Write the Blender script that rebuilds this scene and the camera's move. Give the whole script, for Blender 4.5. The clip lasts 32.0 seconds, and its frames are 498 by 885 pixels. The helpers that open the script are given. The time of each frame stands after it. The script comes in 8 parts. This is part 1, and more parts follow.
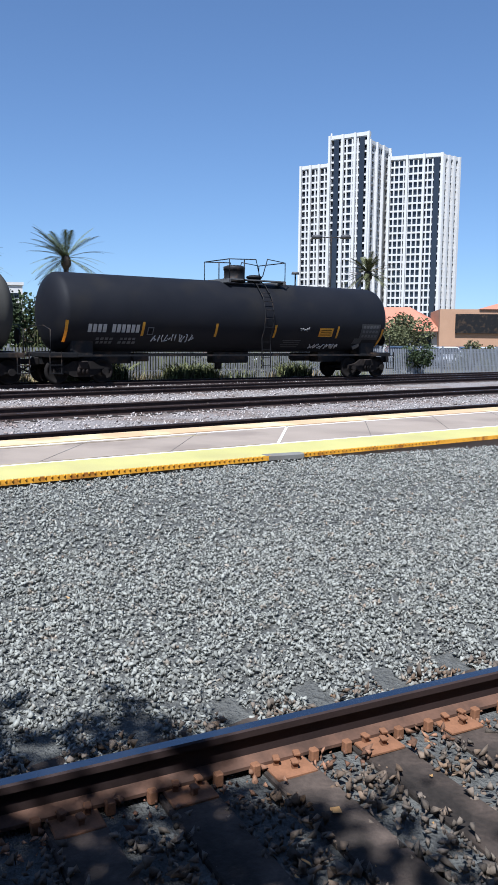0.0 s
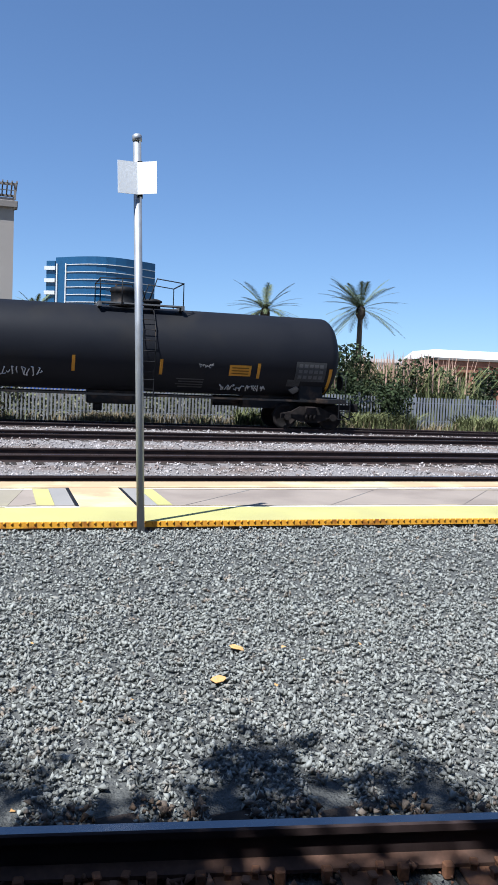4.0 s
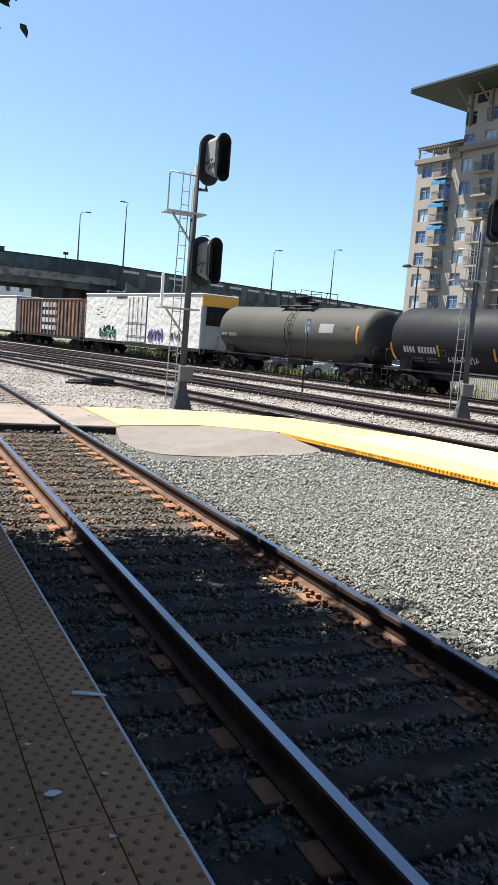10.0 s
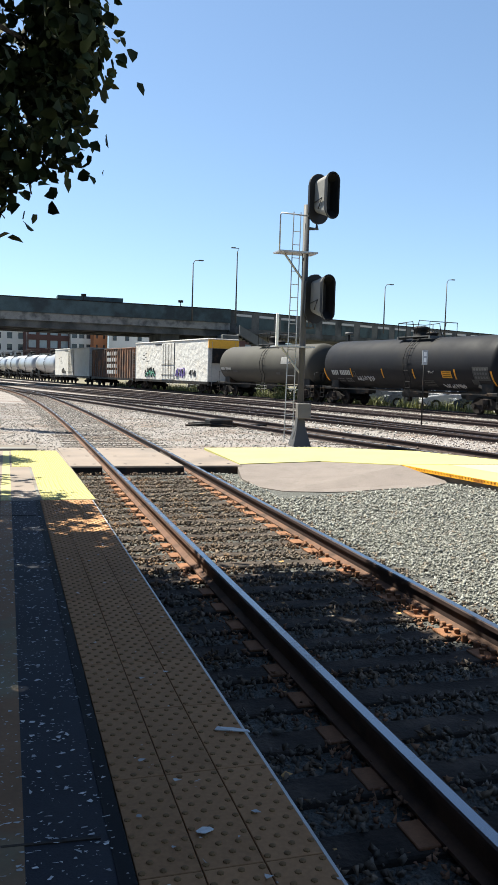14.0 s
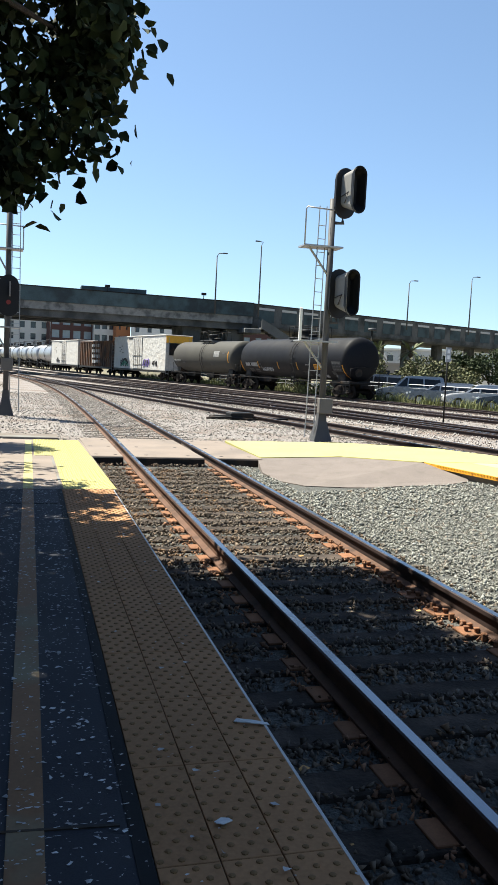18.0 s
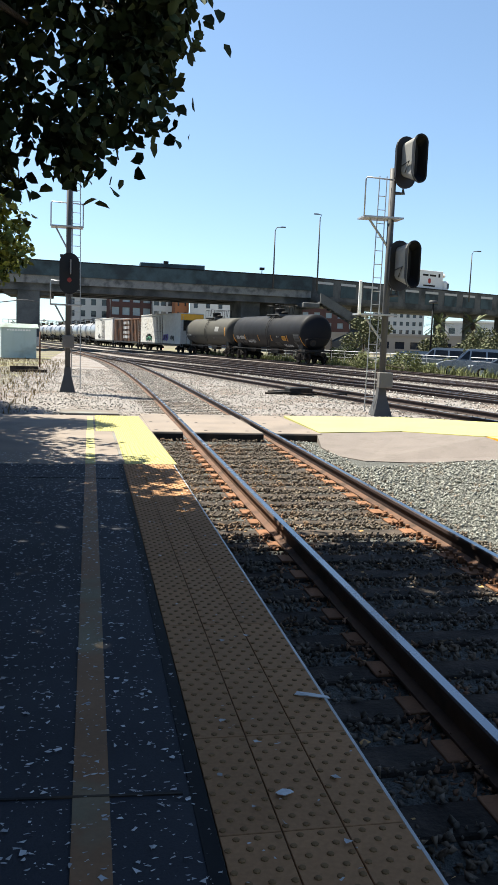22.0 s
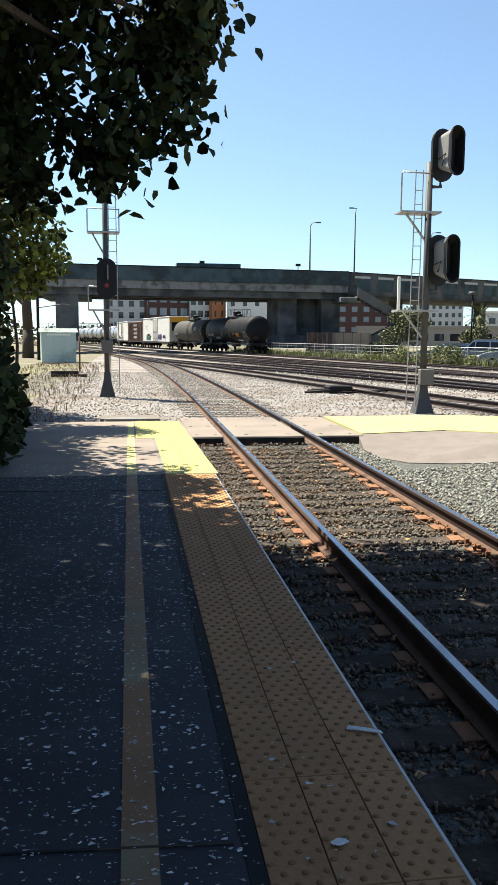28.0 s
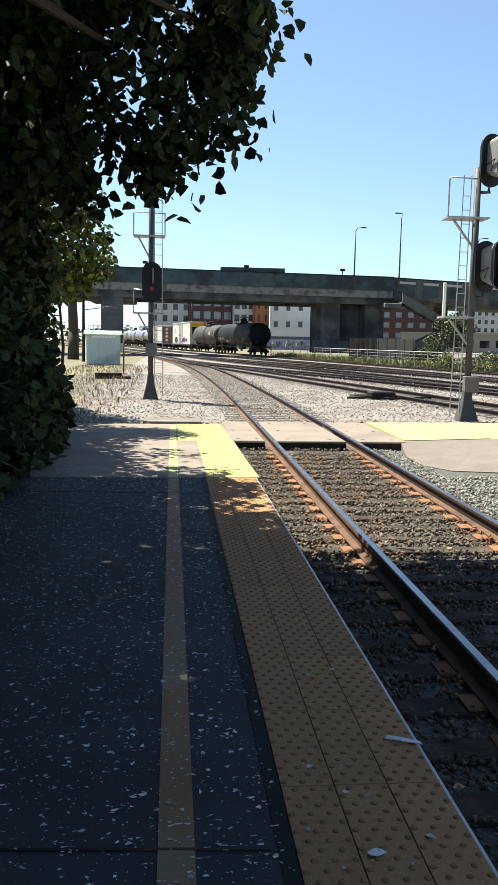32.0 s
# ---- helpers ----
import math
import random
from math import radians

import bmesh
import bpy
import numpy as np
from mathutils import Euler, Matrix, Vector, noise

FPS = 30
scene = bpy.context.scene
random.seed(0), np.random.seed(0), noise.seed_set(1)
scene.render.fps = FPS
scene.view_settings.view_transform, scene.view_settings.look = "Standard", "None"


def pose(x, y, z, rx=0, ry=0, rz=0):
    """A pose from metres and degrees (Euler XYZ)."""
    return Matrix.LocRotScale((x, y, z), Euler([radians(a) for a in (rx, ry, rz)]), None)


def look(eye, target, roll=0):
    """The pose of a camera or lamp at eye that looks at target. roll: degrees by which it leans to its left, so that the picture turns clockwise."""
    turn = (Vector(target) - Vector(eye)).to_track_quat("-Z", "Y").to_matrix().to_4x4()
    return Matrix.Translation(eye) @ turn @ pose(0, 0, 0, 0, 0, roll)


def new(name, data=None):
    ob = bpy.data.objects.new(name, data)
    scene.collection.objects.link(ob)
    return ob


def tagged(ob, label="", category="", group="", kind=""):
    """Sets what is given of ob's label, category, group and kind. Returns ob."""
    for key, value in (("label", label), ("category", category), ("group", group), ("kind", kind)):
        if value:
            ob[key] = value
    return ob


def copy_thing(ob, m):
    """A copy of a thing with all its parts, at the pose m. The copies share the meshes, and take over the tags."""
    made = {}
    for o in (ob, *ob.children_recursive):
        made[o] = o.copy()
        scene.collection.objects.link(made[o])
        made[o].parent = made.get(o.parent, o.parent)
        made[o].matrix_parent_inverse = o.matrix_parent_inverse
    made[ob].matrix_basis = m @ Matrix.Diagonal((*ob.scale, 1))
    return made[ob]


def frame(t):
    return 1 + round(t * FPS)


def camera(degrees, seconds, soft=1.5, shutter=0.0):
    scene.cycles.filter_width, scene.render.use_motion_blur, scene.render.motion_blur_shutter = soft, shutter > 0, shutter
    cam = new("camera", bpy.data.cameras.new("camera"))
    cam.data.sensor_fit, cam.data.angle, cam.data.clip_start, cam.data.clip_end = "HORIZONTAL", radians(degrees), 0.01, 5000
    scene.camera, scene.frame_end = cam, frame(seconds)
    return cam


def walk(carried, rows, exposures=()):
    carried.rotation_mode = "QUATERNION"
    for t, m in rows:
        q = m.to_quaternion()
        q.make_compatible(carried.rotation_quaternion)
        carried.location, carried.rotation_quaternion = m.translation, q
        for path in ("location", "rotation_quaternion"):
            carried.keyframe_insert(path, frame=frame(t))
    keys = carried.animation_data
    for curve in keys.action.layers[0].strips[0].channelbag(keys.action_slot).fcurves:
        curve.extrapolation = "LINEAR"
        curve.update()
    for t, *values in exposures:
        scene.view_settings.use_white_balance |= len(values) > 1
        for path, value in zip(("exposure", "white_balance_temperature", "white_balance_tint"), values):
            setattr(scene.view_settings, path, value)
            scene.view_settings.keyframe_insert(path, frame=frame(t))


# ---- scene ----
cam = camera(33.61, 32.0, soft=0.9)

# seconds, eye (m), yaw from north towards east, pitch, lean to the left (degrees)
STAND = [
    (0, 0.078, -0.170, 1.706, 117.39, -7.11, 0.61),
    (0.5, 0.120, -0.239, 1.685, 114.61, -6.82, 1.40),
    (1, 0.128, -0.282, 1.730, 110.09, -5.30, 3.23),
    (1.5, 0.156, -0.217, 1.692, 106.34, -3.71, 3.99),
    (2, 0.166, -0.136, 1.686, 105.57, -3.52, 2.04),
    (2.5, 0.134, -0.070, 1.674, 104.18, -4.61, 1.74),
    (4.5, 0.188, -0.043, 1.685, 94.57, -3.74, 3.07),
    (5, 0.198, -0.020, 1.684, 90.68, -3.93, 3.77),
    (5.5, 0.216, 0.007, 1.676, 86.42, -4.54, 3.50),
    (6, 0.259, 0.034, 1.677, 80.69, -4.11, 3.70),
    (6.5, 0.189, 0.069, 1.690, 73.68, -3.71, 4.13),
    (7, 0.192, 0.035, 1.701, 68.32, -3.97, 3.26),
    (7.5, 0.164, 0.010, 1.712, 63.13, -4.20, 4.23),
    (8, 0.143, 0.010, 1.715, 58.91, -5.28, 5.55),
    (8.5, 0.097, 0.015, 1.757, 53.09, -7.23, 3.86),
    (9, 0.073, -0.043, 1.777, 43.79, -9.86, 2.55),
    (9.5, 0.034, -0.105, 1.706, 36.35, -9.32, 3.78),
    (10, -0.003, -0.073, 1.719, 24.75, -6.83, 4.66),
    (10.5, -0.030, 0.001, 1.698, 21.15, -6.62, 5.45),
    (11, -0.039, -0.036, 1.674, 20.15, -6.02, 4.52),
    (11.5, -0.053, -0.046, 1.704, 19.40, -5.87, 4.75),
    (12, -0.068, -0.062, 1.706, 17.46, -7.19, 5.17),
    (12.1, -0.049, -0.069, 1.704, 20.86, -5.34, 4.52),
    (12.5, -0.036, -0.081, 1.654, 18.41, -5.59, 0.03),
    (13, -0.053, -0.019, 1.680, 16.75, -4.74, 1.05),
    (13.5, -0.057, -0.013, 1.673, 16.54, -4.70, 1.39),
    (15.5, -0.065, -0.010, 1.671, 15.96, -4.10, 2.33),
    (16, -0.072, -0.012, 1.674, 15.77, -4.09, 2.00),
    (16.5, -0.072, -0.007, 1.673, 16.03, -4.16, 2.00),
    (17, -0.080, -0.019, 1.673, 16.65, -4.05, 2.08),
    (17.5, -0.074, 0.011, 1.662, 15.80, -4.82, 2.93),
    (18, -0.077, 0.002, 1.664, 15.11, -5.08, 2.77),
    (18.5, -0.080, 0.006, 1.662, 14.44, -5.23, 3.02),
    (19, -0.081, 0.012, 1.658, 13.57, -5.95, 2.82),
    (19.5, -0.080, 0.016, 1.658, 13.16, -6.29, 2.91),
    (20, -0.089, 0.002, 1.662, 12.50, -6.52, 2.99),
    (20.5, -0.088, 0.005, 1.663, 11.84, -7.21, 2.33),
    (21, -0.077, 0.011, 1.657, 11.57, -7.27, 1.83),
    (21.5, -0.077, 0.015, 1.658, 11.51, -7.16, 1.78),
    (22, -0.077, 0.016, 1.657, 11.08, -6.96, 2.13),
    (22.5, -0.080, 0.003, 1.662, 10.74, -6.84, 1.98),
    (23, -0.077, 0.011, 1.657, 10.59, -6.73, 1.89),
    (23.5, -0.077, 0.007, 1.660, 10.66, -6.97, 2.03),
    (24, -0.073, 0.019, 1.654, 10.96, -6.82, 1.96),
    (24.5, -0.083, -0.001, 1.663, 10.98, -6.32, 2.35),
    (25, -0.083, 0.007, 1.657, 10.94, -6.14, 2.13),
    (25.5, -0.090, 0.008, 1.658, 10.74, -6.02, 2.14),
    (26, -0.100, 0.002, 1.665, 10.10, -6.63, 2.27),
    (26.5, -0.063, 0.109, 1.738, 7.51, -7.97, 1.38),
    (28.5, -0.072, 0.144, 1.770, 8.43, -7.12, 0.21),
    (29, -0.065, 0.159, 1.764, 8.72, -7.59, 0.57),
    (29.5, -0.069, 0.151, 1.768, 8.65, -7.80, 0.44),
    (30, -0.065, 0.155, 1.771, 7.61, -7.11, -0.14),
    (30.5, -0.087, 0.141, 1.766, 6.49, -6.56, 1.11),
    (31, -0.080, 0.142, 1.770, 6.25, -6.73, 0.99),
    (31.5, -0.076, 0.144, 1.768, 5.87, -6.87, 0.82),
    (32, -0.080, 0.132, 1.773, 5.41, -7.00, 1.12),
]


def stand(x, y, z, yaw, pitch, lean):
    a, b = radians(yaw), radians(pitch)
    way = Vector((math.sin(a) * math.cos(b), math.cos(a) * math.cos(b), math.sin(b)))
    return look((x, y, z), Vector((x, y, z)) + way, lean)


# the clip's camera opens up as it turns towards the sun
EXPOSURE = [(0, 0.9, 5650, 10), (5, 1.02, 5680, 9), (7, 1.24, 5880, 9), (8, 1.42, 6050, 9), (9.2, 1.6, 6350, 7), (11, 1.54, 6700, 5), (18, 1.5, 6850, 4), (24, 1.58, 6950, 4), (32, 1.62, 7100, 3)]
walk(cam, [(r[0], stand(*r[1:])) for r in STAND], EXPOSURE)
# ---- light ----
SUN_EL, SUN_AZ = 59.0, -44.0          # degrees above the horizon; from north towards east
world = bpy.data.worlds.new("sky")
scene.world = world
world.use_nodes = True
wn = world.node_tree
sky = wn.nodes.new("ShaderNodeTexSky")
sky.sky_type = "NISHITA"
sky.sun_disc = False
sky.sun_elevation, sky.sun_rotation = radians(SUN_EL), radians(SUN_AZ)
sky.air_density, sky.dust_density, sky.ozone_density = 1.0, 0.7, 4.0
sky.altitude = 600.0
# the haze band lies below the roofs: the dome is tipped up a little
dome, lift = wn.nodes.new("ShaderNodeTexCoord"), wn.nodes.new("ShaderNodeMapping")
lift.inputs["Location"].default_value = (0, 0, 0.045)
wn.links.new(dome.outputs["Generated"], lift.inputs["Vector"])
wn.links.new(lift.outputs[0], sky.inputs["Vector"])
wn.links.new(sky.outputs[0], wn.nodes["Background"].inputs[0])
wn.nodes["Background"].inputs[1].default_value = 0.072
sun = new("sun", bpy.data.lights.new("sun", "SUN"))
sun.data.energy, sun.data.angle, sun.data.color = 5.0, radians(0.5), (1.0, 0.95, 0.88)
sa, sb = radians(SUN_AZ), radians(SUN_EL)
SUN_WAY = Vector((math.sin(sa) * math.cos(sb), math.cos(sa) * math.cos(sb), math.sin(sb)))
sun.matrix_world = look(SUN_WAY * 200, (0, 0, 0))


# ---- materials ----
def mat(name, base, rough=0.8, metal=0.0, var=0.25, scale=3.0, fine=60.0, bump=0.2, depth=0.004, stain=None, amount=0.0,
        stain_scale=0.7, island=0.0, each=0.0, coat=0.0, glow=0.0):
    """A surface with grain at two sizes; stain: a second colour in patches; island / each: how much pieces of a mesh / objects differ."""
    m = bpy.data.materials.new(name)
    m.use_nodes = True
    nt = m.node_tree
    b = nt.nodes["Principled BSDF"]
    n, l = nt.nodes, nt.links
    tc = n.new("ShaderNodeTexCoord")

    def noise_at(s, detail=4.0):
        k = n.new("ShaderNodeTexNoise")
        k.inputs["Scale"].default_value, k.inputs["Detail"].default_value = s, detail
        l.new(tc.outputs["Object"], k.inputs["Vector"])
        return k.outputs["Fac"]

    def maths(op, a, c):
        k = n.new("ShaderNodeMath")
        k.operation = op
        for i, v in enumerate((a, c)):
            if isinstance(v, (int, float)):
                k.inputs[i].default_value = v
            else:
                l.new(v, k.inputs[i])
        return k.outputs[0]

    coarse, small = noise_at(scale), noise_at(fine)
    f = maths("ADD", maths("MULTIPLY", maths("SUBTRACT", coarse, 0.5), 2.4 * var), maths("MULTIPLY", maths("SUBTRACT", small, 0.5), 1.8 * var))
    if island:
        g = n.new("ShaderNodeNewGeometry")
        f = maths("ADD", f, maths("MULTIPLY", maths("SUBTRACT", g.outputs["Random Per Island"], 0.5), 2 * island))
    if each:
        oi = n.new("ShaderNodeObjectInfo")
        f = maths("ADD", f, maths("MULTIPLY", maths("SUBTRACT", oi.outputs["Random"], 0.5), 2 * each))
    f = maths("ADD", f, 1.0)
    col = n.new("ShaderNodeRGB")
    col.outputs[0].default_value = (*base, 1)
    out = col.outputs[0]
    if stain is not None:
        mx = n.new("ShaderNodeMix")
        mx.data_type = "RGBA"
        ramp = n.new("ShaderNodeMapRange")
        ramp.inputs["From Min"].default_value, ramp.inputs["From Max"].default_value = 0.62 - 0.4 * amount, 0.78 - 0.4 * amount
        l.new(noise_at(stain_scale, 6.0), ramp.inputs["Value"])
        l.new(ramp.outputs[0], mx.inputs[0])
        l.new(out, mx.inputs[6])
        mx.inputs[7].default_value = (*stain, 1)
        out = mx.outputs[2]
    vm = n.new("ShaderNodeVectorMath")
    vm.operation = "SCALE"
    l.new(out, vm.inputs[0])
    l.new(f, vm.inputs["Scale"])
    l.new(vm.outputs[0], b.inputs["Base Color"])
    b.inputs["Roughness"].default_value, b.inputs["Metallic"].default_value = rough, metal
    if rough < 0.7:
        l.new(maths("ADD", maths("MULTIPLY", maths("SUBTRACT", coarse, 0.5), 0.4), rough), b.inputs["Roughness"])
    b.inputs["Coat Weight"].default_value = coat
    if rough >= 0.5 and metal < 0.3:
        b.inputs["Specular IOR Level"].default_value = 0.3
    if bump:
        bp = n.new("ShaderNodeBump")
        bp.inputs["Strength"].default_value, bp.inputs["Distance"].default_value = bump, depth
        l.new(small, bp.inputs["Height"])
        l.new(bp.outputs[0], b.inputs["Normal"])
    if glow:
        b.inputs["Emission Color"].default_value = (*base, 1)
        b.inputs["Emission Strength"].default_value = glow
    return m


def pane_glass(name, tint, rough=0.04):
    m = mat(name, tint, rough, 0.0, 0.15, 0.6, 3.0, 0.03, 0.01)
    b = m.node_tree.nodes["Principled BSDF"]
    b.inputs["IOR"].default_value = 1.5
    return m


STONE = mat("crushed_stone", (0.215, 0.218, 0.198), 0.92, 0, 0.2, 25, 140, 0.4, 0.003, (0.22, 0.165, 0.12), 0.10, 9.0, island=0.4)
STONE_TRACK = mat("stained_track_stone", (0.12, 0.098, 0.078), 0.92, 0, 0.25, 25, 140, 0.4, 0.003, (0.15, 0.09, 0.05), 0.3, 2.0, island=0.5)
STONE_WARM = mat("main_line_stone", (0.33, 0.30, 0.285), 0.92, 0, 0.25, 20, 120, 0.35, 0.003, (0.22, 0.17, 0.15), 0.3, 1.2, island=0.5)
STONE_PALE = mat("grey_yard_stone", (0.25, 0.238, 0.222), 0.92, 0, 0.25, 20, 120, 0.35, 0.003, (0.17, 0.14, 0.12), 0.3, 1.2, island=0.45)
STONE_RUST = mat("rust_stained_stone", (0.23, 0.125, 0.075), 0.92, 0, 0.3, 25, 140, 0.4, 0.003, (0.13, 0.065, 0.04), 0.4, 3.0, island=0.45)
STONE_GAUGE = mat("oily_stone_between_rails", (0.125, 0.095, 0.08), 0.92, 0, 0.3, 20, 120, 0.35, 0.003, (0.07, 0.045, 0.035), 0.45, 1.2, island=0.5)
BALLAST = mat("ballast_bed", (0.09, 0.091, 0.085), 0.95, 0, 0.5, 18, 45, 1.0, 0.04)
BALLAST_WARM = mat("ballast_bed_warm", (0.22, 0.20, 0.19), 0.95, 0, 0.55, 12, 30, 1.0, 0.05, (0.16, 0.125, 0.105), 0.35, 0.5)
EARTH = mat("dry_earth", (0.125, 0.11, 0.085), 0.95, 0, 0.35, 0.8, 14, 0.8, 0.04, (0.17, 0.16, 0.08), 0.35, 0.25)
RUST = mat("rusty_rail_steel", (0.105, 0.057, 0.038), 0.85, 0.1, 0.3, 6, 60, 0.3, 0.002, (0.06, 0.035, 0.025), 0.35, 4.0)
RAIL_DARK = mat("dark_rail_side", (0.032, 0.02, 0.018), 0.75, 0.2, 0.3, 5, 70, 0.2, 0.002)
RAIL_TOP = mat("polished_rail_head", (0.25, 0.26, 0.285), 0.25, 1.0, 0.15, 3, 90, 0.05, 0.001)
PLATE = mat("rusty_tie_plate", (0.20, 0.095, 0.05), 0.85, 0.1, 0.3, 12, 90, 0.3, 0.002, each=0.15)
TIE = mat("weathered_timber_tie", (0.028, 0.022, 0.018), 0.98, 0, 0.55, 4, 35, 0.8, 0.012, (0.06, 0.045, 0.036), 0.4, 3.0, each=0.25)
ASPHALT = mat("platform_asphalt", (0.031, 0.034, 0.043), 0.9, 0, 0.35, 1.5, 160, 0.4, 0.003, (0.047, 0.049, 0.056), 0.25, 1.1)
CONCRETE = mat("pale_concrete", (0.195, 0.16, 0.135), 0.85, 0, 0.16, 1.2, 90, 0.2, 0.002, (0.155, 0.13, 0.112), 0.3, 0.8)
CONCRETE_DK = mat("grey_concrete", (0.135, 0.115, 0.097), 0.85, 0, 0.2, 1.5, 80, 0.2, 0.003, (0.17, 0.17, 0.16), 0.35, 0.6)
WHITE_LINE = mat("worn_white_line", (0.75, 0.74, 0.70), 0.7, 0, 0.1, 3, 70, 0.1, 0.001, (0.5, 0.47, 0.42), 0.25, 3.0)
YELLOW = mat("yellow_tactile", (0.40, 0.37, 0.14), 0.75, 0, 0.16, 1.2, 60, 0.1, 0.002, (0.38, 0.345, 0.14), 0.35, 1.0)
YELLOW_SIDE = mat("orange_yellow_edge", (0.75, 0.36, 0.03), 0.6, 0, 0.2, 8, 60, 0.1, 0.002, (0.35, 0.13, 0.02), 0.3, 6.0)
# TACTILE and STRIPE: the yellow with the tree's shade put into the colour
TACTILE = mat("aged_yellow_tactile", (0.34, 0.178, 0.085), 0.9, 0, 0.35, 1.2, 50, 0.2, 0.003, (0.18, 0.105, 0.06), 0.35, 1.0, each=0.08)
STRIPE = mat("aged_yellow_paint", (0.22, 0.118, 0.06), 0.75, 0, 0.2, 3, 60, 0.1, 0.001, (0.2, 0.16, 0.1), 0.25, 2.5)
PEACH = mat("faded_peach_tactile", (0.46, 0.31, 0.18), 0.75, 0, 0.15, 1.5, 60, 0.1, 0.002, (0.6, 0.5, 0.28), 0.35, 1.2)
# BEIGE and CREAM: one concrete deck, its fading brightness put into two tones
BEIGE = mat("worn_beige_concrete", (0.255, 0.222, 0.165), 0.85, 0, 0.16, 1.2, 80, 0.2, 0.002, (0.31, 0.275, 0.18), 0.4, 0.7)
FLOOR_MAT = mat("pale_grey_mat", (0.25, 0.235, 0.215), 0.85, 0, 0.14, 1.5, 80, 0.2, 0.002)
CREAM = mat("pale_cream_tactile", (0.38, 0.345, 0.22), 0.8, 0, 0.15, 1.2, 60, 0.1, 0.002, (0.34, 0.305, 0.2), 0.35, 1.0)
DIRT = mat("ground_in_dirt", (0.20, 0.16, 0.11), 0.9, 0, 0.3, 3, 60, 0.1, 0.001, (0.36, 0.3, 0.18), 0.4, 2.0)
APRON = mat("rough_pale_asphalt", (0.155, 0.132, 0.12), 0.95, 0, 0.2, 2.5, 70, 0.8, 0.008, (0.13, 0.112, 0.10), 0.25, 5.0)
DOME = mat("worn_dark_dome", (0.20, 0.112, 0.05), 0.9, 0, 0.3, 6, 60, 0.1, 0.001)
EDGE_DARK = mat("dark_edge_gap", (0.010, 0.011, 0.013), 0.9)
ISLE_CONCRETE = mat("warm_island_concrete", (0.265, 0.22, 0.18), 0.85, 0, 0.16, 1.2, 90, 0.2, 0.002, (0.21, 0.172, 0.142), 0.3, 0.8)
BLACK_TANK = mat("black_tank_paint", (0.0082, 0.0088, 0.0118), 0.62, 0, 0.12, 0.9, 40, 0.05, 0.003, (0.013, 0.0125, 0.013), 0.25, 0.5)
for dull in (BLACK_TANK,):
    dull.node_tree.nodes["Principled BSDF"].inputs["Specular IOR Level"].default_value = 0.14
GREY_TANK = mat("dusty_dark_tank_paint", (0.042, 0.04, 0.034), 0.75, 0, 0.25, 0.8, 40, 0.06, 0.003, (0.035, 0.033, 0.03), 0.35, 0.4)
SILVER = mat("silver_tank", (0.33, 0.34, 0.36), 0.4, 0.6, 0.2, 0.7, 30, 0.05, 0.003, (0.25, 0.23, 0.21), 0.3, 0.4)
STEEL_BLACK = mat("black_steel", (0.014, 0.014, 0.015), 0.6, 0.2, 0.25, 4, 60, 0.1, 0.002, (0.05, 0.035, 0.025), 0.25, 2.0)
TRUCK = mat("grimy_wheel_truck", (0.011, 0.0095, 0.009), 0.95, 0.0, 0.35, 4, 50, 0.2, 0.004, (0.022, 0.017, 0.015), 0.3, 2.0)
for dull in (STEEL_BLACK, TRUCK):
    dull.node_tree.nodes["Principled BSDF"].inputs["Specular IOR Level"].default_value = 0.15
GALV = mat("galvanised_steel", (0.36, 0.37, 0.38), 0.5, 0.6, 0.15, 5, 80, 0.08, 0.001, (0.33, 0.33, 0.33), 0.3, 2.0)
MAST = mat("grey_mast_paint", (0.07, 0.07, 0.073), 0.65, 0.1, 0.2, 4, 70, 0.08, 0.001)
SIGN_WHITE = mat("white_sign_sheet", (0.78, 0.78, 0.76), 0.5, 0, 0.06, 3, 60, 0.05, 0.001)
YEL_TAPE = mat("yellow_reflector", (0.72, 0.36, 0.04), 0.5, 0, 0.12, 6, 60, 0.05, 0.001)
WHITE_PAINT = mat("white_marking", (0.55, 0.55, 0.54), 0.7, 0, 0.15, 8, 60, 0.05, 0.001)
STUCCO = mat("tan_stucco", (0.272, 0.243, 0.216), 0.9, 0, 0.07, 0.3, 40, 0.1, 0.004, (0.24, 0.213, 0.188), 0.3, 0.12)
STUCCO_DK = mat("taupe_stucco", (0.165, 0.147, 0.132), 0.9, 0, 0.07, 0.3, 40, 0.1, 0.004)
ROOF_DK = mat("dark_green_grey_roof", (0.05, 0.062, 0.056), 0.7, 0.2, 0.15, 1, 30, 0.1, 0.004)
FRAME = mat("pale_window_frame", (0.32, 0.32, 0.31), 0.6, 0, 0.08, 3, 40, 0.05, 0.001)
# the blue of the reflected sky is put into this tint
BLUE_GLASS = pane_glass("blue_window_glass", (0.05, 0.11, 0.235))
TEAL_GLASS = pane_glass("teal_glass", (0.012, 0.125, 0.13))
SKY_GLASS = pane_glass("blue_curtain_glass", (0.015, 0.065, 0.14))
DARK_GLASS = pane_glass("dark_glass", (0.02, 0.025, 0.035))
AWNING = mat("blue_awning", (0.07, 0.36, 0.66), 0.8, 0, 0.1, 4, 60, 0.05, 0.001)
WHITE_WALL = mat("white_precast", (0.52, 0.515, 0.505), 0.85, 0, 0.05, 0.2, 20, 0.05, 0.004)
# stained concrete, its base also lowered for the shade under the deck
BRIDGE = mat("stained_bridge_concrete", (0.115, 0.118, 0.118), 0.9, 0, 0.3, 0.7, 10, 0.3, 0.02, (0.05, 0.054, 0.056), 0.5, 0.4)
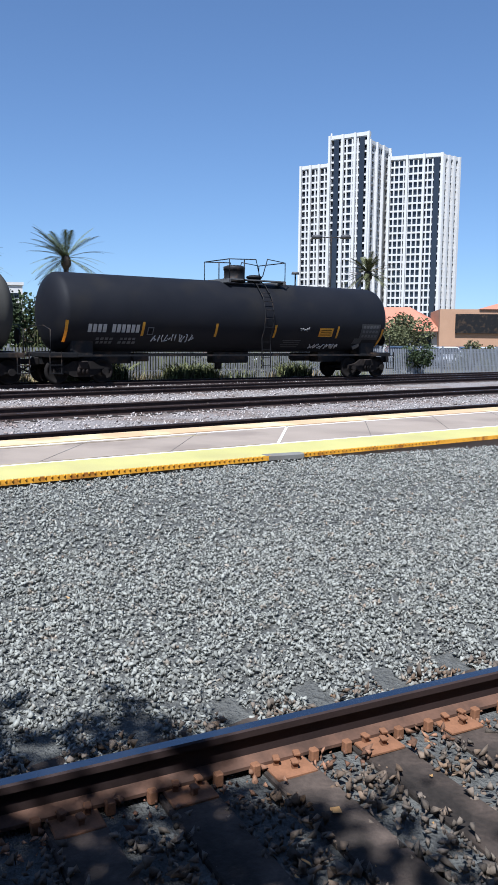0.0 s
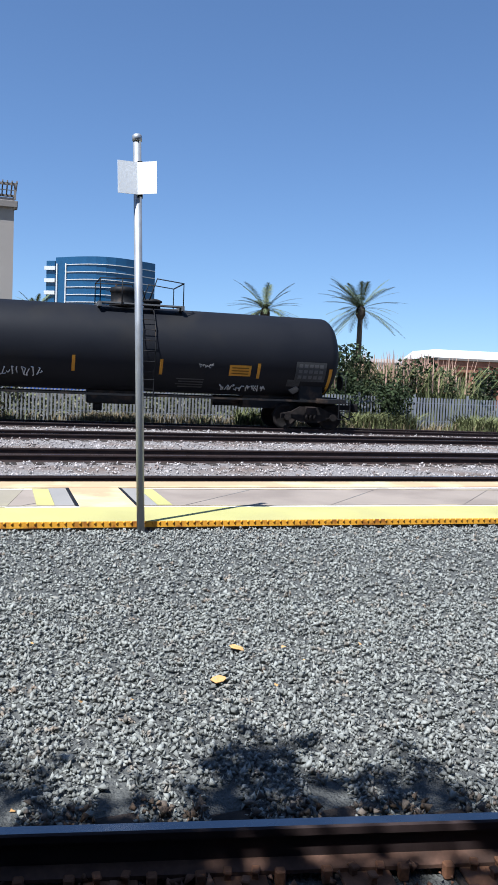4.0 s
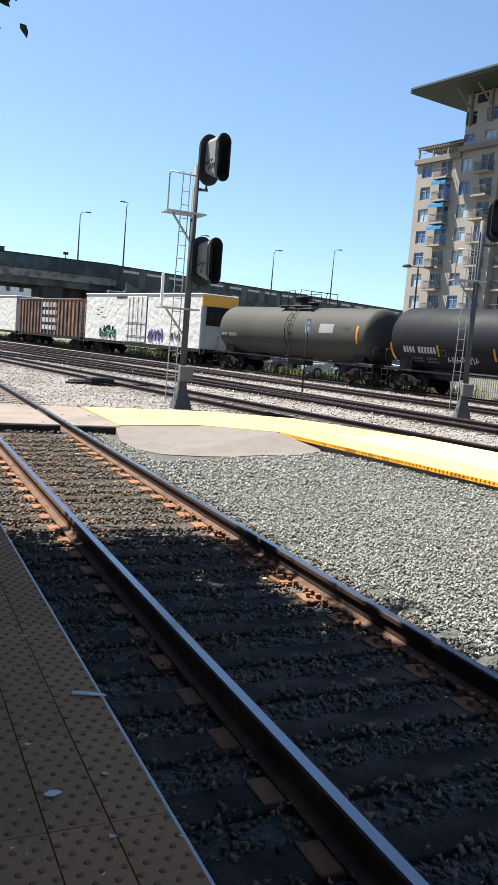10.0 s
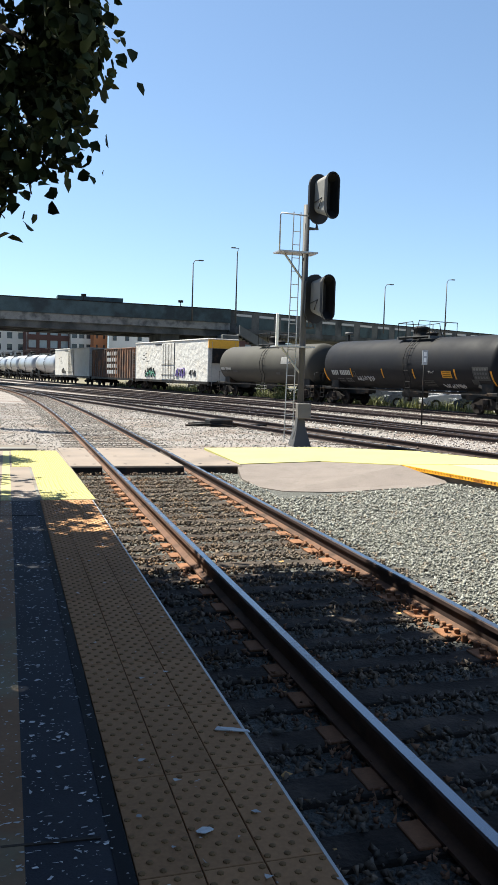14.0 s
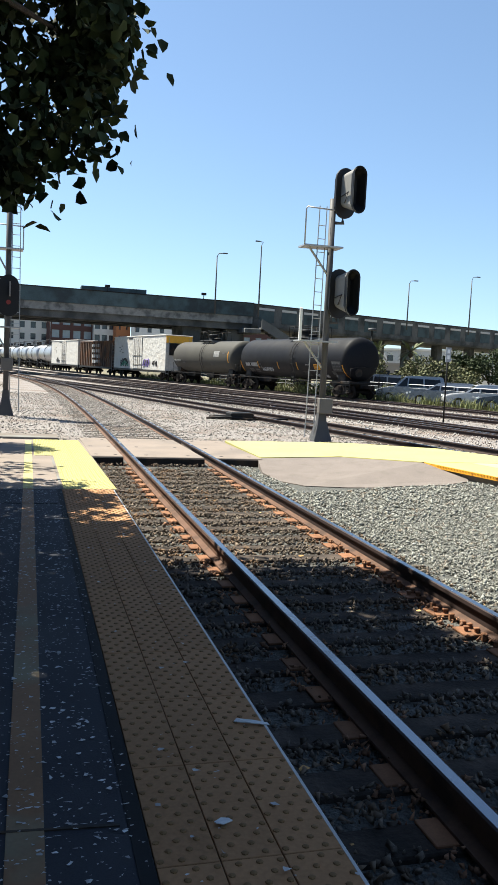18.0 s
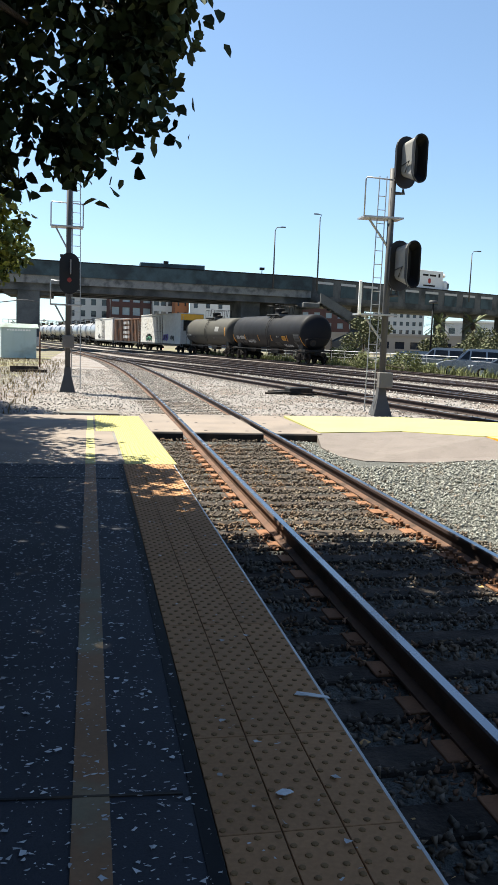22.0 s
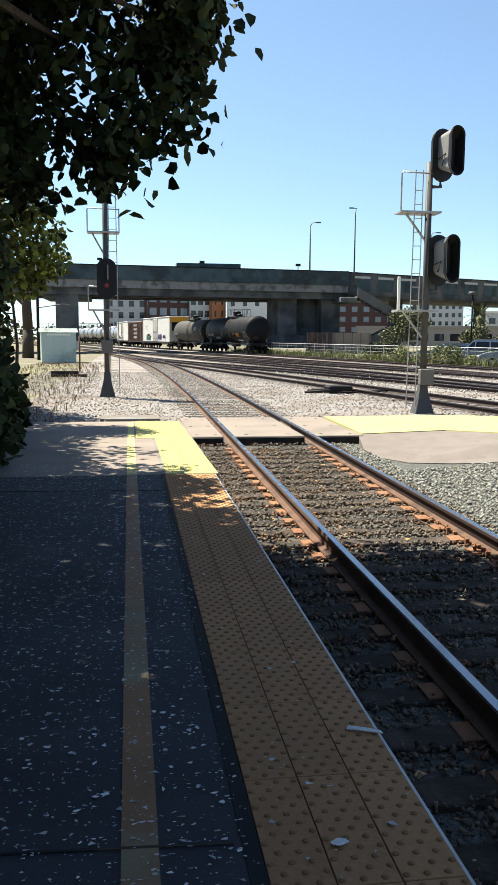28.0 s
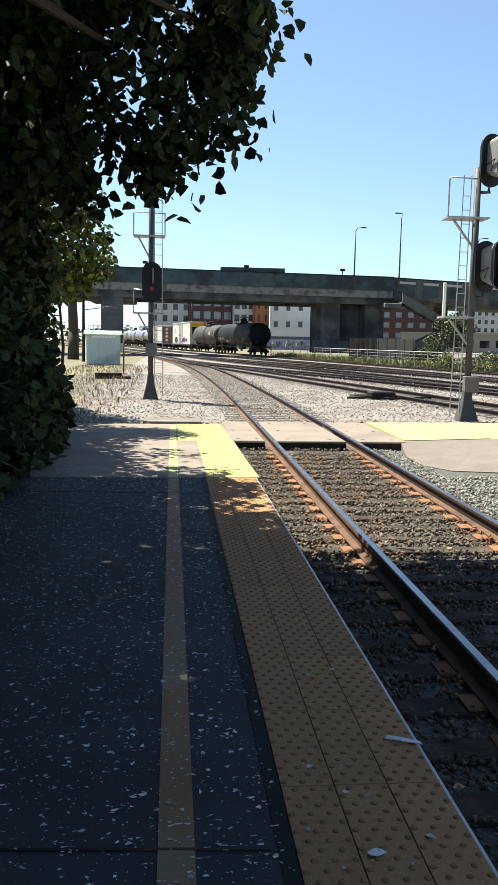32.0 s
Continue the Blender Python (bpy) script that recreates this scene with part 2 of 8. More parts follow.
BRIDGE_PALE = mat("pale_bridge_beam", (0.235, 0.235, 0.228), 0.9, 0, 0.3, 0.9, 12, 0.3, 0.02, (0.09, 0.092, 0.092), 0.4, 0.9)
BRIDGE_GREEN = mat("green_grey_bridge_rail", (0.055, 0.085, 0.095), 0.75, 0, 0.3, 0.8, 12, 0.15, 0.01, (0.03, 0.042, 0.048), 0.4, 0.5)
BARK = mat("tree_bark", (0.06, 0.047, 0.036), 0.95, 0, 0.4, 6, 40, 0.8, 0.02)
# LEAF_SUN carries sunlight in its colour, LEAF the backlit crown's shade
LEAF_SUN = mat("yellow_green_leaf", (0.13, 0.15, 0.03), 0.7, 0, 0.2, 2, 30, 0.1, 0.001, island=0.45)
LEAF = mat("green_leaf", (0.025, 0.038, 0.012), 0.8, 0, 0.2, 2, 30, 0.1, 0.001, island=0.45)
LEAF_OLIVE = mat("olive_leaf", (0.085, 0.09, 0.04), 0.7, 0, 0.2, 1, 10, 0.1, 0.001, island=0.45)
GRASS = mat("weedy_grass", (0.12, 0.13, 0.05), 0.8, 0, 0.2, 1, 20, 0.1, 0.001, island=0.5)
DRY = mat("dry_grass", (0.20, 0.155, 0.085), 0.85, 0, 0.2, 1, 20, 0.1, 0.001, island=0.4)
PALM_LEAF = mat("palm_frond", (0.10, 0.12, 0.055), 0.6, 0, 0.2, 1, 20, 0.1, 0.001, island=0.35)
ALLOY = mat("pale_alloy_trim", (0.45, 0.46, 0.47), 0.45, 0.4, 0.08, 3, 60, 0.05, 0.001)
SWOOSH = mat("light_blue_paint", (0.04, 0.28, 0.62), 0.45, 0, 0.06, 1, 40, 0.03, 0.001)
BLUE_PAINT = mat("royal_blue_panel", (0.008, 0.06, 0.36), 0.4, 0, 0.06, 1, 40, 0.03, 0.001)


# ---- building blocks ----
def link(name, bm, material, parent=None, label=""):
    me = bpy.data.meshes.new(name)
    bm.to_mesh(me)
    bm.free()
    for m in material if isinstance(material, (list, tuple)) else (material,):
        me.materials.append(m)
    ob = new(name, me)
    if parent is not None:
        ob.parent = parent
    if label:
        ob["label"] = label
    return ob


def part(name, bm, material, parent, label=""):
    return link(name, bm, material, parent, label)


def base(name, m=None, **tags):
    ob = tagged(new(name), **tags)
    ob.empty_display_size = 0.3
    if m is not None:
        ob.matrix_world = m
    return ob


def again(ob, parent, m, name=None):
    """Another object on the same mesh, under parent."""
    o = bpy.data.objects.new(name or ob.name.split(".")[0], ob.data)
    scene.collection.objects.link(o)
    o.parent = parent
    o.matrix_basis = m
    return o


def box(bm, x0, y0, z0, x1, y1, z1, bevel=0.0, m=None, mi=0):
    vs = [bm.verts.new((x, y, z)) for z in (z0, z1) for x, y in ((x0, y0), (x1, y0), (x1, y1), (x0, y1))]
    if m is not None:
        for v in vs:
            v.co = m @ v.co
    fs = [bm.faces.new([vs[i] for i in q]) for q in ((3, 2, 1, 0), (4, 5, 6, 7), (0, 1, 5, 4), (1, 2, 6, 5), (2, 3, 7, 6), (3, 0, 4, 7))]
    for f in fs:
        f.material_index = mi
    if bevel:
        es = list({e for f in fs for e in f.edges})
        bmesh.ops.bevel(bm, geom=es, offset=bevel, segments=1, affect="EDGES")
    return fs


def rod(bm, a, b, r, seg=8, r2=None, caps=True, mi=0):
    a, b = Vector(a), Vector(b)
    way = (b - a)
    q = way.to_track_quat("Z", "Y").to_matrix()
    rings = []
    for c, rad in ((a, r), (b, r if r2 is None else r2)):
        rings.append([bm.verts.new(c + q @ Vector((rad * math.cos(k * math.tau / seg), rad * math.sin(k * math.tau / seg), 0))) for k in range(seg)])
    for k in range(seg):
        f = bm.faces.new((rings[0][k], rings[0][(k + 1) % seg], rings[1][(k + 1) % seg], rings[1][k]))
        f.smooth, f.material_index = seg > 6, mi
    if caps:
        bm.faces.new(rings[0][::-1]).material_index = mi
        bm.faces.new(rings[1]).material_index = mi


def pipe(bm, pts, r, seg=6, mi=0):
    """One bent tube through the points."""
    pts = [Vector(p) for p in pts]
    rings, n = [], len(pts)
    for k, p in enumerate(pts):
        a, b = pts[max(0, k - 1)], pts[min(n - 1, k + 1)]
        q = (b - a).normalized()
        if q.length < 0.5:
            q = Vector((0, 0, 1))
        u = q.cross(Vector((0.31, 0.22, 0.93))).normalized()
        w = q.cross(u)
        rings.append([bm.verts.new(p + r * (u * math.cos(j * math.tau / seg) + w * math.sin(j * math.tau / seg))) for j in range(seg)])
    for a, b in zip(rings, rings[1:]):
        for j in range(seg):
            f = bm.faces.new((a[j], a[(j + 1) % seg], b[(j + 1) % seg], b[j]))
            f.smooth, f.material_index = seg > 5, mi
    bm.faces.new(rings[0][::-1]).material_index = mi
    bm.faces.new(rings[-1]).material_index = mi


def lathe(bm, profile, seg=24, m=None, smooth=True, mi=0, cap=True):
    """Turns (radius, height) pairs about z."""
    rings = []
    for r, z in profile:
        ring = [bm.verts.new((r * math.cos(k * math.tau / seg), r * math.sin(k * math.tau / seg), z)) for k in range(seg)]
        if m is not None:
            for v in ring:
                v.co = m @ v.co
        rings.append(ring)
    for a, b in zip(rings, rings[1:]):
        for k in range(seg):
            f = bm.faces.new((a[k], a[(k + 1) % seg], b[(k + 1) % seg], b[k]))
            f.smooth, f.material_index = smooth, mi
    if cap:
        bm.faces.new(rings[0][::-1]).material_index = mi
        bm.faces.new(rings[-1]).material_index = mi


def slab(bm, outline, z0, z1, mi=0, sides=None):
    """A flat piece with the outline (counter-clockwise x, y) between two heights."""
    lo = [bm.verts.new((x, y, z0)) for x, y in outline]
    hi = [bm.verts.new((x, y, z1)) for x, y in outline]
    bm.faces.new(hi).material_index = mi
    bm.faces.new(lo[::-1]).material_index = mi
    n = len(outline)
    for k in range(n):
        bm.faces.new((lo[k], lo[(k + 1) % n], hi[(k + 1) % n], hi[k])).material_index = mi if sides is None else sides


def soup(name, verts, faces, material, parent=None, smooth=False):
    me = bpy.data.meshes.new(name)
    verts, faces = np.asarray(verts, np.float32), np.asarray(faces, np.int32)
    k = faces.shape[1]
    me.vertices.add(len(verts))
    me.vertices.foreach_set("co", verts.ravel())
    me.loops.add(faces.size)
    me.loops.foreach_set("vertex_index", faces.ravel())
    me.polygons.add(len(faces))
    me.polygons.foreach_set("loop_start", np.arange(0, faces.size, k, dtype=np.int32))
    me.polygons.foreach_set("loop_total", np.full(len(faces), k, np.int32))
    if smooth:
        me.polygons.foreach_set("use_smooth", np.ones(len(faces), bool))
    me.update()
    me.validate()
    me.materials.append(material)
    ob = new(name, me)
    if parent is not None:
        ob.parent = parent
    return ob


class Line:
    """A smooth plan curve through a few (y, x) pairs: x as a function of y."""

    def __init__(self, pairs):
        ys, xs = [np.array(c, float) for c in zip(*pairs)]
        self.y = np.arange(ys[0], ys[-1] + 0.25, 0.5)
        x = np.interp(self.y, ys, xs)
        w = np.ones(31) / 31
        for _ in range(2):
            pad = np.r_[2 * x[0] - x[15:0:-1], x, 2 * x[-1] - x[-2:-17:-1]]
            x = np.convolve(pad, w, "valid")
        self.x = x
        self.s = np.r_[0, np.cumsum(np.hypot(np.diff(self.y), np.diff(self.x)))]
        self.zero = float(np.interp(0.0, self.y, self.s))

    def across(self, y):
        return float(np.interp(y, self.y, self.x))

    def at(self, s):
        """The place s metres along the line from y = 0, and the heading (angle from north towards west)."""
        s = s + self.zero
        x, y = float(np.interp(s, self.s, self.x)), float(np.interp(s, self.s, self.y))
        dx, dy = (float(np.interp(s + 1, self.s, c)) - float(np.interp(s - 1, self.s, c)) for c in (self.x, self.y))
        return x, y, math.atan2(-dx, dy)


LINE_N = Line([(-60, 2.41), (0, 2.41), (6, 2.43), (17, 2.55), (26, 2.62), (36, 2.55), (50, 2.25), (65, 1.5), (88, -0.9), (110, -4.6), (150, -13), (200, -24), (300, -52)])
LINE_A = Line([(-120, 36), (-60, 24.5), (-15, 16.3), (-5, 14.6), (4, 12.75), (9, 11.7), (13, 11.0), (19, 10.2), (23, 9.5), (28, 8.7), (34, 7.6), (44, 5.9), (56, 3.7), (68, 1.6), (80, -0.2), (88, -0.95)])
LINE_B = Line([(-120, 43), (-60, 31), (-6, 20.2), (5, 17.6), (12, 16.4), (17, 15.5), (25, 14.8), (35, 13.9), (44, 12.2), (55, 10.0), (66, 7.6), (80, 4.6), (110, -0.7), (150, -8.0), (200, -17), (300, -44)])
LINE_C = Line([(-120, 50), (-60, 37.5), (-8, 26.8), (6, 23.6), (16, 21.8), (24, 20.8), (34, 19.4), (50, 17.0), (70, 13.0), (90, 8.6), (110, 4.6), (150, -3.0), (200, -10.5), (300, -37)])
LINE_D = Line([(-200, 66), (-120, 52), (-60, 40.2), (-25, 33.6), (-3, 30.8), (10, 28.9), (45, 23.2), (72, 17.8), (106, 11.3), (140, 4.3), (163, 0.8), (180, -1.4), (199, -4.5), (240, -13), (300, -30)])



def between(a, b, y0, y1):
    """A crossover that leaves line a at y0 and joins line b at y1."""
    pairs = []
    for k in range(25):
        y = y0 + (y1 - y0) * k / 24
        f = k / 24
        f = f * f * (3 - 2 * f)
        pairs.append((y, a.across(y) * (1 - f) + b.across(y) * f))
    return Line(pairs)


LINE_X = between(LINE_B, LINE_A, 16.0, 78.0)
LINE_Y = between(LINE_C, LINE_B, 26.0, 100.0)


# ---- ground ----
def ground_height(x, y):
    """Ballast: low between the platform track's rails, shoulders up to the island platform."""
    if -40 < y < 14.4 and 0.9 < x < 9.6:
        if x < 3.3:
            return -0.205
        return -0.205 + 0.30 * min(1.0, (x - 3.3) / 4.6) ** 0.8
    if 18.3 <= y < 60 and -6 < x < 9.0:
        return -0.15
    return -0.16


def build_ground():
    xs = [-900, -400, -200, -100, -50, -25] + [-12 + 0.5 * k for k in range(120)] + [50, 60, 80, 120, 200, 400, 900]
    ys = [-900, -400, -200, -100, -60, -40] + [-30 + 1.25 * k for k in range(80)] + [75, 90, 120, 160, 220, 300, 500, 1200]
    bm = bmesh.new()
    grid = [[bm.verts.new((x, y, ground_height(x, y) - (0.0 if -5 < x < 45 else 0.05))) for x in xs] for y in ys]
    for j in range(len(ys) - 1):
        for i in range(len(xs) - 1):
            f = bm.faces.new((grid[j][i], grid[j][i + 1], grid[j + 1][i + 1], grid[j + 1][i]))
            cx, cy = (xs[i] + xs[i + 1]) / 2, (ys[j] + ys[j + 1]) / 2
            f.smooth = True
            f.material_index = 0 if -3 < cx < 9.5 and cy < 18 else (1 if -3 < cx < LINE_D.across(max(-190, min(290, cy))) + 2.2 else 2)
    g = link("ground", bm, [BALLAST, BALLAST_WARM, EARTH])
    tagged(g, "grey crushed-stone ballast and dry earth of the rail yard", "ground", kind="structure")


build_ground()


# ---- tracks ----
def sweep(bm, line, y0, y1, side, profile, step, mats):
    """A rail: the profile (across, up) carried along a line at a distance to its side."""
    s0, s1 = (float(np.interp(v, line.y, line.s)) - line.zero for v in (y0, y1))
    n = max(2, int((s1 - s0) / step))
    rings = []
    for k in range(n + 1):
        x, y, a = line.at(s0 + (s1 - s0) * k / n)
        ca, sn = math.cos(a), math.sin(a)
        rings.append([bm.verts.new((x + (side + u) * ca, y + (side + u) * sn, z)) for u, z in profile])
    m = len(profile)
    for a, b in zip(rings, rings[1:]):
        for k in range(m):
            bm.faces.new((a[k], a[(k + 1) % m], b[(k + 1) % m], b[k])).material_index = mats[k]
    for r in (rings[0], rings[-1][::-1]):
        bm.faces.new(r)


RAIL_PROFILE = [(-0.07, -0.165), (0.07, -0.165), (0.07, -0.15), (0.012, -0.13), (0.012, -0.045), (0.037, -0.035), (0.037, -0.006), (0.026, 0.0),
                (-0.026, 0.0), (-0.037, -0.006), (-0.037, -0.035), (-0.012, -0.045), (-0.012, -0.13), (-0.07, -0.15)]
RAIL_MATS = [0, 0, 0, 0, 0, 0, 0, 1, 0, 0, 0, 0, 0, 0]


def track(name, line, y0, y1, label, body, lift=0.0, step=2.0, gauge=None):
    t = base(name, label=label, category="railway track", group="tracks of the yard", kind="structure")
    for side in (-0.752, 0.752):
        bm = bmesh.new()
        mats = RAIL_MATS[:]
        # gauge side: dark head face, and the web's shade put into the same colour
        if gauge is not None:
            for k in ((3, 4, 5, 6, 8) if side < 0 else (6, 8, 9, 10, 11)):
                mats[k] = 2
        sweep(bm, line, y0, y1, side, [(u, z + lift) for u, z in RAIL_PROFILE], step, mats)
        part("rail", bm, [body, RAIL_TOP, gauge or body], t)
    return t


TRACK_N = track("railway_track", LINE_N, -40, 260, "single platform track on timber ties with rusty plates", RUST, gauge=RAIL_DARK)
TRACK_A = track("railway_track", LINE_A, -110, 86, "main track beside the island platform", RAIL_DARK)
TRACK_B = track("railway_track", LINE_B, -110, 280, "middle main track with polished rail heads", RAIL_DARK)
TRACK_C = track("railway_track", LINE_C, -110, 280, "main track with dark rail sides", RAIL_DARK)
TRACK_X = track("railway_track", LINE_X, 17, 77, "crossover track between two main tracks", RAIL_DARK, -0.004)
TRACK_Y = track("railway_track", LINE_Y, 28, 98, "long crossover track in the yard throat", RAIL_DARK, -0.004)
TRACK_D = track("railway_track", LINE_D, -190, 290, "freight track under the tank train", RAIL_DARK)


# ---- platforms ----
EDGE, TACT0 = 0.905, 0.318           # platform edge and inner edge of its tactile strip
PZ = 0.19


def build_platform():
    p = base("platform", label="asphalt station platform with yellow tactile edge toned for shade", category="platform", kind="structure")
    bm = bmesh.new()
    slab(bm, [(-9, -45), (TACT0 - 0.003, -45), (TACT0 - 0.003, 9.6), (-9, 9.6)], -0.3, PZ)
    part("asphalt_slab", bm, ASPHALT, p)
    bm = bmesh.new()
    slab(bm, [(TACT0, -45), (EDGE, -45), (EDGE, 9.6), (TACT0, 9.6)], -0.3, PZ - 0.012)
    part("edge_course", bm, CONCRETE_DK, p)
    bm = bmesh.new()
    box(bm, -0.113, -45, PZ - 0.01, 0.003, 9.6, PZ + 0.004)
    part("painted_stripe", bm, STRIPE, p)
    # gap beside the tiles, its shadow line put in as a near-black strip
    bm = bmesh.new()
    box(bm, TACT0 - 0.055, -45, PZ - 0.01, TACT0 - 0.004, 9.6, PZ + 0.003)
    part("edge_gap", bm, EDGE_DARK, p)
    # ramp down to the crossing
    bm = bmesh.new()
    vs = [bm.verts.new(c) for c in ((-9, 9.602, -0.3), (0.94, 9.602, -0.3), (0.94, 9.602, PZ), (-9, 9.602, PZ), (-9, 17.6, -0.3), (1.0, 17.6, -0.3), (1.0, 17.6, 0.0), (-9, 17.6, 0.0))]
    for q in ((0, 1, 2, 3), (7, 6, 5, 4), (3, 2, 6, 7), (1, 5, 6, 2), (4, 0, 3, 7), (4, 5, 1, 0)):
        bm.faces.new([vs[i] for i in q])
    part("ramp", bm, CONCRETE, p)
    return p


PLATFORM = build_platform()
ISLE_NEAR = Line([(-80, 19.5), (-40, 14.2), (-5.3, 9.5), (-1.8, 9.1), (2.3, 8.3), (8, 7.38), (13, 6.55), (15, 6.3)])


def letters(name, text, size, material, parent, m, label=""):
    cu = bpy.data.curves.new(name, "FONT")
    cu.body, cu.size, cu.extrude, cu.align_x = text, size, 0.004, "CENTER"
    tmp = bpy.data.objects.new(name, cu)
    scene.collection.objects.link(tmp)
    me = bpy.data.meshes.new_from_object(tmp.evaluated_get(bpy.context.evaluated_depsgraph_get()))
    bpy.data.objects.remove(tmp)
    me.materials.clear()
    me.materials.append(material)
    ob = new(name, me)
    ob.parent, ob.matrix_basis = parent, m
    if label:
        ob["label"] = label
    return ob


def build_island():
    p = base("island_platform", label="narrow concrete island platform with yellow tactile edges", category="platform", kind="structure")
    ys = [-70 + 2 * k for k in range(42)] + [13.0]

    def strip(name, material, lo, hi, z, thick=0.3, label=""):
        bm = bmesh.new()
        rows = []
        for y in ys:
            a, b = ISLE_NEAR.across(y), LINE_A.across(y) - 1.62
            u0, u1 = (a + v if v < 50 else b - (v - 100) for v in (lo, hi))
            rows.append([bm.verts.new((u, y, zz)) for u, zz in ((u0, z - thick), (u1, z - thick), (u1, z), (u0, z))])
        for r, s in zip(rows, rows[1:]):
            for k in range(4):
                bm.faces.new((r[k], r[(k + 1) % 4], s[(k + 1) % 4], s[k]))
        bm.faces.new(rows[0]), bm.faces.new(rows[-1][::-1])
        return part(name, bm, material, p, label)

    strip("concrete_slab", ISLE_CONCRETE, 0.05, 100.05, 0.188)
    strip("tactile_strip", YELLOW, 0.0, 0.92, 0.2, 0.05)
    strip("edge_strip", YELLOW_SIDE, -0.014, -0.001, 0.197, 0.06)
    strip("tactile_strip", PEACH, 100.62, 100.0, 0.2, 0.05, "faded peach-yellow tactile strip")
    strip("border_line", WHITE_LINE, 0.97, 1.03, 0.1925, 0.02)
    strip("border_line", WHITE_LINE, 100.74, 100.68, 0.1925, 0.02)
    # studs along the near edge
    bm = bmesh.new()
    lathe(bm, [(0.012, -0.03), (0.012, -0.004), (0.008, 0.0)], 6)
    stud = part("edge_stud", bm, YELLOW_SIDE, p)
    for k in range(290):
        y = -8.5 + 0.073 * k
        m = pose(ISLE_NEAR.across(y) - 0.012, y, 0.2)
        if -5.9 < y < -5.27:
            continue
        if k:
            again(stud, p, m)
        else:
            stud.matrix_basis = m
    # yellow cross band with dark borders, grey mats and yellow bars, beside the sign pole
    def mark(name, s0, s1, u0, u1, z, material, label=""):
        bm = bmesh.new()
        slab(bm, [(ISLE_NEAR.across(q) + u, q + 0.16 * u) for q, u in ((s0, u0), (s0, u1), (s1, u1), (s1, u0))], 0.17, z)
        return part(name, bm, material, p, label)

    mark("cross_band", -0.24, 0.40, 0.9, 2.62, 0.1965, PEACH)
    for s0, s1 in ((0.40, 0.44), (-0.28, -0.24)):
        mark("dark_border", s0, s1, 1.0, 2.55, 0.1975, STEEL_BLACK)
    for s0, s1 in ((0.445, 0.66), (-0.5, -0.285)):
        mark("floor_mat", s0, s1, 1.06, 2.5, 0.1955, FLOOR_MAT, "pale grey floor mat")
    for s0, s1 in ((0.665, 0.86), (-0.68, -0.505)):
        mark("corner_band", s0, s1, 1.1, 2.45, 0.1955, YELLOW)
    for u0, u1, s0, s1 in ((1.04, 1.08, 0.44, 3.0), (2.46, 2.5, 0.44, 2.8), (1.04, 1.08, -6.0, -0.28), (2.46, 2.5, -6.0, -0.28)):
        mark("dark_border", s0, s1, u0, u1, 0.1935, DIRT)
    # the deck's brightening northwards is put into two band colours; dirty seams along it
    def band(name, y0, y1, lo, hi, z, material, label=""):
        bm = bmesh.new()
        n = 10
        rows = []
        for k in range(n + 1):
            y = y0 + (y1 - y0) * k / n
            a, b = ISLE_NEAR.across(y), LINE_A.across(y) - 1.62
            rows.append([bm.verts.new((a + (b - a) * f, y, zz)) for f, zz in ((lo, z - 0.02), (hi, z - 0.02), (hi, z), (lo, z))])
        for r, q in zip(rows, rows[1:]):
            for k in range(4):
                bm.faces.new((r[k], r[(k + 1) % 4], q[(k + 1) % 4], q[k]))
        bm.faces.new(rows[0]), bm.faces.new(rows[-1][::-1])
        part(name, bm, material, p, label)

    band("beige_deck", 1.35, 6.2, 0.3, 0.80, 0.1912, BEIGE, "beige concrete deck, dimmer band")
    band("yellow_deck", 6.2, 13.0, 0.3, 0.80, 0.1985, CREAM, "pale cream concrete deck, brightened band")
    for f in (0.29, 0.795):
        band("dirty_seam", 1.35, 13.0, f, f + 0.008, 0.2008, DIRT)
    # lettering along both edges, to be read from the island
    for u, turn, mid in ((1.16, 189, 2.2), (2.36, 9, 2.25)):
        x, y = ISLE_NEAR.across(mid) + u, mid + 0.16 * u
        letters("lettering", "STAY BEHIND YELLOW LINE", 0.105, DIRT, p, pose(x, y, 0.1935, 0, 0, turn - 90))
    # slab joints and one repaired white joint
    for k in range(22):
        y = -32.05 + 1.85 * k
        a, b = ISLE_NEAR.across(y) + 1.04, LINE_A.across(y - 1.8) - 2.36
        d = -0.65 * (b - a)
        white = abs(y + 6.15) < 0.1
        w = 0.05 if white else 0.016
        bm = bmesh.new()
        slab(bm, [(a, y), (b, y + d), (b, y + d + w), (a, y + w)], 0.17, 0.1925 if white else 0.1905)
        part("white_joint" if white else "slab_joint", bm, WHITE_LINE if white else CONCRETE_DK, p, "repaired white joint" if white else "")
    bm = bmesh.new()
    e = ISLE_NEAR.across(-5.57)
    box(bm, e - 0.05, -5.88, 0.12, e + 0.10, -5.28, 0.206, 0.015)
    part("worn_edge", bm, CONCRETE_DK, p, "chipped grey patch in the yellow edge")
    # end of the island, walkway to the crossing, asphalt apron
    bm = bmesh.new()
    vs = [bm.verts.new(c) for c in ((4.22, 15.0, 0.0), (5.9, 15.1, 0.04), (6.56, 13.0, 0.2), (9.38, 13.0, 0.2), (8.75, 16.6, 0.1), (7.2, 18.2, 0.03), (4.3, 18.35, 0.0))]
    top = bm.faces.new(vs)
    low = bmesh.ops.extrude_face_region(bm, geom=[top])
    for v in low["geom"]:
        if isinstance(v, bmesh.types.BMVert):
            v.co.z += 0.004
    bmesh.ops.translate(bm, verts=vs, vec=(0, 0, -0.25))
    part("walkway", bm, YELLOW, p, "bright yellow tactile walkway to the crossing")
    bm = bmesh.new()
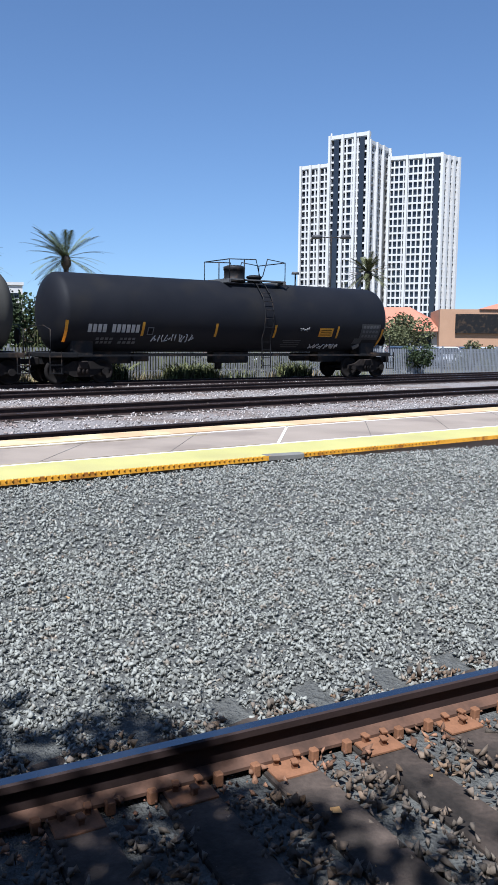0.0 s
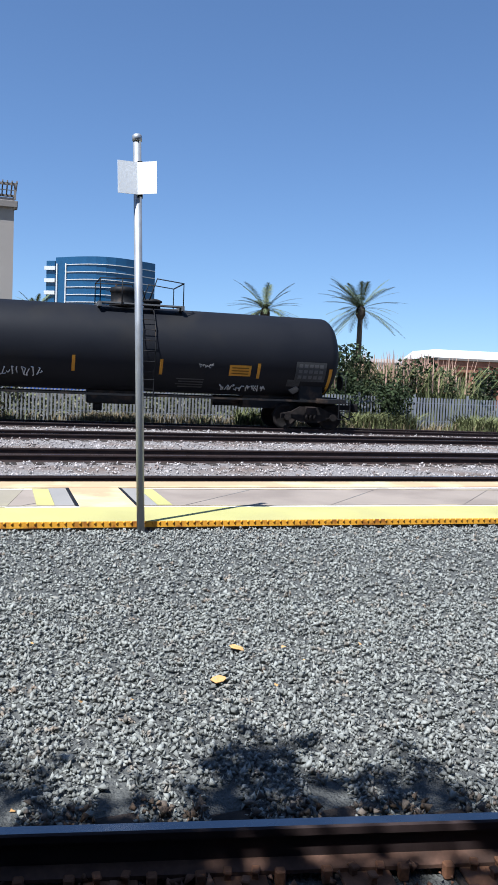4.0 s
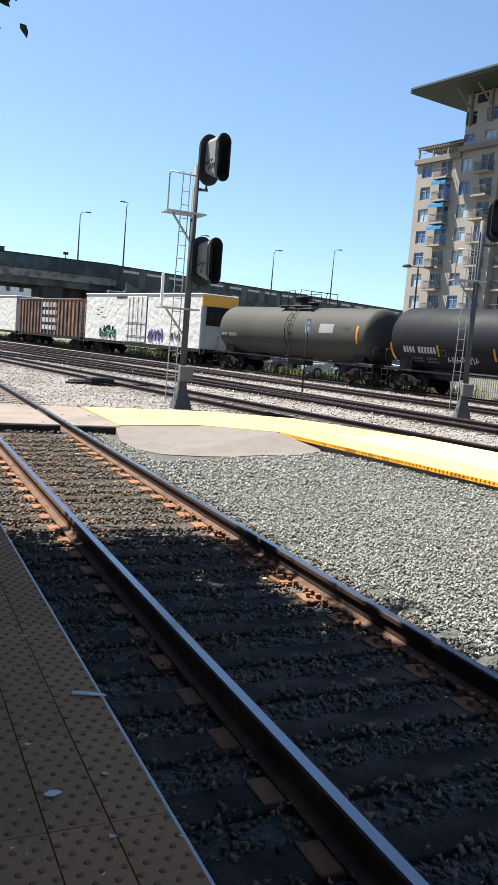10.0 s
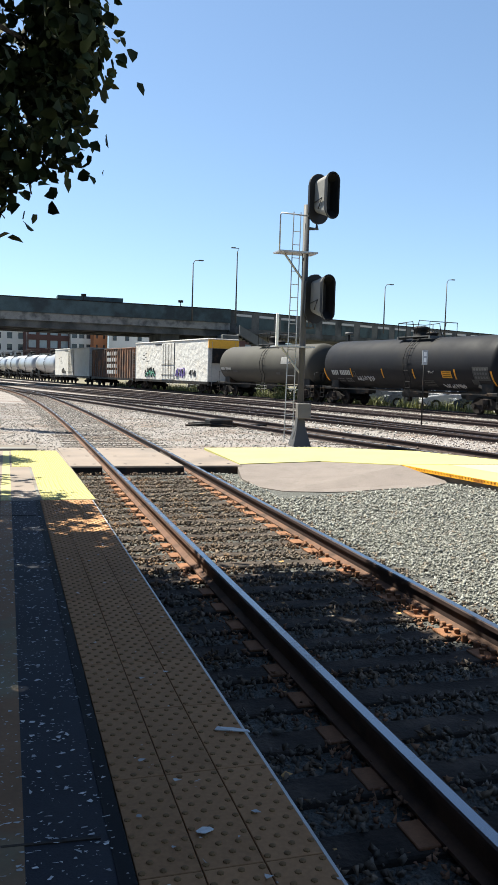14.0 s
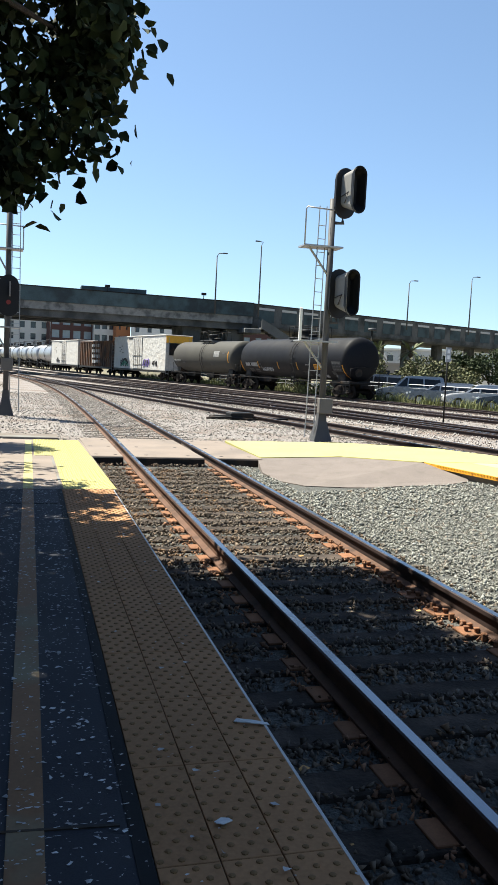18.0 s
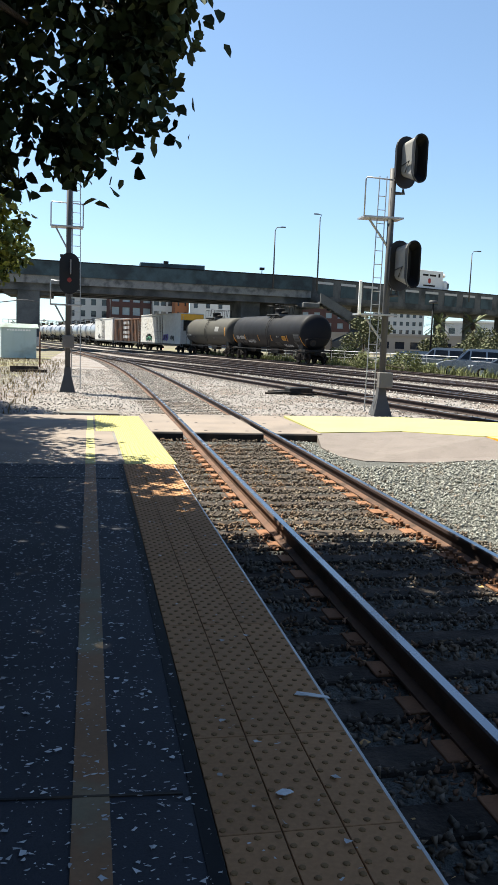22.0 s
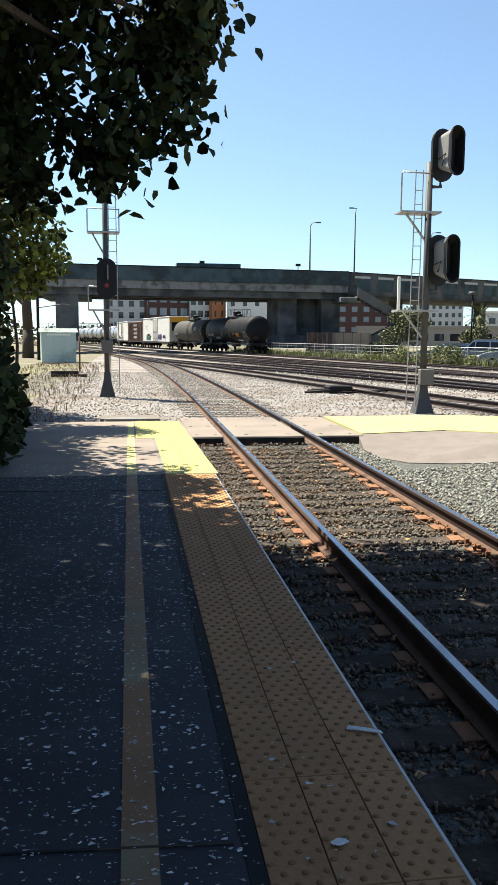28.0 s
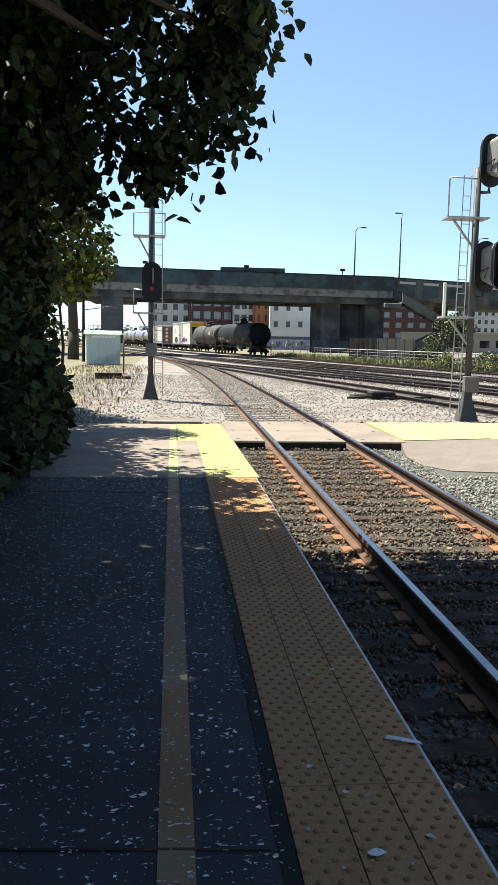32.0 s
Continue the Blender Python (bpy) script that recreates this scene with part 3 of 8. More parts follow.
    vs = [bm.verts.new(c) for c in ((4.15, 14.98, -0.012), (3.86, 13.6, -0.10), (3.9, 12.8, -0.13), (4.15, 12.15, -0.115), (4.7, 11.75, -0.075), (5.1, 11.6, -0.05), (5.6, 11.62, -0.02), (6.2, 11.5, 0.012), (6.75, 11.72, 0.05), (6.95, 12.2, 0.10), (6.57, 12.99, 0.19), (5.91, 15.085, 0.03))]
    top = bm.faces.new(vs)
    low = bmesh.ops.extrude_face_region(bm, geom=[top])
    bmesh.ops.translate(bm, verts=vs, vec=(0, 0, -0.3))
    part("asphalt_apron", bm, APRON, p, "grey asphalt apron beside the walkway")
    return p


ISLAND = build_island()




# ---- level crossing of the platform track ----
def build_crossing():
    c = base("level_crossing", label="concrete crossing panels between the rails", category="level crossing", kind="structure")
    for x0, x1 in ((1.02, 1.60), (1.79, 3.09), (3.28, 4.2)):
        for y0, y1 in ((14.8, 18.3),):
            bm = bmesh.new()
            box(bm, x0, y0, -0.2, x1, y1, -0.004, 0.012)
            part("concrete_panel", bm, CONCRETE, c)
            bm = bmesh.new()
            box(bm, x0 + 0.01, y0 - 0.05, -0.22, x1 - 0.01, y0 - 0.002, -0.03)
            part("steel_nosing", bm, STEEL_BLACK, c, "dark steel edge")
            for u in (0.2, 0.8):
                for v in (0.3, 1.75, 3.2):
                    bm = bmesh.new()
                    rod(bm, (x0 + (x1 - x0) * u, y0 + v, -0.01), (x0 + (x1 - x0) * u, y0 + v, -0.001), 0.035, 8)
                    part("lag_bolt", bm, STEEL_BLACK, c)


build_crossing()


# ---- ties, plates, spikes and anchors of the platform track ----
def build_ties():
    rnd = random.Random(4)
    bm = bmesh.new()
    box(bm, -1.3, -0.115, -0.18, 1.3, 0.115, 0, 0.008)
    for v in bm.verts:
        v.co.z += 0.006 * noise.noise(v.co * 3)
    tie = part("tie", bm, TIE, TRACK_N)
    bm = bmesh.new()
    box(bm, -0.20, -0.10, 0, 0.17, 0.10, 0.016, 0.004)
    plate = part("tie_plate", bm, PLATE, TRACK_N)
    bm = bmesh.new()
    box(bm, -0.012, -0.012, 0, 0.012, 0.012, 0.03)
    box(bm, -0.022, -0.016, 0.026, 0.022, 0.016, 0.04, 0.004)
    spike = part("spike", bm, PLATE, TRACK_N)
    bm = bmesh.new()
    box(bm, -0.09, -0.014, -0.02, 0.02, 0.014, 0.012)
    box(bm, -0.10, -0.02, -0.03, -0.06, 0.02, 0.03, 0.006)
    anchor = part("rail_anchor", bm, PLATE, TRACK_N)
    first = True
    ys = [-9.13 + 0.48 * k for k in range(50)]
    ys = [y for y in ys if not 14.6 < y < 18.4]
    for y in ys:
        jitter = rnd.uniform(-1.2, 1.2)
        m = pose(LINE_N.across(y), y, -0.178 + rnd.uniform(-0.006, 0.004), 0, 0, jitter)
        if first:
            tie.matrix_basis = m
        else:
            again(tie, TRACK_N, m)
        for side in (-1, 1):
            x = LINE_N.across(y) + side * 0.752
            pm = pose(x, y, -0.181, 0, 0, 0 if side > 0 else 180)
            if first and side < 0:
                plate.matrix_basis = pm
            else:
                again(plate, TRACK_N, pm)
            if -4.6 < y < 7.5:
                for k, (u, v) in enumerate(((-0.085, -0.055), (-0.085, 0.05), (-0.145, -0.01))):
                    sm = pm @ pose(u, v, 0.014, 0, 0, rnd.uniform(-20, 20))
                    if first and side < 0 and k == 0:
                        spike.matrix_basis = sm
                    else:
                        again(spike, TRACK_N, sm)
            if -4.6 < y < 9:
                for v in (-0.15, 0.15):
                    am = pm @ pose(0, v, 0.014)
                    again(anchor, TRACK_N, am)
        first = False
    anchor.matrix_basis = pose(LINE_N.across(9.4) - 0.752, 9.4, -0.167, 0, 0, 180)
    # joined rows of ties further along, and under the main tracks
    for trk, line, y0, y1, dz in ((TRACK_N, LINE_N, 18.6, 90, -0.178), (TRACK_A, LINE_A, -40, 84, -0.185), (TRACK_B, LINE_B, -40, 110, -0.185), (TRACK_C, LINE_C, -40, 110, -0.185), (TRACK_D, LINE_D, -60, 110, -0.185), (TRACK_X, LINE_X, 26, 66, -0.188), (TRACK_Y, LINE_Y, 38, 88, -0.188)):
        bm = bmesh.new()
        y = y0
        while y < y1:
            x, yy, a = line.at(float(np.interp(y, line.y, line.s)) - line.zero)
            box(bm, -1.3, -0.11, -0.15, 1.3, 0.11, dz + 0.185 - 0.152, m=pose(x, yy, 0) @ Matrix.Rotation(a + rnd.uniform(-0.02, 0.02), 4, "Z"))
            y += 0.52
        tagged(part("far_ties", bm, TIE, trk, "weathered timber ties"), kind="stuff")


build_ties()


# ---- loose stone ----
def stones(name, where, low, high, material, label, seed=1, flat=0.62):
    rng = np.random.default_rng(seed)
    n = len(where)
    five = np.array([[1.1, 0, 0], [-0.55, 0.95, 0], [-0.55, -0.95, 0], [0, 0, 1], [0, 0, -1]], np.float32)
    v = np.repeat(five[None], n, 0) * rng.uniform(0.85, 1.45, (n, 5, 1)) + rng.uniform(-0.45, 0.45, (n, 5, 3))
    size = low + (high - low) * rng.random(n) ** 1.8
    v *= (size[:, None] * np.stack([rng.uniform(0.8, 1.35, n), rng.uniform(0.6, 1.0, n), rng.uniform(flat * 0.7, flat * 1.2, n)], 1))[:, None, :] / 2
    q = rng.normal(size=(n, 4))
    q[:, 1:3] *= 0.7
    q /= np.linalg.norm(q, axis=1)[:, None]
    w, x, y, z = q.T
    r = np.stack([1 - 2 * (y * y + z * z), 2 * (x * y - w * z), 2 * (x * z + w * y), 2 * (x * y + w * z), 1 - 2 * (x * x + z * z), 2 * (y * z - w * x),
                  2 * (x * z - w * y), 2 * (y * z + w * x), 1 - 2 * (x * x + y * y)], 1).reshape(n, 3, 3)
    v = np.einsum("nij,nkj->nki", r, v) + np.asarray(where)[:, None, :]
    tris = np.array([[0, 1, 3], [1, 2, 3], [2, 0, 3], [1, 0, 4], [2, 1, 4], [0, 2, 4]])
    faces = (tris[None] + 5 * np.arange(n)[:, None, None]).reshape(-1, 3)
    ob = soup(name, v.reshape(-1, 3), faces, material)
    return tagged(ob, label, "gravel", kind="stuff")


def scatter(seed, n, x0, x1, y0, y1, keep, lift):
    rng = np.random.default_rng(seed)
    x, y = rng.uniform(x0, x1, n), rng.uniform(y0, y1, n)
    ok = [keep(a, b) for a, b in zip(x, y)]
    x, y = x[ok], y[ok]
    z = np.array([ground_height(a, b) for a, b in zip(x, y)]) + rng.uniform(-0.012, lift, len(x))
    return np.stack([x, y, z], 1)


def off_apron(x, y):
    return not (y > 11.5 and 3.9 < x < 7.2 and y > 11.4 + 0.1)


def between_ties(x, y):
    k = (y + 9.13) / 0.48
    return abs(k - round(k)) * 0.48 > 0.078 or x > 3.76


stones("loose_stones", scatter(1, 116000, 3.3, 6.3, -7.5, 9.0, lambda x, y: x > 3.9 or between_ties(x, y), 0.026), 0.019, 0.043, STONE, "grey-green angular crushed stone ballast", 2)
stones("loose_stones", scatter(11, 68000, 6.3, 9.8, -9.5, 10.0, lambda x, y: x < ISLE_NEAR.across(y) - 0.01, 0.027), 0.022, 0.048, STONE, "grey-green angular crushed stone ballast", 12)
stones("loose_stones", scatter(3, 22000, 3.3, 7.3, 9.0, 14.7, lambda x, y: x < ISLE_NEAR.across(y) - 0.01 and off_apron(x, y) and (x < 6.3 or y > 10), 0.03), 0.026, 0.056, STONE, "grey-green angular crushed stone ballast", 4)
def off_rail(x, y):
    """Distance from the nearer rail of the platform track."""
    return abs(abs(x - LINE_N.across(y)) - 0.752)


stones("loose_stones", scatter(5, 46000, 0.95, 3.9, -3.6, 14.6, lambda x, y: between_ties(x, y) and off_rail(x, y) > 0.24 and x < 3.6, 0.06), 0.025, 0.055, STONE_TRACK, "stained ballast stone between the timber ties", 6)
stones("loose_stones", scatter(17, 30000, 0.95, 3.9, -3.6, 14.6, lambda x, y: between_ties(x, y) and 0.06 < off_rail(x, y) <= 0.24, 0.06), 0.022, 0.05, STONE_RUST, "rust-stained ballast stone along the platform rails", 18)
stones("loose_stones", scatter(7, 28000, -4.6, 10.5, 18.4, 46, lambda x, y: abs(abs(x - LINE_N.across(y)) - 0.752) > 0.09 and abs(x - LINE_A.across(y)) > 0.9, 0.02), 0.032, 0.075, STONE_PALE, "pale grey ballast beyond the crossing", 8)


def main_line(x, y):
    if x < LINE_A.across(y) - 1.5 or x > LINE_D.across(y) - 0.9:
        return False
    return all(abs(abs(x - ln.across(y)) - 0.752) > 0.09 for ln in (LINE_A, LINE_B, LINE_C))


def in_gauge(x, y):
    return any(abs(x - ln.across(y)) < 1.0 for ln in (LINE_A, LINE_B, LINE_C))


stones("loose_stones", scatter(9, 52000, 9, 36, -21, 24, lambda x, y: main_line(x, y) and not in_gauge(x, y), 0.04), 0.04, 0.088, STONE_WARM, "pinkish grey ballast of the main tracks", 10)
stones("loose_stones", scatter(13, 16000, 9, 33, -17, 24, lambda x, y: main_line(x, y) and in_gauge(x, y), 0.03), 0.04, 0.09, STONE_GAUGE, "oil-stained ballast between the main rails", 14)
stones("loose_stones", scatter(15, 16000, -4, 24, 24, 62, lambda x, y: main_line(x, y) and not in_gauge(x, y), 0.02), 0.06, 0.13, STONE_PALE, "pale ballast between the converging tracks", 16)


# ---- platform surface: tactile tiles, yellow pad, litter ----
def tactile_tile(name, w, l, material, parent, nx, ny):
    bm = bmesh.new()
    box(bm, 0.002, 0.002, -0.012, w - 0.002, l - 0.002, 0, 0.002)
    ob = part(name, bm, material, parent)
    bm = bmesh.new()
    for i in range(nx):
        for j in range(ny):
            lathe(bm, [(0.0125, -0.001), (0.0105, 0.0035), (0.005, 0.005)], 7, Matrix.Translation(((i + 0.5 + (0.25 if j % 2 else -0.25)) * w / nx, (j + 0.5) * l / ny, 0)), False)
    tmp = bpy.data.meshes.new("domes")
    bm.to_mesh(tmp)
    bm.free()
    both = bmesh.new()
    both.from_mesh(ob.data)
    n = len(both.faces)
    both.from_mesh(tmp)
    both.faces.ensure_lookup_table()
    for f in both.faces[n:]:
        f.material_index = 1
    both.to_mesh(ob.data)
    both.free()
    bpy.data.meshes.remove(tmp)
    ob.data.materials.append(DOME if material is TACTILE else material)
    return ob


def build_tiles():
    w = (EDGE - TACT0) / 3
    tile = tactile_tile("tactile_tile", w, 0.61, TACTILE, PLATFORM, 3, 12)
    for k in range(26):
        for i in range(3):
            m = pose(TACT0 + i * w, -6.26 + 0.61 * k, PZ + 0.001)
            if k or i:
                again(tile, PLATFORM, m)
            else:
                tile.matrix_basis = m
    bm = bmesh.new()
    box(bm, EDGE + 0.001, -45, PZ - 0.08, EDGE + 0.012, 9.6, PZ - 0.004)
    part("nosing", bm, GALV, PLATFORM, "thin bright metal nosing")
    tilt = math.degrees(math.atan2(-PZ, 8.0))
    # the same tiles and stripe go on in sunlit YELLOW past the shade's edge
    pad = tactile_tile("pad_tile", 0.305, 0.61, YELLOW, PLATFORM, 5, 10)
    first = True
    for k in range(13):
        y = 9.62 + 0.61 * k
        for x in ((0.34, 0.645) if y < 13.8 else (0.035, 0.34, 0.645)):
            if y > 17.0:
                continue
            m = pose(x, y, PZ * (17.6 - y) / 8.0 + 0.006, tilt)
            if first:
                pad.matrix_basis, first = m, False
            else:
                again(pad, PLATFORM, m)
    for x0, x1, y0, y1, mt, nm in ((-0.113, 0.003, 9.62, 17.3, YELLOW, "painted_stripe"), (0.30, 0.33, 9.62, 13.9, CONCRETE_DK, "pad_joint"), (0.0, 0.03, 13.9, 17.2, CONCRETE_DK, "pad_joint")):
        bm = bmesh.new()
        vs = [bm.verts.new((x, y, PZ * (17.6 - y) / 8.0 + dz)) for dz in (-0.02, 0.004) for x, y in ((x0, y0), (x1, y0), (x1, y1), (x0, y1))]
        for q in ((4, 5, 6, 7), (0, 1, 5, 4), (1, 2, 6, 5), (2, 3, 7, 6), (3, 0, 4, 7)):
            bm.faces.new([vs[i] for i in q])
        part(nm, bm, mt, PLATFORM)
    # sawn joints across the asphalt
    bm = bmesh.new()
    for y in (2.52, 8.6, -3.6):
        slab(bm, [(-6, y + 0.35), (TACT0 - 0.08, y), (TACT0 - 0.08, y + 0.012), (-6, y + 0.362)], PZ - 0.02, PZ + 0.0052)
    part("sawn_joint", bm, STEEL_BLACK, PLATFORM)


build_tiles()


def litter(name, n, x0, x1, y0, y1, z, low, high, material, label, seed):
    """Small dry bits lying flat: each a bent five-sided scrap."""
    rng = np.random.default_rng(seed)
    c = np.stack([rng.uniform(x0, x1, n), rng.uniform(y0, y1, n) , np.full(n, z)], 1)
    a = np.sort(rng.uniform(0, math.tau, (n, 5)), 1)
    r = (low + (high - low) * rng.random((n, 1)) ** 3) * rng.uniform(0.4, 1.0, (n, 5))
    v = np.stack([np.cos(a) * r, np.sin(a) * r * rng.uniform(0.3, 1, (n, 1)), rng.uniform(0.0, 0.35, (n, 5)) * r + 0.001], 2) + c[:, None]
    ob = soup(name, v.reshape(-1, 3), np.arange(5 * n).reshape(n, 5), material)
    return tagged(ob, label, "litter", kind="stuff")


PALE = mat("pale_dry_scrap", (0.48, 0.49, 0.50), 0.8, 0, 0.2, 20, 60, 0.1, 0.001, island=0.35)
DEAD_LEAF = mat("dry_leaf", (0.42, 0.24, 0.09), 0.8, 0, 0.2, 20, 60, 0.1, 0.001, island=0.5)
litter("leaf_litter", 30000, -4.5, 0.3, 1.0, 10.5, PZ + 0.003, 0.005, 0.022, PALE, "pale dry flower scraps littering the dark asphalt", 21)
litter("leaf_litter", 210, 0.34, 0.9, 1.0, 10.5, PZ + 0.007, 0.008, 0.03, PALE, "pale scraps on the tactile strip", 22)
litter("leaf_litter", 420, 1.0, 3.9, -4.0, 14.0, -0.17, 0.015, 0.055, DEAD_LEAF, "dry curled leaves between the rails", 23)
litter("leaf_litter", 60, 4.0, 8.0, -5.0, 9.0, 0.0, 0.015, 0.05, DEAD_LEAF, "dry orange leaves on the ballast", 24)


def scrap(name, x, y, z, l, w, turn, material, label, category):
    bm = bmesh.new()
    pts = [(-0.5, -0.3), (-0.1, -0.5), (0.5, -0.25), (0.42, 0.3), (0.0, 0.45), (-0.46, 0.2)]
    slab(bm, [(u * l, v * w) for u, v in pts], 0, 0.003)
    for v in bm.verts:
        v.co.z += 0.25 * w * noise.noise(Vector((v.co.x * 30, v.co.y * 30, 1))) + 0.003
    ob = link(name, bm, material)
    ob.matrix_world = pose(x, y, z, 0, 0, turn)
    tagged(ob, label, category)


scrap("paper_scrap", 0.855, 3.19, PZ + 0.008, 0.15, 0.035, -25, PALE, "pale folded scrap on the platform edge", "litter")
scrap("fallen_leaf", 0.565, 2.476, PZ + 0.008, 0.06, 0.04, 10, PALE, "pale fallen leaf on the tactile strip", "leaf")
scrap("fallen_leaf", 5.3, -0.73, ground_height(5.3, -0.73) + 0.03, 0.13, 0.08, 20, DEAD_LEAF, "yellow fallen leaf on grey ballast", "leaf")
scrap("fallen_leaf", 4.83, -0.57, ground_height(4.83, -0.57) + 0.03, 0.12, 0.09, -40, DEAD_LEAF, "brown fallen leaf on grey ballast", "leaf")


# ---- trees over the platform ----
def leaves(name, blobs, n, size, material, parent, seed, droop=0.5, bunch=1, spread=0.13):
    """Leaf blades, each a folded heart of six corners, on the outer parts of overlapping clumps."""
    rng = np.random.default_rng(seed)
    blobs = np.array(blobs, float)
    vol = blobs[:, 3] * blobs[:, 4] * blobs[:, 5]
    pick = rng.choice(len(blobs), n, p=vol ** 0.75 / (vol ** 0.75).sum())
    d = rng.normal(size=(n, 3))
    d /= np.linalg.norm(d, axis=1)[:, None]
    c = blobs[pick, :3] + d * blobs[pick, 3:6] * (rng.random(n) ** (0.35 if bunch == 1 else 0.5))[:, None]
    if bunch > 1:
        c = c[(np.arange(n) // bunch) * bunch] + rng.normal(size=(n, 3)) * np.array([spread, spread, 1.35 * spread])
    heart = np.array([[0, 0, 0], [0.42, 0.28, 0.1], [0.3, 0.72, 0.06], [0, 1.05, -0.1], [-0.3, 0.72, 0.06], [-0.42, 0.28, 0.1]])
    s = size * rng.uniform(0.6, 1.25, n)
    f = rng.normal(size=(n, 3)) * np.array([1, 1, 0.6]) - np.array([0, 0, droop])
    f /= np.linalg.norm(f, axis=1)[:, None]
    u = np.cross(f, rng.normal(size=(n, 3)))
    u /= np.linalg.norm(u, axis=1)[:, None]
    w = np.cross(u, f)
    v = c[:, None] + s[:, None, None] * (heart[None, :, 0:1] * u[:, None] + heart[None, :, 1:2] * f[:, None] + heart[None, :, 2:3] * w[:, None])
    k = 6 * np.arange(n)[:, None]
    faces = np.concatenate([np.array([[0, 1, 2, 3]]) + k, np.array([[0, 3, 4, 5]]) + k])
    return soup(name, v.reshape(-1, 3), faces, material, parent)


def limb(bm, pts, r0, r1, seg=8):
    n = len(pts) - 1
    for k in range(n):
        rod(bm, pts[k], pts[k + 1], r0 + (r1 - r0) * k / n, seg, r0 + (r1 - r0) * (k + 1) / n, caps=k in (0, n - 1))


def platform_tree():
    t = base("platform_tree", pose(-2.1, 4.2, 0.22), label="dense broad-leaved tree over the shaded platform", category="tree")
    bm = bmesh.new()
    limb(bm, [(0, 0, -0.3), (0.05, 0.1, 1.2), (0.2, 0.05, 2.4), (0.35, 0.2, 3.4)], 0.17, 0.12, 10)
    part("trunk", bm, BARK, t)
    tips = [(3.2, -1.0, 6.4), (3.6, 1.2, 6.4), (2.4, 3.2, 5.0), (1.6, 4.2, 4.2), (2.3, 4.4, 4.6), (0.2, 4.0, 3.7), (-1.0, 2.5, 5.0), (0.5, -3.0, 6.3), (2.0, 0.3, 7.4), (-1.0, -1.5, 6.2)]
    for x, y, z in tips:
        bm = bmesh.new()
        limb(bm, [(0.33, 0.18, 3.2), (0.33 + 0.4 * x, 0.18 + 0.35 * y, 3.2 + 0.6 * (z - 3.2)), (x, y, z)], 0.075, 0.015, 6)
        part("limb", bm, BARK, t)
    crown = [(1.25, 0.6, 6.3, 2.55, 4.1, 1.4), (-0.9, 0.0, 6.2, 2.2, 4.0, 1.5), (-1.8, 3.5, 5.2, 2.0, 3.5, 1.8), (-2.6, -1.5, 5.0, 2.0, 4.5, 1.8), (-1.4, -6.0, 6.3, 2.3, 3.0, 1.5), (1.3, -1.8, 6.3, 2.1, 1.5, 1.2), (1.4, 3.6, 5.9, 1.15, 1.7, 1.2), (0.0, 6.6, 4.4, 1.3, 1.6, 1.2), (0.9, 4.3, 5.3, 1.3, 1.5, 1.3), (-0.5, 6.6, 5.2, 1.3, 1.8, 0.6),
             (2.45, 4.55, 4.6, 0.42, 0.8, 0.85), (2.15, 4.0, 3.8, 0.6, 0.7, 0.65), (1.66, 3.9, 3.32, 0.45, 0.6, 0.42), (1.0, 4.2, 3.25, 0.6, 0.8, 0.65), (0.2, 4.6, 3.3, 0.8, 0.9, 0.7),
             (-0.6, 5.5, 3.6, 1.0, 1.3, 1.0), (-0.9, 4.2, 4.2, 1.0, 1.5, 1.4), (2.72, 4.7, 5.2, 0.45, 0.7, 0.85), (2.3, 4.3, 4.2, 0.5, 0.7, 0.5), (-0.2, 5.2, 6.2, 1.4, 1.2, 0.7), (-0.2, 7.2, 5.4, 1.0, 1.0, 0.5), (0.9, 3.5, 4.4, 1.2, 1.2, 0.9), (2.5, -1.4, 5.2, 1.0, 1.3, 0.8), (2.55, 0.4, 5.4, 0.75, 1.1, 0.8)]
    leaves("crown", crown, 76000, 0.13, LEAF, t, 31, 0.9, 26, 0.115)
    # out-of-view clumps of larger leaves, added to thicken the shade below
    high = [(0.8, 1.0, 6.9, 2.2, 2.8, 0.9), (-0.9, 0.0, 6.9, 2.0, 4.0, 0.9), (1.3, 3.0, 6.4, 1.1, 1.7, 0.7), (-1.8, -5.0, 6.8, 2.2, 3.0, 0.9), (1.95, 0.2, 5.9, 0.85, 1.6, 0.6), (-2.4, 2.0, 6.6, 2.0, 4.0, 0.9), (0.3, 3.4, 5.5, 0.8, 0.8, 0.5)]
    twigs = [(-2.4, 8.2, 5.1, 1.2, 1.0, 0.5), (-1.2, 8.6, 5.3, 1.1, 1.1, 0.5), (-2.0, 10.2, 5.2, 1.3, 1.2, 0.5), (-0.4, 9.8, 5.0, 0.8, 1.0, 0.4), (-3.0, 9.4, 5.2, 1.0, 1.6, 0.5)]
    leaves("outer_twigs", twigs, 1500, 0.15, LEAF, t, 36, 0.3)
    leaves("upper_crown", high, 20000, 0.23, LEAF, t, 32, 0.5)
    return t


platform_tree()


def hedge(name, x, y, blobs, n, size, label, category, seed, stems, material=LEAF):
    t = base(name, pose(x, y, -0.1), label=label, category=category)
    for sx, sy, h in stems:
        bm = bmesh.new()
        limb(bm, [(sx, sy, -0.1), (sx + 0.1, sy, h * 0.5), (sx - 0.05, sy + 0.1, h)], 0.05, 0.015, 6)
        part("stem", bm, BARK, t)
    leaves("crown", blobs, n, size, material, t, seed, 0.4)


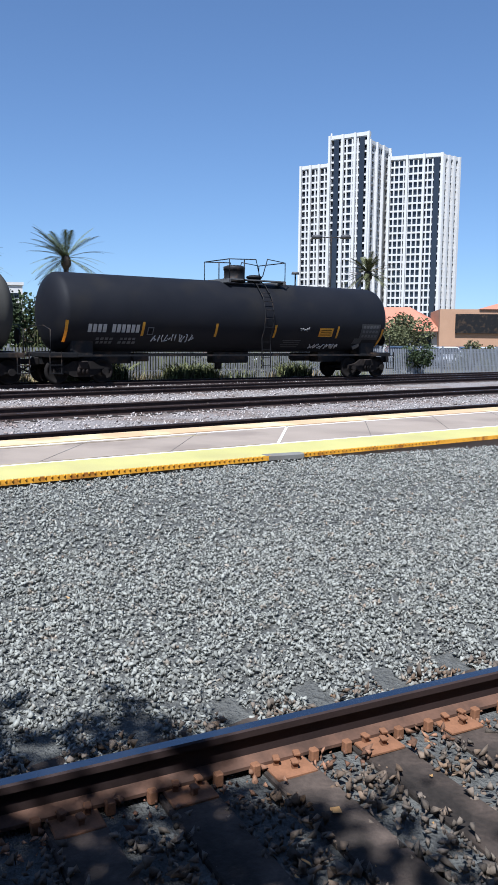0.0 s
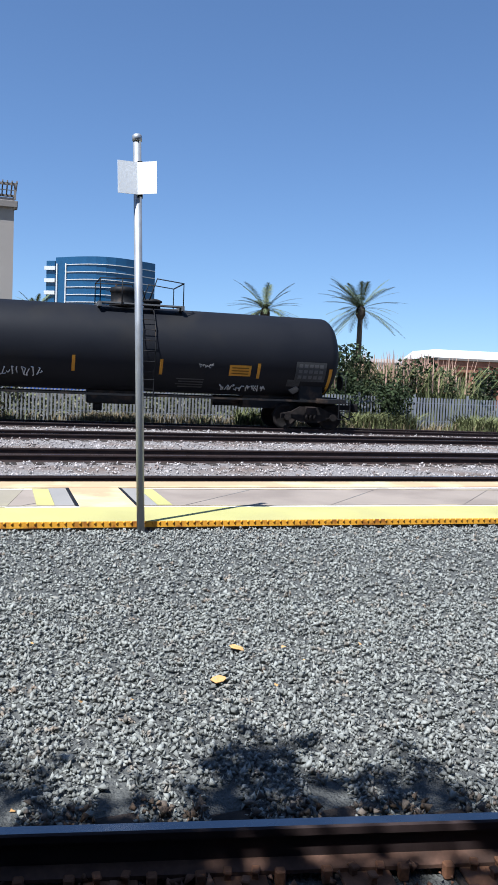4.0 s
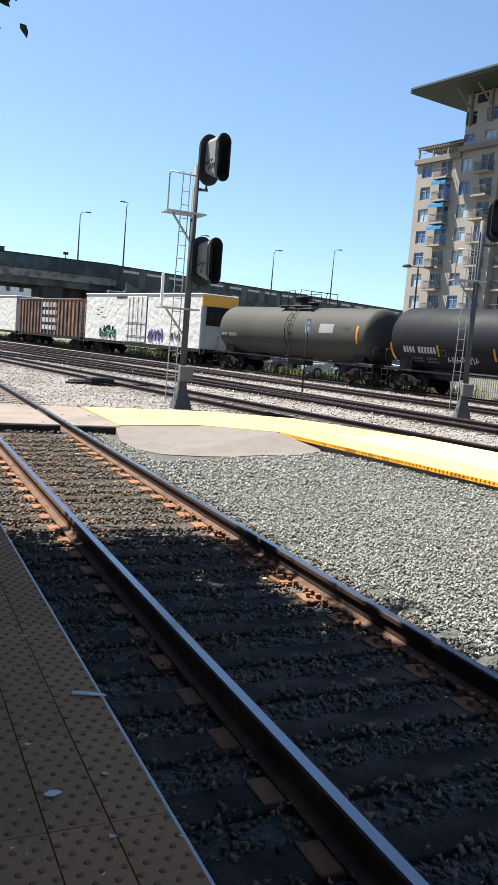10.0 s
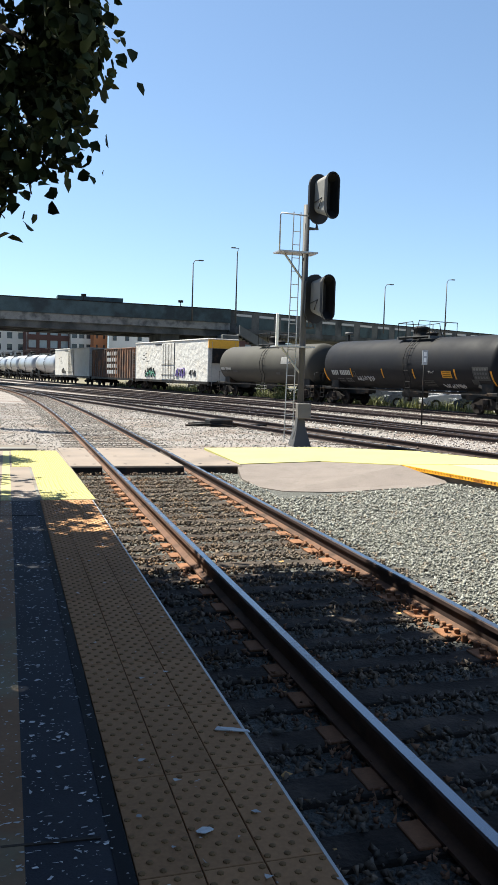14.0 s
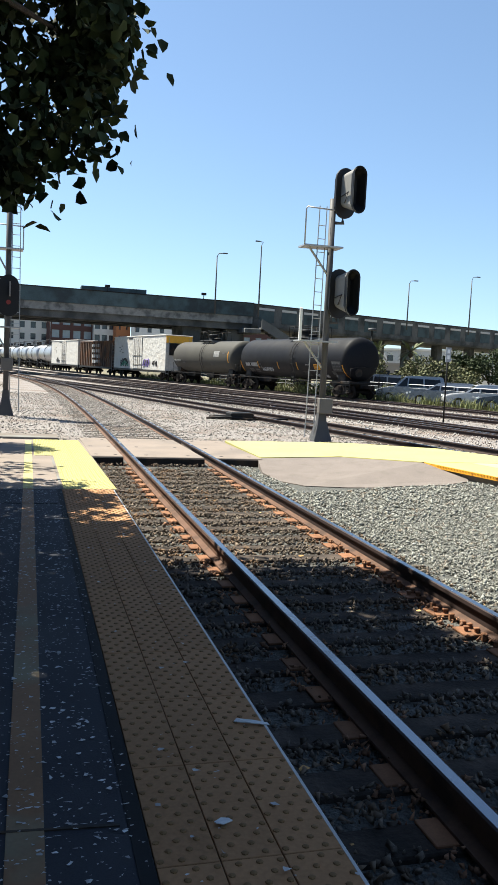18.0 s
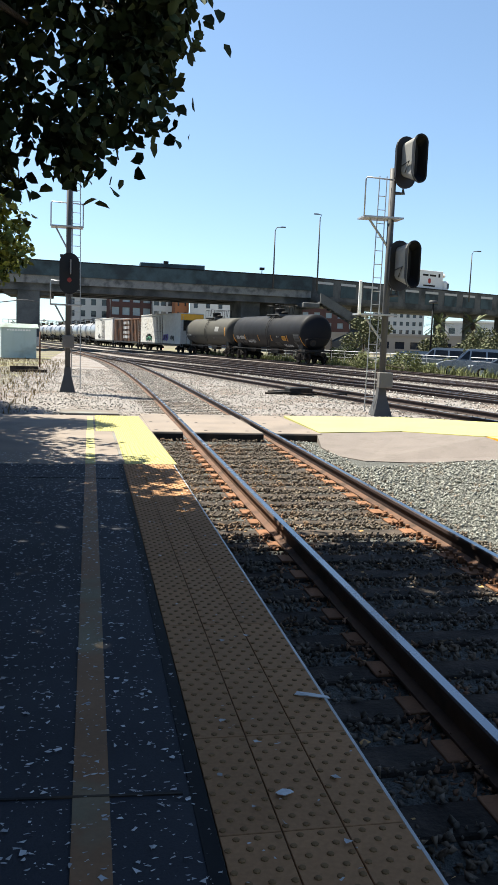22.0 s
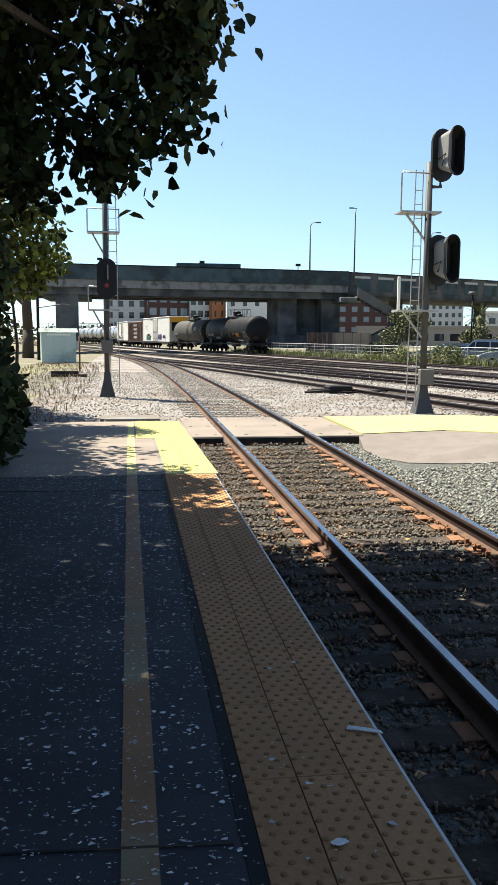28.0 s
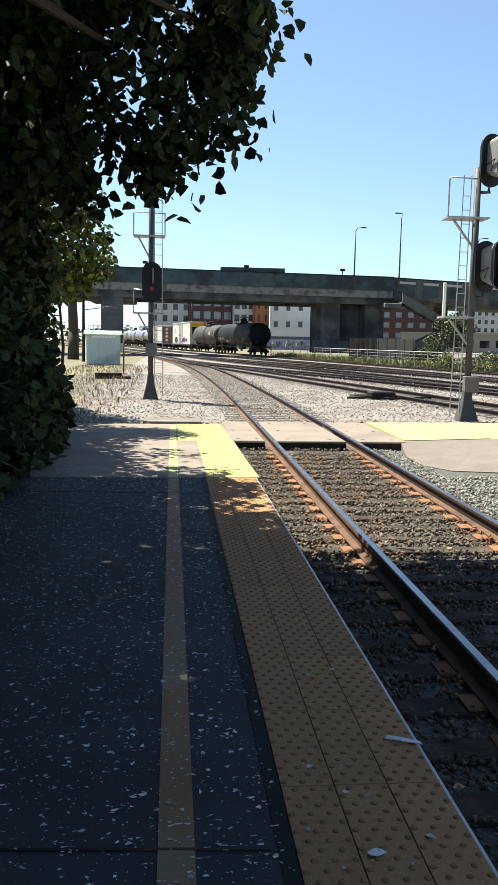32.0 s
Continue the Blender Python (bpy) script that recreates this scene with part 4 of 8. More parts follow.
# both thickets carry added upper clumps, out of view, to shade the ramp
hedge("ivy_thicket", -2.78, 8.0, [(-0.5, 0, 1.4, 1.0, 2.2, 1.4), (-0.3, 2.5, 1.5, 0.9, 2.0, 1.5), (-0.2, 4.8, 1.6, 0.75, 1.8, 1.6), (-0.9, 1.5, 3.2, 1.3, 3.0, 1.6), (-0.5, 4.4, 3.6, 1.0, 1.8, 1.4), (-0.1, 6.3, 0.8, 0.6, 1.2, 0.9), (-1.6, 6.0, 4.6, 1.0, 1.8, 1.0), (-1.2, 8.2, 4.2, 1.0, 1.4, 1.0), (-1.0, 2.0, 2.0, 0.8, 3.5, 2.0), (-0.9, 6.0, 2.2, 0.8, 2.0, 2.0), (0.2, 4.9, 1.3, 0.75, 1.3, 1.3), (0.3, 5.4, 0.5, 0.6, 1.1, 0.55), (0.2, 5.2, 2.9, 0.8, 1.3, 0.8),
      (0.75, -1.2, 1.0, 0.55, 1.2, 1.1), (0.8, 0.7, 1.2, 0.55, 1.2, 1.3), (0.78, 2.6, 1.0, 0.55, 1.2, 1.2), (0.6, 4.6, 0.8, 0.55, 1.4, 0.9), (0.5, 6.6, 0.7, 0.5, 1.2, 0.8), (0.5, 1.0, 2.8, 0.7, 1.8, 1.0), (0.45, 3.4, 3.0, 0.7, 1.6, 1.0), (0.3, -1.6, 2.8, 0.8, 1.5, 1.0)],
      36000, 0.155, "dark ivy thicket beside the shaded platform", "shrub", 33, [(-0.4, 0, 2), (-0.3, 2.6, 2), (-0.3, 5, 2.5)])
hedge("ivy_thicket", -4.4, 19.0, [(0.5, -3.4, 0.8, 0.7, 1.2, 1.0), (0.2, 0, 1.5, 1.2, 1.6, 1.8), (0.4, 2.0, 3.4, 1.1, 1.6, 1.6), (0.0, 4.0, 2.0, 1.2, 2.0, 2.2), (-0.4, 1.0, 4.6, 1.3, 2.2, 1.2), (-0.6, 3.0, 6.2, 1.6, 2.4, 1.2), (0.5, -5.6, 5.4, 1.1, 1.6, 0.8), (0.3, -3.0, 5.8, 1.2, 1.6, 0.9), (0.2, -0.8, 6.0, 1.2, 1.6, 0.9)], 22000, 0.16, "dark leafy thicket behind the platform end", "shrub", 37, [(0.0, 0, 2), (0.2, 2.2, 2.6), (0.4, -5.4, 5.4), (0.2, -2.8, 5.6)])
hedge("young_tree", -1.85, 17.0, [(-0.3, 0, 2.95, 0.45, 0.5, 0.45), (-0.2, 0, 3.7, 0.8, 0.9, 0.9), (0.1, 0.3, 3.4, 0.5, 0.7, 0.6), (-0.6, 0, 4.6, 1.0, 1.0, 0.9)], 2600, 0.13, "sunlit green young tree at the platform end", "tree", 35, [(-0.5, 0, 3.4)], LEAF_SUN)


# ---- the freight train ----
WHEEL_R = 0.46
ROLLING = []


def wheelset(parent, y):
    w = base("wheelset")
    w.parent = parent
    w.matrix_basis = pose(0, y, WHEEL_R)
    for side in (-1, 1):
        bm = bmesh.new()
        lathe(bm, [(0.10, -0.05), (0.14, -0.03), (0.36, -0.02), (0.38, -0.055), (WHEEL_R, -0.055), (WHEEL_R + 0.025, 0.055), (0.38, 0.06), (0.36, 0.03), (0.14, 0.04), (0.1, 0.06)], 20,
              pose(side * 0.755, 0, 0, 0, -90 * side, 0))
        part("wheel", bm, TRUCK, w)
    bm = bmesh.new()
    rod(bm, (-0.98, 0, 0), (0.98, 0, 0), 0.075, 10)
    part("axle", bm, TRUCK, w)
    return w


def truck(car, y, rolling=False):
    """A two-axle wheel truck with cast side frames, springs and bearing caps."""
    for dy in (-0.89, 0.89):
        w = wheelset(car, y + dy)
        if rolling:
            ROLLING.append((w, y + dy))
    for side in (-1, 1):
        x = side * 1.0
        bm = bmesh.new()
        outline = [(-1.12, 0.40), (-1.12, 0.58), (-0.72, 0.66), (-0.4, 0.84), (0.4, 0.84), (0.72, 0.66), (1.12, 0.58), (1.12, 0.40), (0.72, 0.42), (0.34, 0.26), (-0.34, 0.26), (-0.72, 0.42)]
        for s in (-0.06, 0.06):
            vs = [bm.verts.new((x + s, y + u, z)) for u, z in outline]
            bm.faces.new(vs if s > 0 else vs[::-1])
        bm.verts.ensure_lookup_table()
        n = len(outline)
        for k in range(n):
            bm.faces.new((bm.verts[k], bm.verts[(k + 1) % n], bm.verts[n + (k + 1) % n], bm.verts[n + k]))
        bmesh.ops.recalc_face_normals(bm, faces=bm.faces)
        part("side_frame", bm, TRUCK, car)
        for dy in (-0.89, 0.89):
            bm = bmesh.new()
            rod(bm, (x - 0.02 * side, y + dy, WHEEL_R), (x + 0.16 * side, y + dy, WHEEL_R), 0.13, 12)
            part("bearing_cap", bm, TRUCK, car)
        bm = bmesh.new()
        for dy in (-0.16, 0, 0.16):
            rod(bm, (x + 0.08 * side, y + dy, 0.36), (x + 0.08 * side, y + dy, 0.62), 0.065, 8)
        part("spring_group", bm, TRUCK, car)
    bm = bmesh.new()
    box(bm, -1.15, y - 0.2, 0.55, 1.15, y + 0.2, 0.85, 0.03)
    part("bolster", bm, TRUCK, car)


def coupler(car, y, way):
    bm = bmesh.new()
    box(bm, -0.09, min(y, y + way * 0.75), 0.72, 0.09, max(y, y + way * 0.75), 0.92, 0.02)
    box(bm, -0.17, min(y + way * 0.72, y + way * 0.98), 0.66, 0.17, max(y + way * 0.72, y + way * 0.98), 0.98, 0.05)
    part("coupler", bm, TRUCK, car)
    bm = bmesh.new()
    pipe(bm, [(0.3, y, 0.8), (0.32, y + way * 0.4, 0.55), (0.28, y + way * 0.75, 0.38), (0.2, y + way * 0.95, 0.5)], 0.03, 6)
    part("brake_hose", bm, STEEL_BLACK, car)


def on_shell(radius, zc, y, z, out=0.006):
    """A point of the shell's west side at height z."""
    d = min(0.999, (z - zc) / radius)
    return Vector((-(radius + out) * math.sqrt(1 - d * d), y, zc + (radius + out) * d))


def decal(name, car, radius, zc, y0, y1, z0, z1, material, label="", out=0.006):
    bm = bmesh.new()
    n = 4
    rows = [[bm.verts.new(on_shell(radius, zc, y, z0 + (z1 - z0) * k / n, out)) for y in (y0, y1)] for k in range(n + 1)]
    for a, b in zip(rows, rows[1:]):
        bm.faces.new((a[0], a[1], b[1], b[0]))
    bmesh.ops.solidify(bm, geom=bm.faces[:], thickness=0.004)
    return part(name, bm, material, car, label)


def scrawl(car, radius, zc, y0, y1, z, h, material, seed):
    """Unreadable sprayed strokes."""
    rnd = random.Random(seed)
    bm = bmesh.new()
    n = int(abs(y1 - y0) / (0.55 * h)) + 1
    for k in range(n):
        y = y0 + (y1 - y0) * (k + 0.5) / n
        pts = [on_shell(radius, zc, y + rnd.uniform(-0.3, 0.3) * h, z + rnd.uniform(-0.5, 0.5) * h, 0.012) for _ in range(4)]
        pipe(bm, pts, 0.022, 4)
    part("graffiti_strokes", bm, material, car, "thin white sprayed strokes")


GRAFFITI = mat("white_spray", (0.42, 0.42, 0.42), 0.8, 0, 0.2, 6, 60, 0.05, 0.001)
FADED = mat("faded_stencil", (0.085, 0.085, 0.085), 0.8, 0, 0.3, 20, 90, 0.05, 0.001)
STENCIL_GREY = mat("grey_stencil", (0.16, 0.16, 0.16), 0.8, 0, 0.3, 20, 90, 0.05, 0.001)
STENCIL_DARK = mat("dark_stencil", (0.16, 0.09, 0.015), 0.7, 0, 0.2, 20, 90, 0.05, 0.001)
GRATE = mat("worn_grating", (0.10, 0.10, 0.10), 0.7, 0.2, 0.2, 6, 60, 0.1, 0.002)
RED = mat("red_diamond", (0.45, 0.06, 0.05), 0.6, 0, 0.1, 10, 60, 0.05, 0.001)


def tank_car(length, radius, shell, label, rich=True, rolling=False, top=4.17, plain=False):
    """A tank car along y (its front at +y), rail heads at z = 0."""
    t = base("tank_car", label=label, category="tank car", group="cars of the freight train")
    zc, h = top - radius, length / 2
    bm = bmesh.new()
    dish = 0.62
    prof = [(0.03, -h)] + [(radius * math.sin(a), -h + dish * (1 - math.cos(a))) for a in [radians(d) for d in (10, 20, 32, 45, 58, 70, 80, 90)]]
    prof += [(radius, -h * 0.5), (radius, 0), (radius, h * 0.5)] + [(r, -z) for r, z in prof[::-1]]
    lathe(bm, prof, 48, Matrix.Translation((0, 0, zc)) @ Matrix.Rotation(-math.pi / 2, 4, "X"))
    part("tank_shell", bm, shell, t)
    ty = h - 1.2
    for s in (-1, 1):
        truck(t, s * ty, rolling)
        coupler(t, s * (h + 0.12), s)
        bm = bmesh.new()
        box(bm, -1.25, min(s * (h - 1.0), s * (h + 0.14)), 0.98, 1.25, max(s * (h - 1.0), s * (h + 0.14)), 1.16, 0.02)
        box(bm, -0.3, min(s * (h - 3.6), s * (h + 0.1)), 0.72, 0.3, max(s * (h - 3.6), s * (h + 0.1)), 1.2)
        part("end_sill", bm, STEEL_BLACK, t)
        bm = bmesh.new()
        box(bm, -1.05, s * ty - 0.45, 0.98, 1.05, s * ty + 0.45, zc - radius * 0.55, 0.05)
        part("saddle", bm, STEEL_BLACK, t)
        for x in (-1.2, 1.2):
            bm = bmesh.new()
            pipe(bm, [(x, s * (h + 0.1), 1.1), (x, s * (h + 0.1), 2.0), (x * 0.5, s * (h + 0.12), 2.15), (0, s * (h + 0.12), 2.15)], 0.02, 6)
            part("end_handrail", bm, STEEL_BLACK, t)
        for x in (-1.32, 1.32):
            bm = bmesh.new()
            for k in range(3):
                box(bm, x - 0.05, s * h - 0.28, 0.4 + 0.3 * k, x + 0.05, s * h + 0.18, 0.43 + 0.3 * k)
            for dy in (-0.28, 0.16):
                box(bm, x - 0.02, s * h + dy, 0.4, x + 0.02, s * h + dy + 0.03, 1.2)
            part("step_ladder", bm, STEEL_BLACK, t)
    bm = bmesh.new()
    rod(bm, (-0.55, -h - 0.16, 1.75), (-0.55, -h - 0.10, 1.75), 0.28, 16)
    part("brake_wheel", bm, STEEL_BLACK, t)
    for x in (-1.28, 1.28):
        bm = bmesh.new()
        box(bm, x - 0.03, -h + 0.9, 1.02, x + 0.03, h - 0.9, 1.09)
        part("side_rail", bm, STEEL_BLACK, t)
    bm = bmesh.new()
    box(bm, -0.3, -0.9, 0.7, 0.3, 0.9, zc - radius + 0.05, 0.05)
    rod(bm, (0, 0.5, 0.45), (0, 0.5, 0.9), 0.16, 12)
    part("bottom_outlet", bm, STEEL_BLACK, t)
    bm = bmesh.new()
    rod(bm, (0.4, -h + 3.4, 0.95), (0.4, -h + 4.6, 0.95), 0.2, 12)
    part("brake_reservoir", bm, STEEL_BLACK, t)
    bm = bmesh.new()
    box(bm, -0.5, h - 4.3, 0.8, 0.1, h - 3.6, 1.15, 0.04)
    part("brake_cylinder", bm, STEEL_BLACK, t)
    # valve platform, off the middle towards the tail
    off = -0.85 if rich and not plain else -0.3

    def place(ob):
        ob.matrix_basis = Matrix.Translation((0, off, 0))
        return ob

    bm = bmesh.new()
    for y in (-1.5, 1.4):
        box(bm, -1.0, y, top - 0.10, 1.0, y + 0.1, top + 0.06)
    for x in (-0.95, 0.55):
        box(bm, x, -1.5, top + 0.02, x + 0.4, 1.5, top + 0.07)
    place(part("walkway_grating", bm, GRATE, t))
    bm = bmesh.new()
    lathe(bm, [(0.48, 0), (0.48, 0.1), (0.44, 0.12), (0.44, 0.5), (0.47, 0.52), (0.47, 0.66), (0.3, 0.72)], 20, pose(0, 0.55, top - 0.03))
    place(part("valve_bonnet", bm, STEEL_BLACK, t))
    bm = bmesh.new()
    lathe(bm, [(0.3, 0), (0.3, 0.22), (0.36, 0.24), (0.36, 0.3), (0.2, 0.36)], 16, pose(0, -0.5, top - 0.03))
    place(part("manway", bm, STEEL_BLACK, t))
    rails = []
    for x in (-0.98, 0.98):
        rails.append([(x, -1.45, top - 0.1), (x, -1.45, top + 0.85), (x, -0.5, top + 0.95), (x, -0.25, top + 0.2)])
        rails.append([(x, 1.45, top - 0.1), (x, 1.45, top + 0.85), (x, 0.1, top + 0.9), (x, -0.1, top + 0.2)])
        rails.append([(x, 0.7, top), (x, 0.7, top + 0.88)])
    for y in (-1.45, 1.45):
        rails.append([(-0.98, y, top + 0.85), (0.98, y, top + 0.85)])
    for pts in rails:
        bm = bmesh.new()
        pipe(bm, pts, 0.024, 6)
        place(part("handrail", bm, STEEL_BLACK, t))
    # ladder down the west side
    zs = [top - 0.02, top - 0.12, zc + radius * 0.8, zc + radius * 0.5, zc + radius * 0.1, zc - radius * 0.3, zc - radius * 0.55]
    for y in (-0.42, 0.02):
        bm = bmesh.new()
        pipe(bm, [on_shell(radius, zc, y, z, 0.14) for z in zs] + [Vector((-1.4, y, 1.1)), Vector((-1.4, y, 0.5))], 0.022, 6)
        place(part("ladder_rail", bm, STEEL_BLACK, t))
    for k in range(11):
        z = top - 0.25 - 0.33 * k
        p = on_shell(radius, zc, 0, z, 0.14) if z > zc - radius * 0.5 else Vector((-1.4, 0, z))
        bm = bmesh.new()
        rod(bm, (p.x, -0.42, p.z), (p.x, 0.02, p.z), 0.015, 6)
        place(part("rung", bm, STEEL_BLACK, t))
    def at(f):
        return h - f * length

    if plain:
        decal("data_panel", t, radius, zc, at(0.80), at(0.72), zc + 0.0, zc + 0.5, GRAFFITI, "pale stencilled data panel")
        decal("reflector_strip", t, radius, zc, at(0.935), at(0.925), zc - 0.5, zc + 0.45, YEL_TAPE, "curved yellow reflector strip")
        for k in range(10):
            f0 = 0.05 + 0.0108 * k + (0.012 if k > 3 else 0)
            decal("marking_bar", t, radius, zc, at(f0 + 0.0075), at(f0), zc - 0.5, zc - 0.3, WHITE_PAINT, "white marking bar")
        for f0, f1, z in ((0.06, 0.11, -0.62), (0.19, 0.24, -0.6), (0.66, 0.70, -0.7), (0.84, 0.89, 0.3)):
            decal("stencil_bar", t, radius, zc, at(f1), at(f0), zc + z - 0.08, zc + z + 0.08, FADED, "faded stencil bar")
    elif rich:
        for y in (4.82, 1.47, -1.52, -5.05):
            decal("reflector_strip", t, radius, zc, y - 0.055, y + 0.055, zc - 0.86, zc - 0.33, YEL_TAPE, "yellow reflector strip")
        for y, z0, z1 in ((7.95, -1.12, -0.32), (-7.8, -1.35, -0.42)):
            decal("reflector_strip", t, radius, zc, y - 0.06, y + 0.06, zc + z0, zc + z1, YEL_TAPE, "tall yellow reflector strip")
        decal("yellow_placard", t, radius, zc, -4.77, -3.97, zc - 0.80, zc - 0.42, YEL_TAPE, "yellow stencilled panel")
        for k in range(3):
            decal("placard_bar", t, radius, zc, -4.68, -4.06, zc - 0.735 + 0.1 * k, zc - 0.70 + 0.1 * k, STENCIL_DARK, "", 0.012)
        decal("grey_data_panel", t, radius, zc, -7.62, -6.45, zc - 0.9, zc - 0.2, FADED, "faded grey data panel")
        for k in range(5):
            for j in range(3):
                decal("stencil_bar", t, radius, zc, -7.5 + 0.2 * k, -7.36 + 0.2 * k, zc - 0.8 + 0.2 * j, zc - 0.68 + 0.2 * j, STENCIL_GREY, "", 0.012)
        for k in range(10):
            y1 = 7.1 - 0.2 * k - (0.18 if k > 3 else 0)
            decal("marking_bar", t, radius, zc, y1 - 0.145, y1, zc - 0.74, zc - 0.44, WHITE_PAINT, "white marking bar")
        for y0, y1, z in ((6.0, 6.75, -0.98), (5.05, 5.75, -0.98), (6.0, 6.7, -1.12), (5.0, 5.8, -1.12)):
            for k in range(4):
                w = (y1 - y0) / 4
                decal("stencil_bar", t, radius, zc, y0 + w * k, y0 + w * (k + 0.7), zc + z - 0.045, zc + z + 0.045, STENCIL_GREY, "faded stencil bar")
        for k in range(4):
            decal("stencil_bar", t, radius, zc, -3.1, -2.1 - 0.1 * (k % 2), zc - 1.0 - 0.09 * k, zc - 0.955 - 0.09 * k, FADED, "faded stencil bar")
        decal("stencil_box", t, radius, zc, 4.35, 4.62, zc - 0.82, zc - 0.52, STENCIL_GREY, "small grey stencilled box")
        decal("stencil_box", t, radius, zc, 4.39, 4.58, zc - 0.78, zc - 0.56, BLACK_TANK, "", 0.012)
        decal("stencil_box", t, radius, zc, -6.7, -6.2, zc - 1.1, zc - 0.85, FADED, "")
        for y, z, c in ((-6.6, -1.22, STENCIL_GREY), (-7.1, -1.28, RED)):
            bm = bmesh.new()
            box(bm, -0.012, -0.17, -0.17, 0.012, 0.17, 0.17, m=Matrix.Translation(on_shell(radius, zc, y, zc + z, 0.02)) @ Matrix.Rotation(math.asin(z / radius), 4, "Y") @ Matrix.Rotation(math.pi / 4, 4, "X"))
            part("hazard_diamond", bm, c, t, "red and white hazard diamond" if c is RED else "white hazard diamond")
        scrawl(t, radius, zc, 4.4, 2.4, zc - 0.93, 0.3, GRAFFITI, 3)
        scrawl(t, radius, zc, -3.7, -5.45, zc - 1.22, 0.22, GRAFFITI, 5)
        scrawl(t, radius, zc, -2.85, -3.4, zc - 0.5, 0.2, STENCIL_GREY, 6)
        bm = bmesh.new()
        for k, (w, z) in enumerate(((0.5, 0.75), (0.34, 0.6), (0.4, 0.48))):
            box(bm, -w / 2, -h + 0.16 - 0.05 * k, zc + z, w / 2, -h + 0.19, zc + z + 0.07)
        part("end_marking", bm, GRAFFITI, t, "white stencil bars on the tank head")
    return t


def box_car(length, label, side, height, ribs, door, graffiti, end=None, open_sides=False):
    t = base("box_car", label=label, category="box car", group="cars of the freight train")
    h = length / 2
    bm = bmesh.new()
    box(bm, -1.45, -h, 1.05, 1.45, h, height, 0.03)
    part("car_body", bm, side, t)
    bm = bmesh.new()
    box(bm, -1.52, -h - 0.06, height - 0.02, 1.52, h + 0.06, height + 0.10, 0.04)
    part("roof", bm, side, t)
    bm = bmesh.new()
    box(bm, -1.5, -h - 0.1, 0.85, 1.5, h + 0.1, 1.08)
    part("side_sill", bm, STEEL_BLACK, t)
    rnd = random.Random(int(length * 10))
    for k in range(ribs):
        y = -h + (k + 0.5) * length / ribs
        if door and abs(y) < door / 2:
            continue
        bm = bmesh.new()
        d = 0.035 if not open_sides else 0.12
        box(bm, -1.45 - d, y - 0.06, 1.1, -1.44, y + 0.06, height - 0.05, 0.01)
        part("side_post", bm, RUST_POST if open_sides and rnd.random() < 0.6 else side, t)
    if door:
        bm = bmesh.new()
        for y0, y1 in ((-door / 2, 0.02), (0.04, door / 2)):
            box(bm, -1.52, y0, 1.15, -1.44, y1, height - 0.15, 0.015)
        part("plug_door", bm, side, t)
        for y in (-door * 0.3, -door * 0.1, door * 0.15, door * 0.35):
            bm = bmesh.new()
            rod(bm, (-1.56, y, 1.2), (-1.56, y, height - 0.2), 0.022, 6)
            part("locking_bar", bm, STEEL_BLACK, t)
        for z in (1.6, 2.6):
            bm = bmesh.new()
            rod(bm, (-1.56, -door / 2, z), (-1.56, door / 2, z), 0.022, 6)
            part("locking_bar", bm, STEEL_BLACK, t)
        for y in (-door / 2 - 0.06, door / 2):
            bm = bmesh.new()
            box(bm, -1.475, y, 1.12, -1.445, y + 0.06, height - 0.1)
            part("door_post", bm, STEEL_BLACK, t)
        bm = bmesh.new()
        box(bm, -1.49, -door / 2, height - 0.26, -1.445, door * 1.1, height - 0.16)
        part("door_rail", bm, STEEL_BLACK, t)
    if open_sides:
        for z in (1.5, 2.2, 2.9, 3.6):
            bm = bmesh.new()
            box(bm, -1.53, -2.3, z, -1.46, 1.4, z + 0.42)
            part("side_panel", bm, GREY_PANEL, t, "pale grey loading panel")
    for s in (-1, 1):
        for x in (-1.3, 1.3):
            bm = bmesh.new()
            for dx in (-0.2, 0.2):
                rod(bm, (x + dx * 0.8, s * (h + 0.14), 0.7), (x + dx * 0.8, s * (h + 0.14), height - 0.2), 0.018, 6)
            for k in range(9):
                rod(bm, (x - 0.16, s * (h + 0.14), 0.8 + 0.38 * k), (x + 0.16, s * (h + 0.14), 0.8 + 0.38 * k), 0.014, 6)
            part("end_ladder", bm, GALV, t)
        truck(t, s * (h - 1.9))
        coupler(t, s * (h + 0.1), s)
    bm = bmesh.new()
    box(bm, -1.46, -h - 0.13, height - 0.75, 1.46, -h - 0.005, height - 0.02)
    part("end_band", bm, YEL_TAPE if end is None else end, t, "ochre band along the top of the end wall" if end is None else "")
    if end is None:
        bm = bmesh.new()
        box(bm, -1.1, -h - 0.2, 2.7, 1.1, -h - 0.02, height - 0.78, 0.03)
        part("cooling_unit", bm, STEEL_BLACK, t, "dark cooling unit")
    for k, (y, z, w, hh, c) in enumerate(graffiti):
        bm = bmesh.new()
        n = max(2, int(w / 0.4))
        for i in range(n):
            cx = y + (i + 0.5) * w / n - w / 2
            pts = [(cx + rnd.uniform(-0.25, 0.25) * w / n * 2, z + rnd.uniform(-0.5, 0.5) * hh) for _ in range(5)]
            pipe(bm, [(-1.5, a, b) for a, b in pts], 0.07, 5)
        part("graffiti_shape", bm, c, t, "sprayed graffiti shape")
    for k in range(5):
        bm = bmesh.new()
        y = h * 0.62 + rnd.uniform(-0.8, 0.8)
        box(bm, -1.456, y, height - 1.1 - 0.2 * k, -1.448, y + rnd.uniform(0.3, 0.9), height - 1.0 - 0.2 * k)
        part("stencil_bar", bm, FADED, t)
    return t


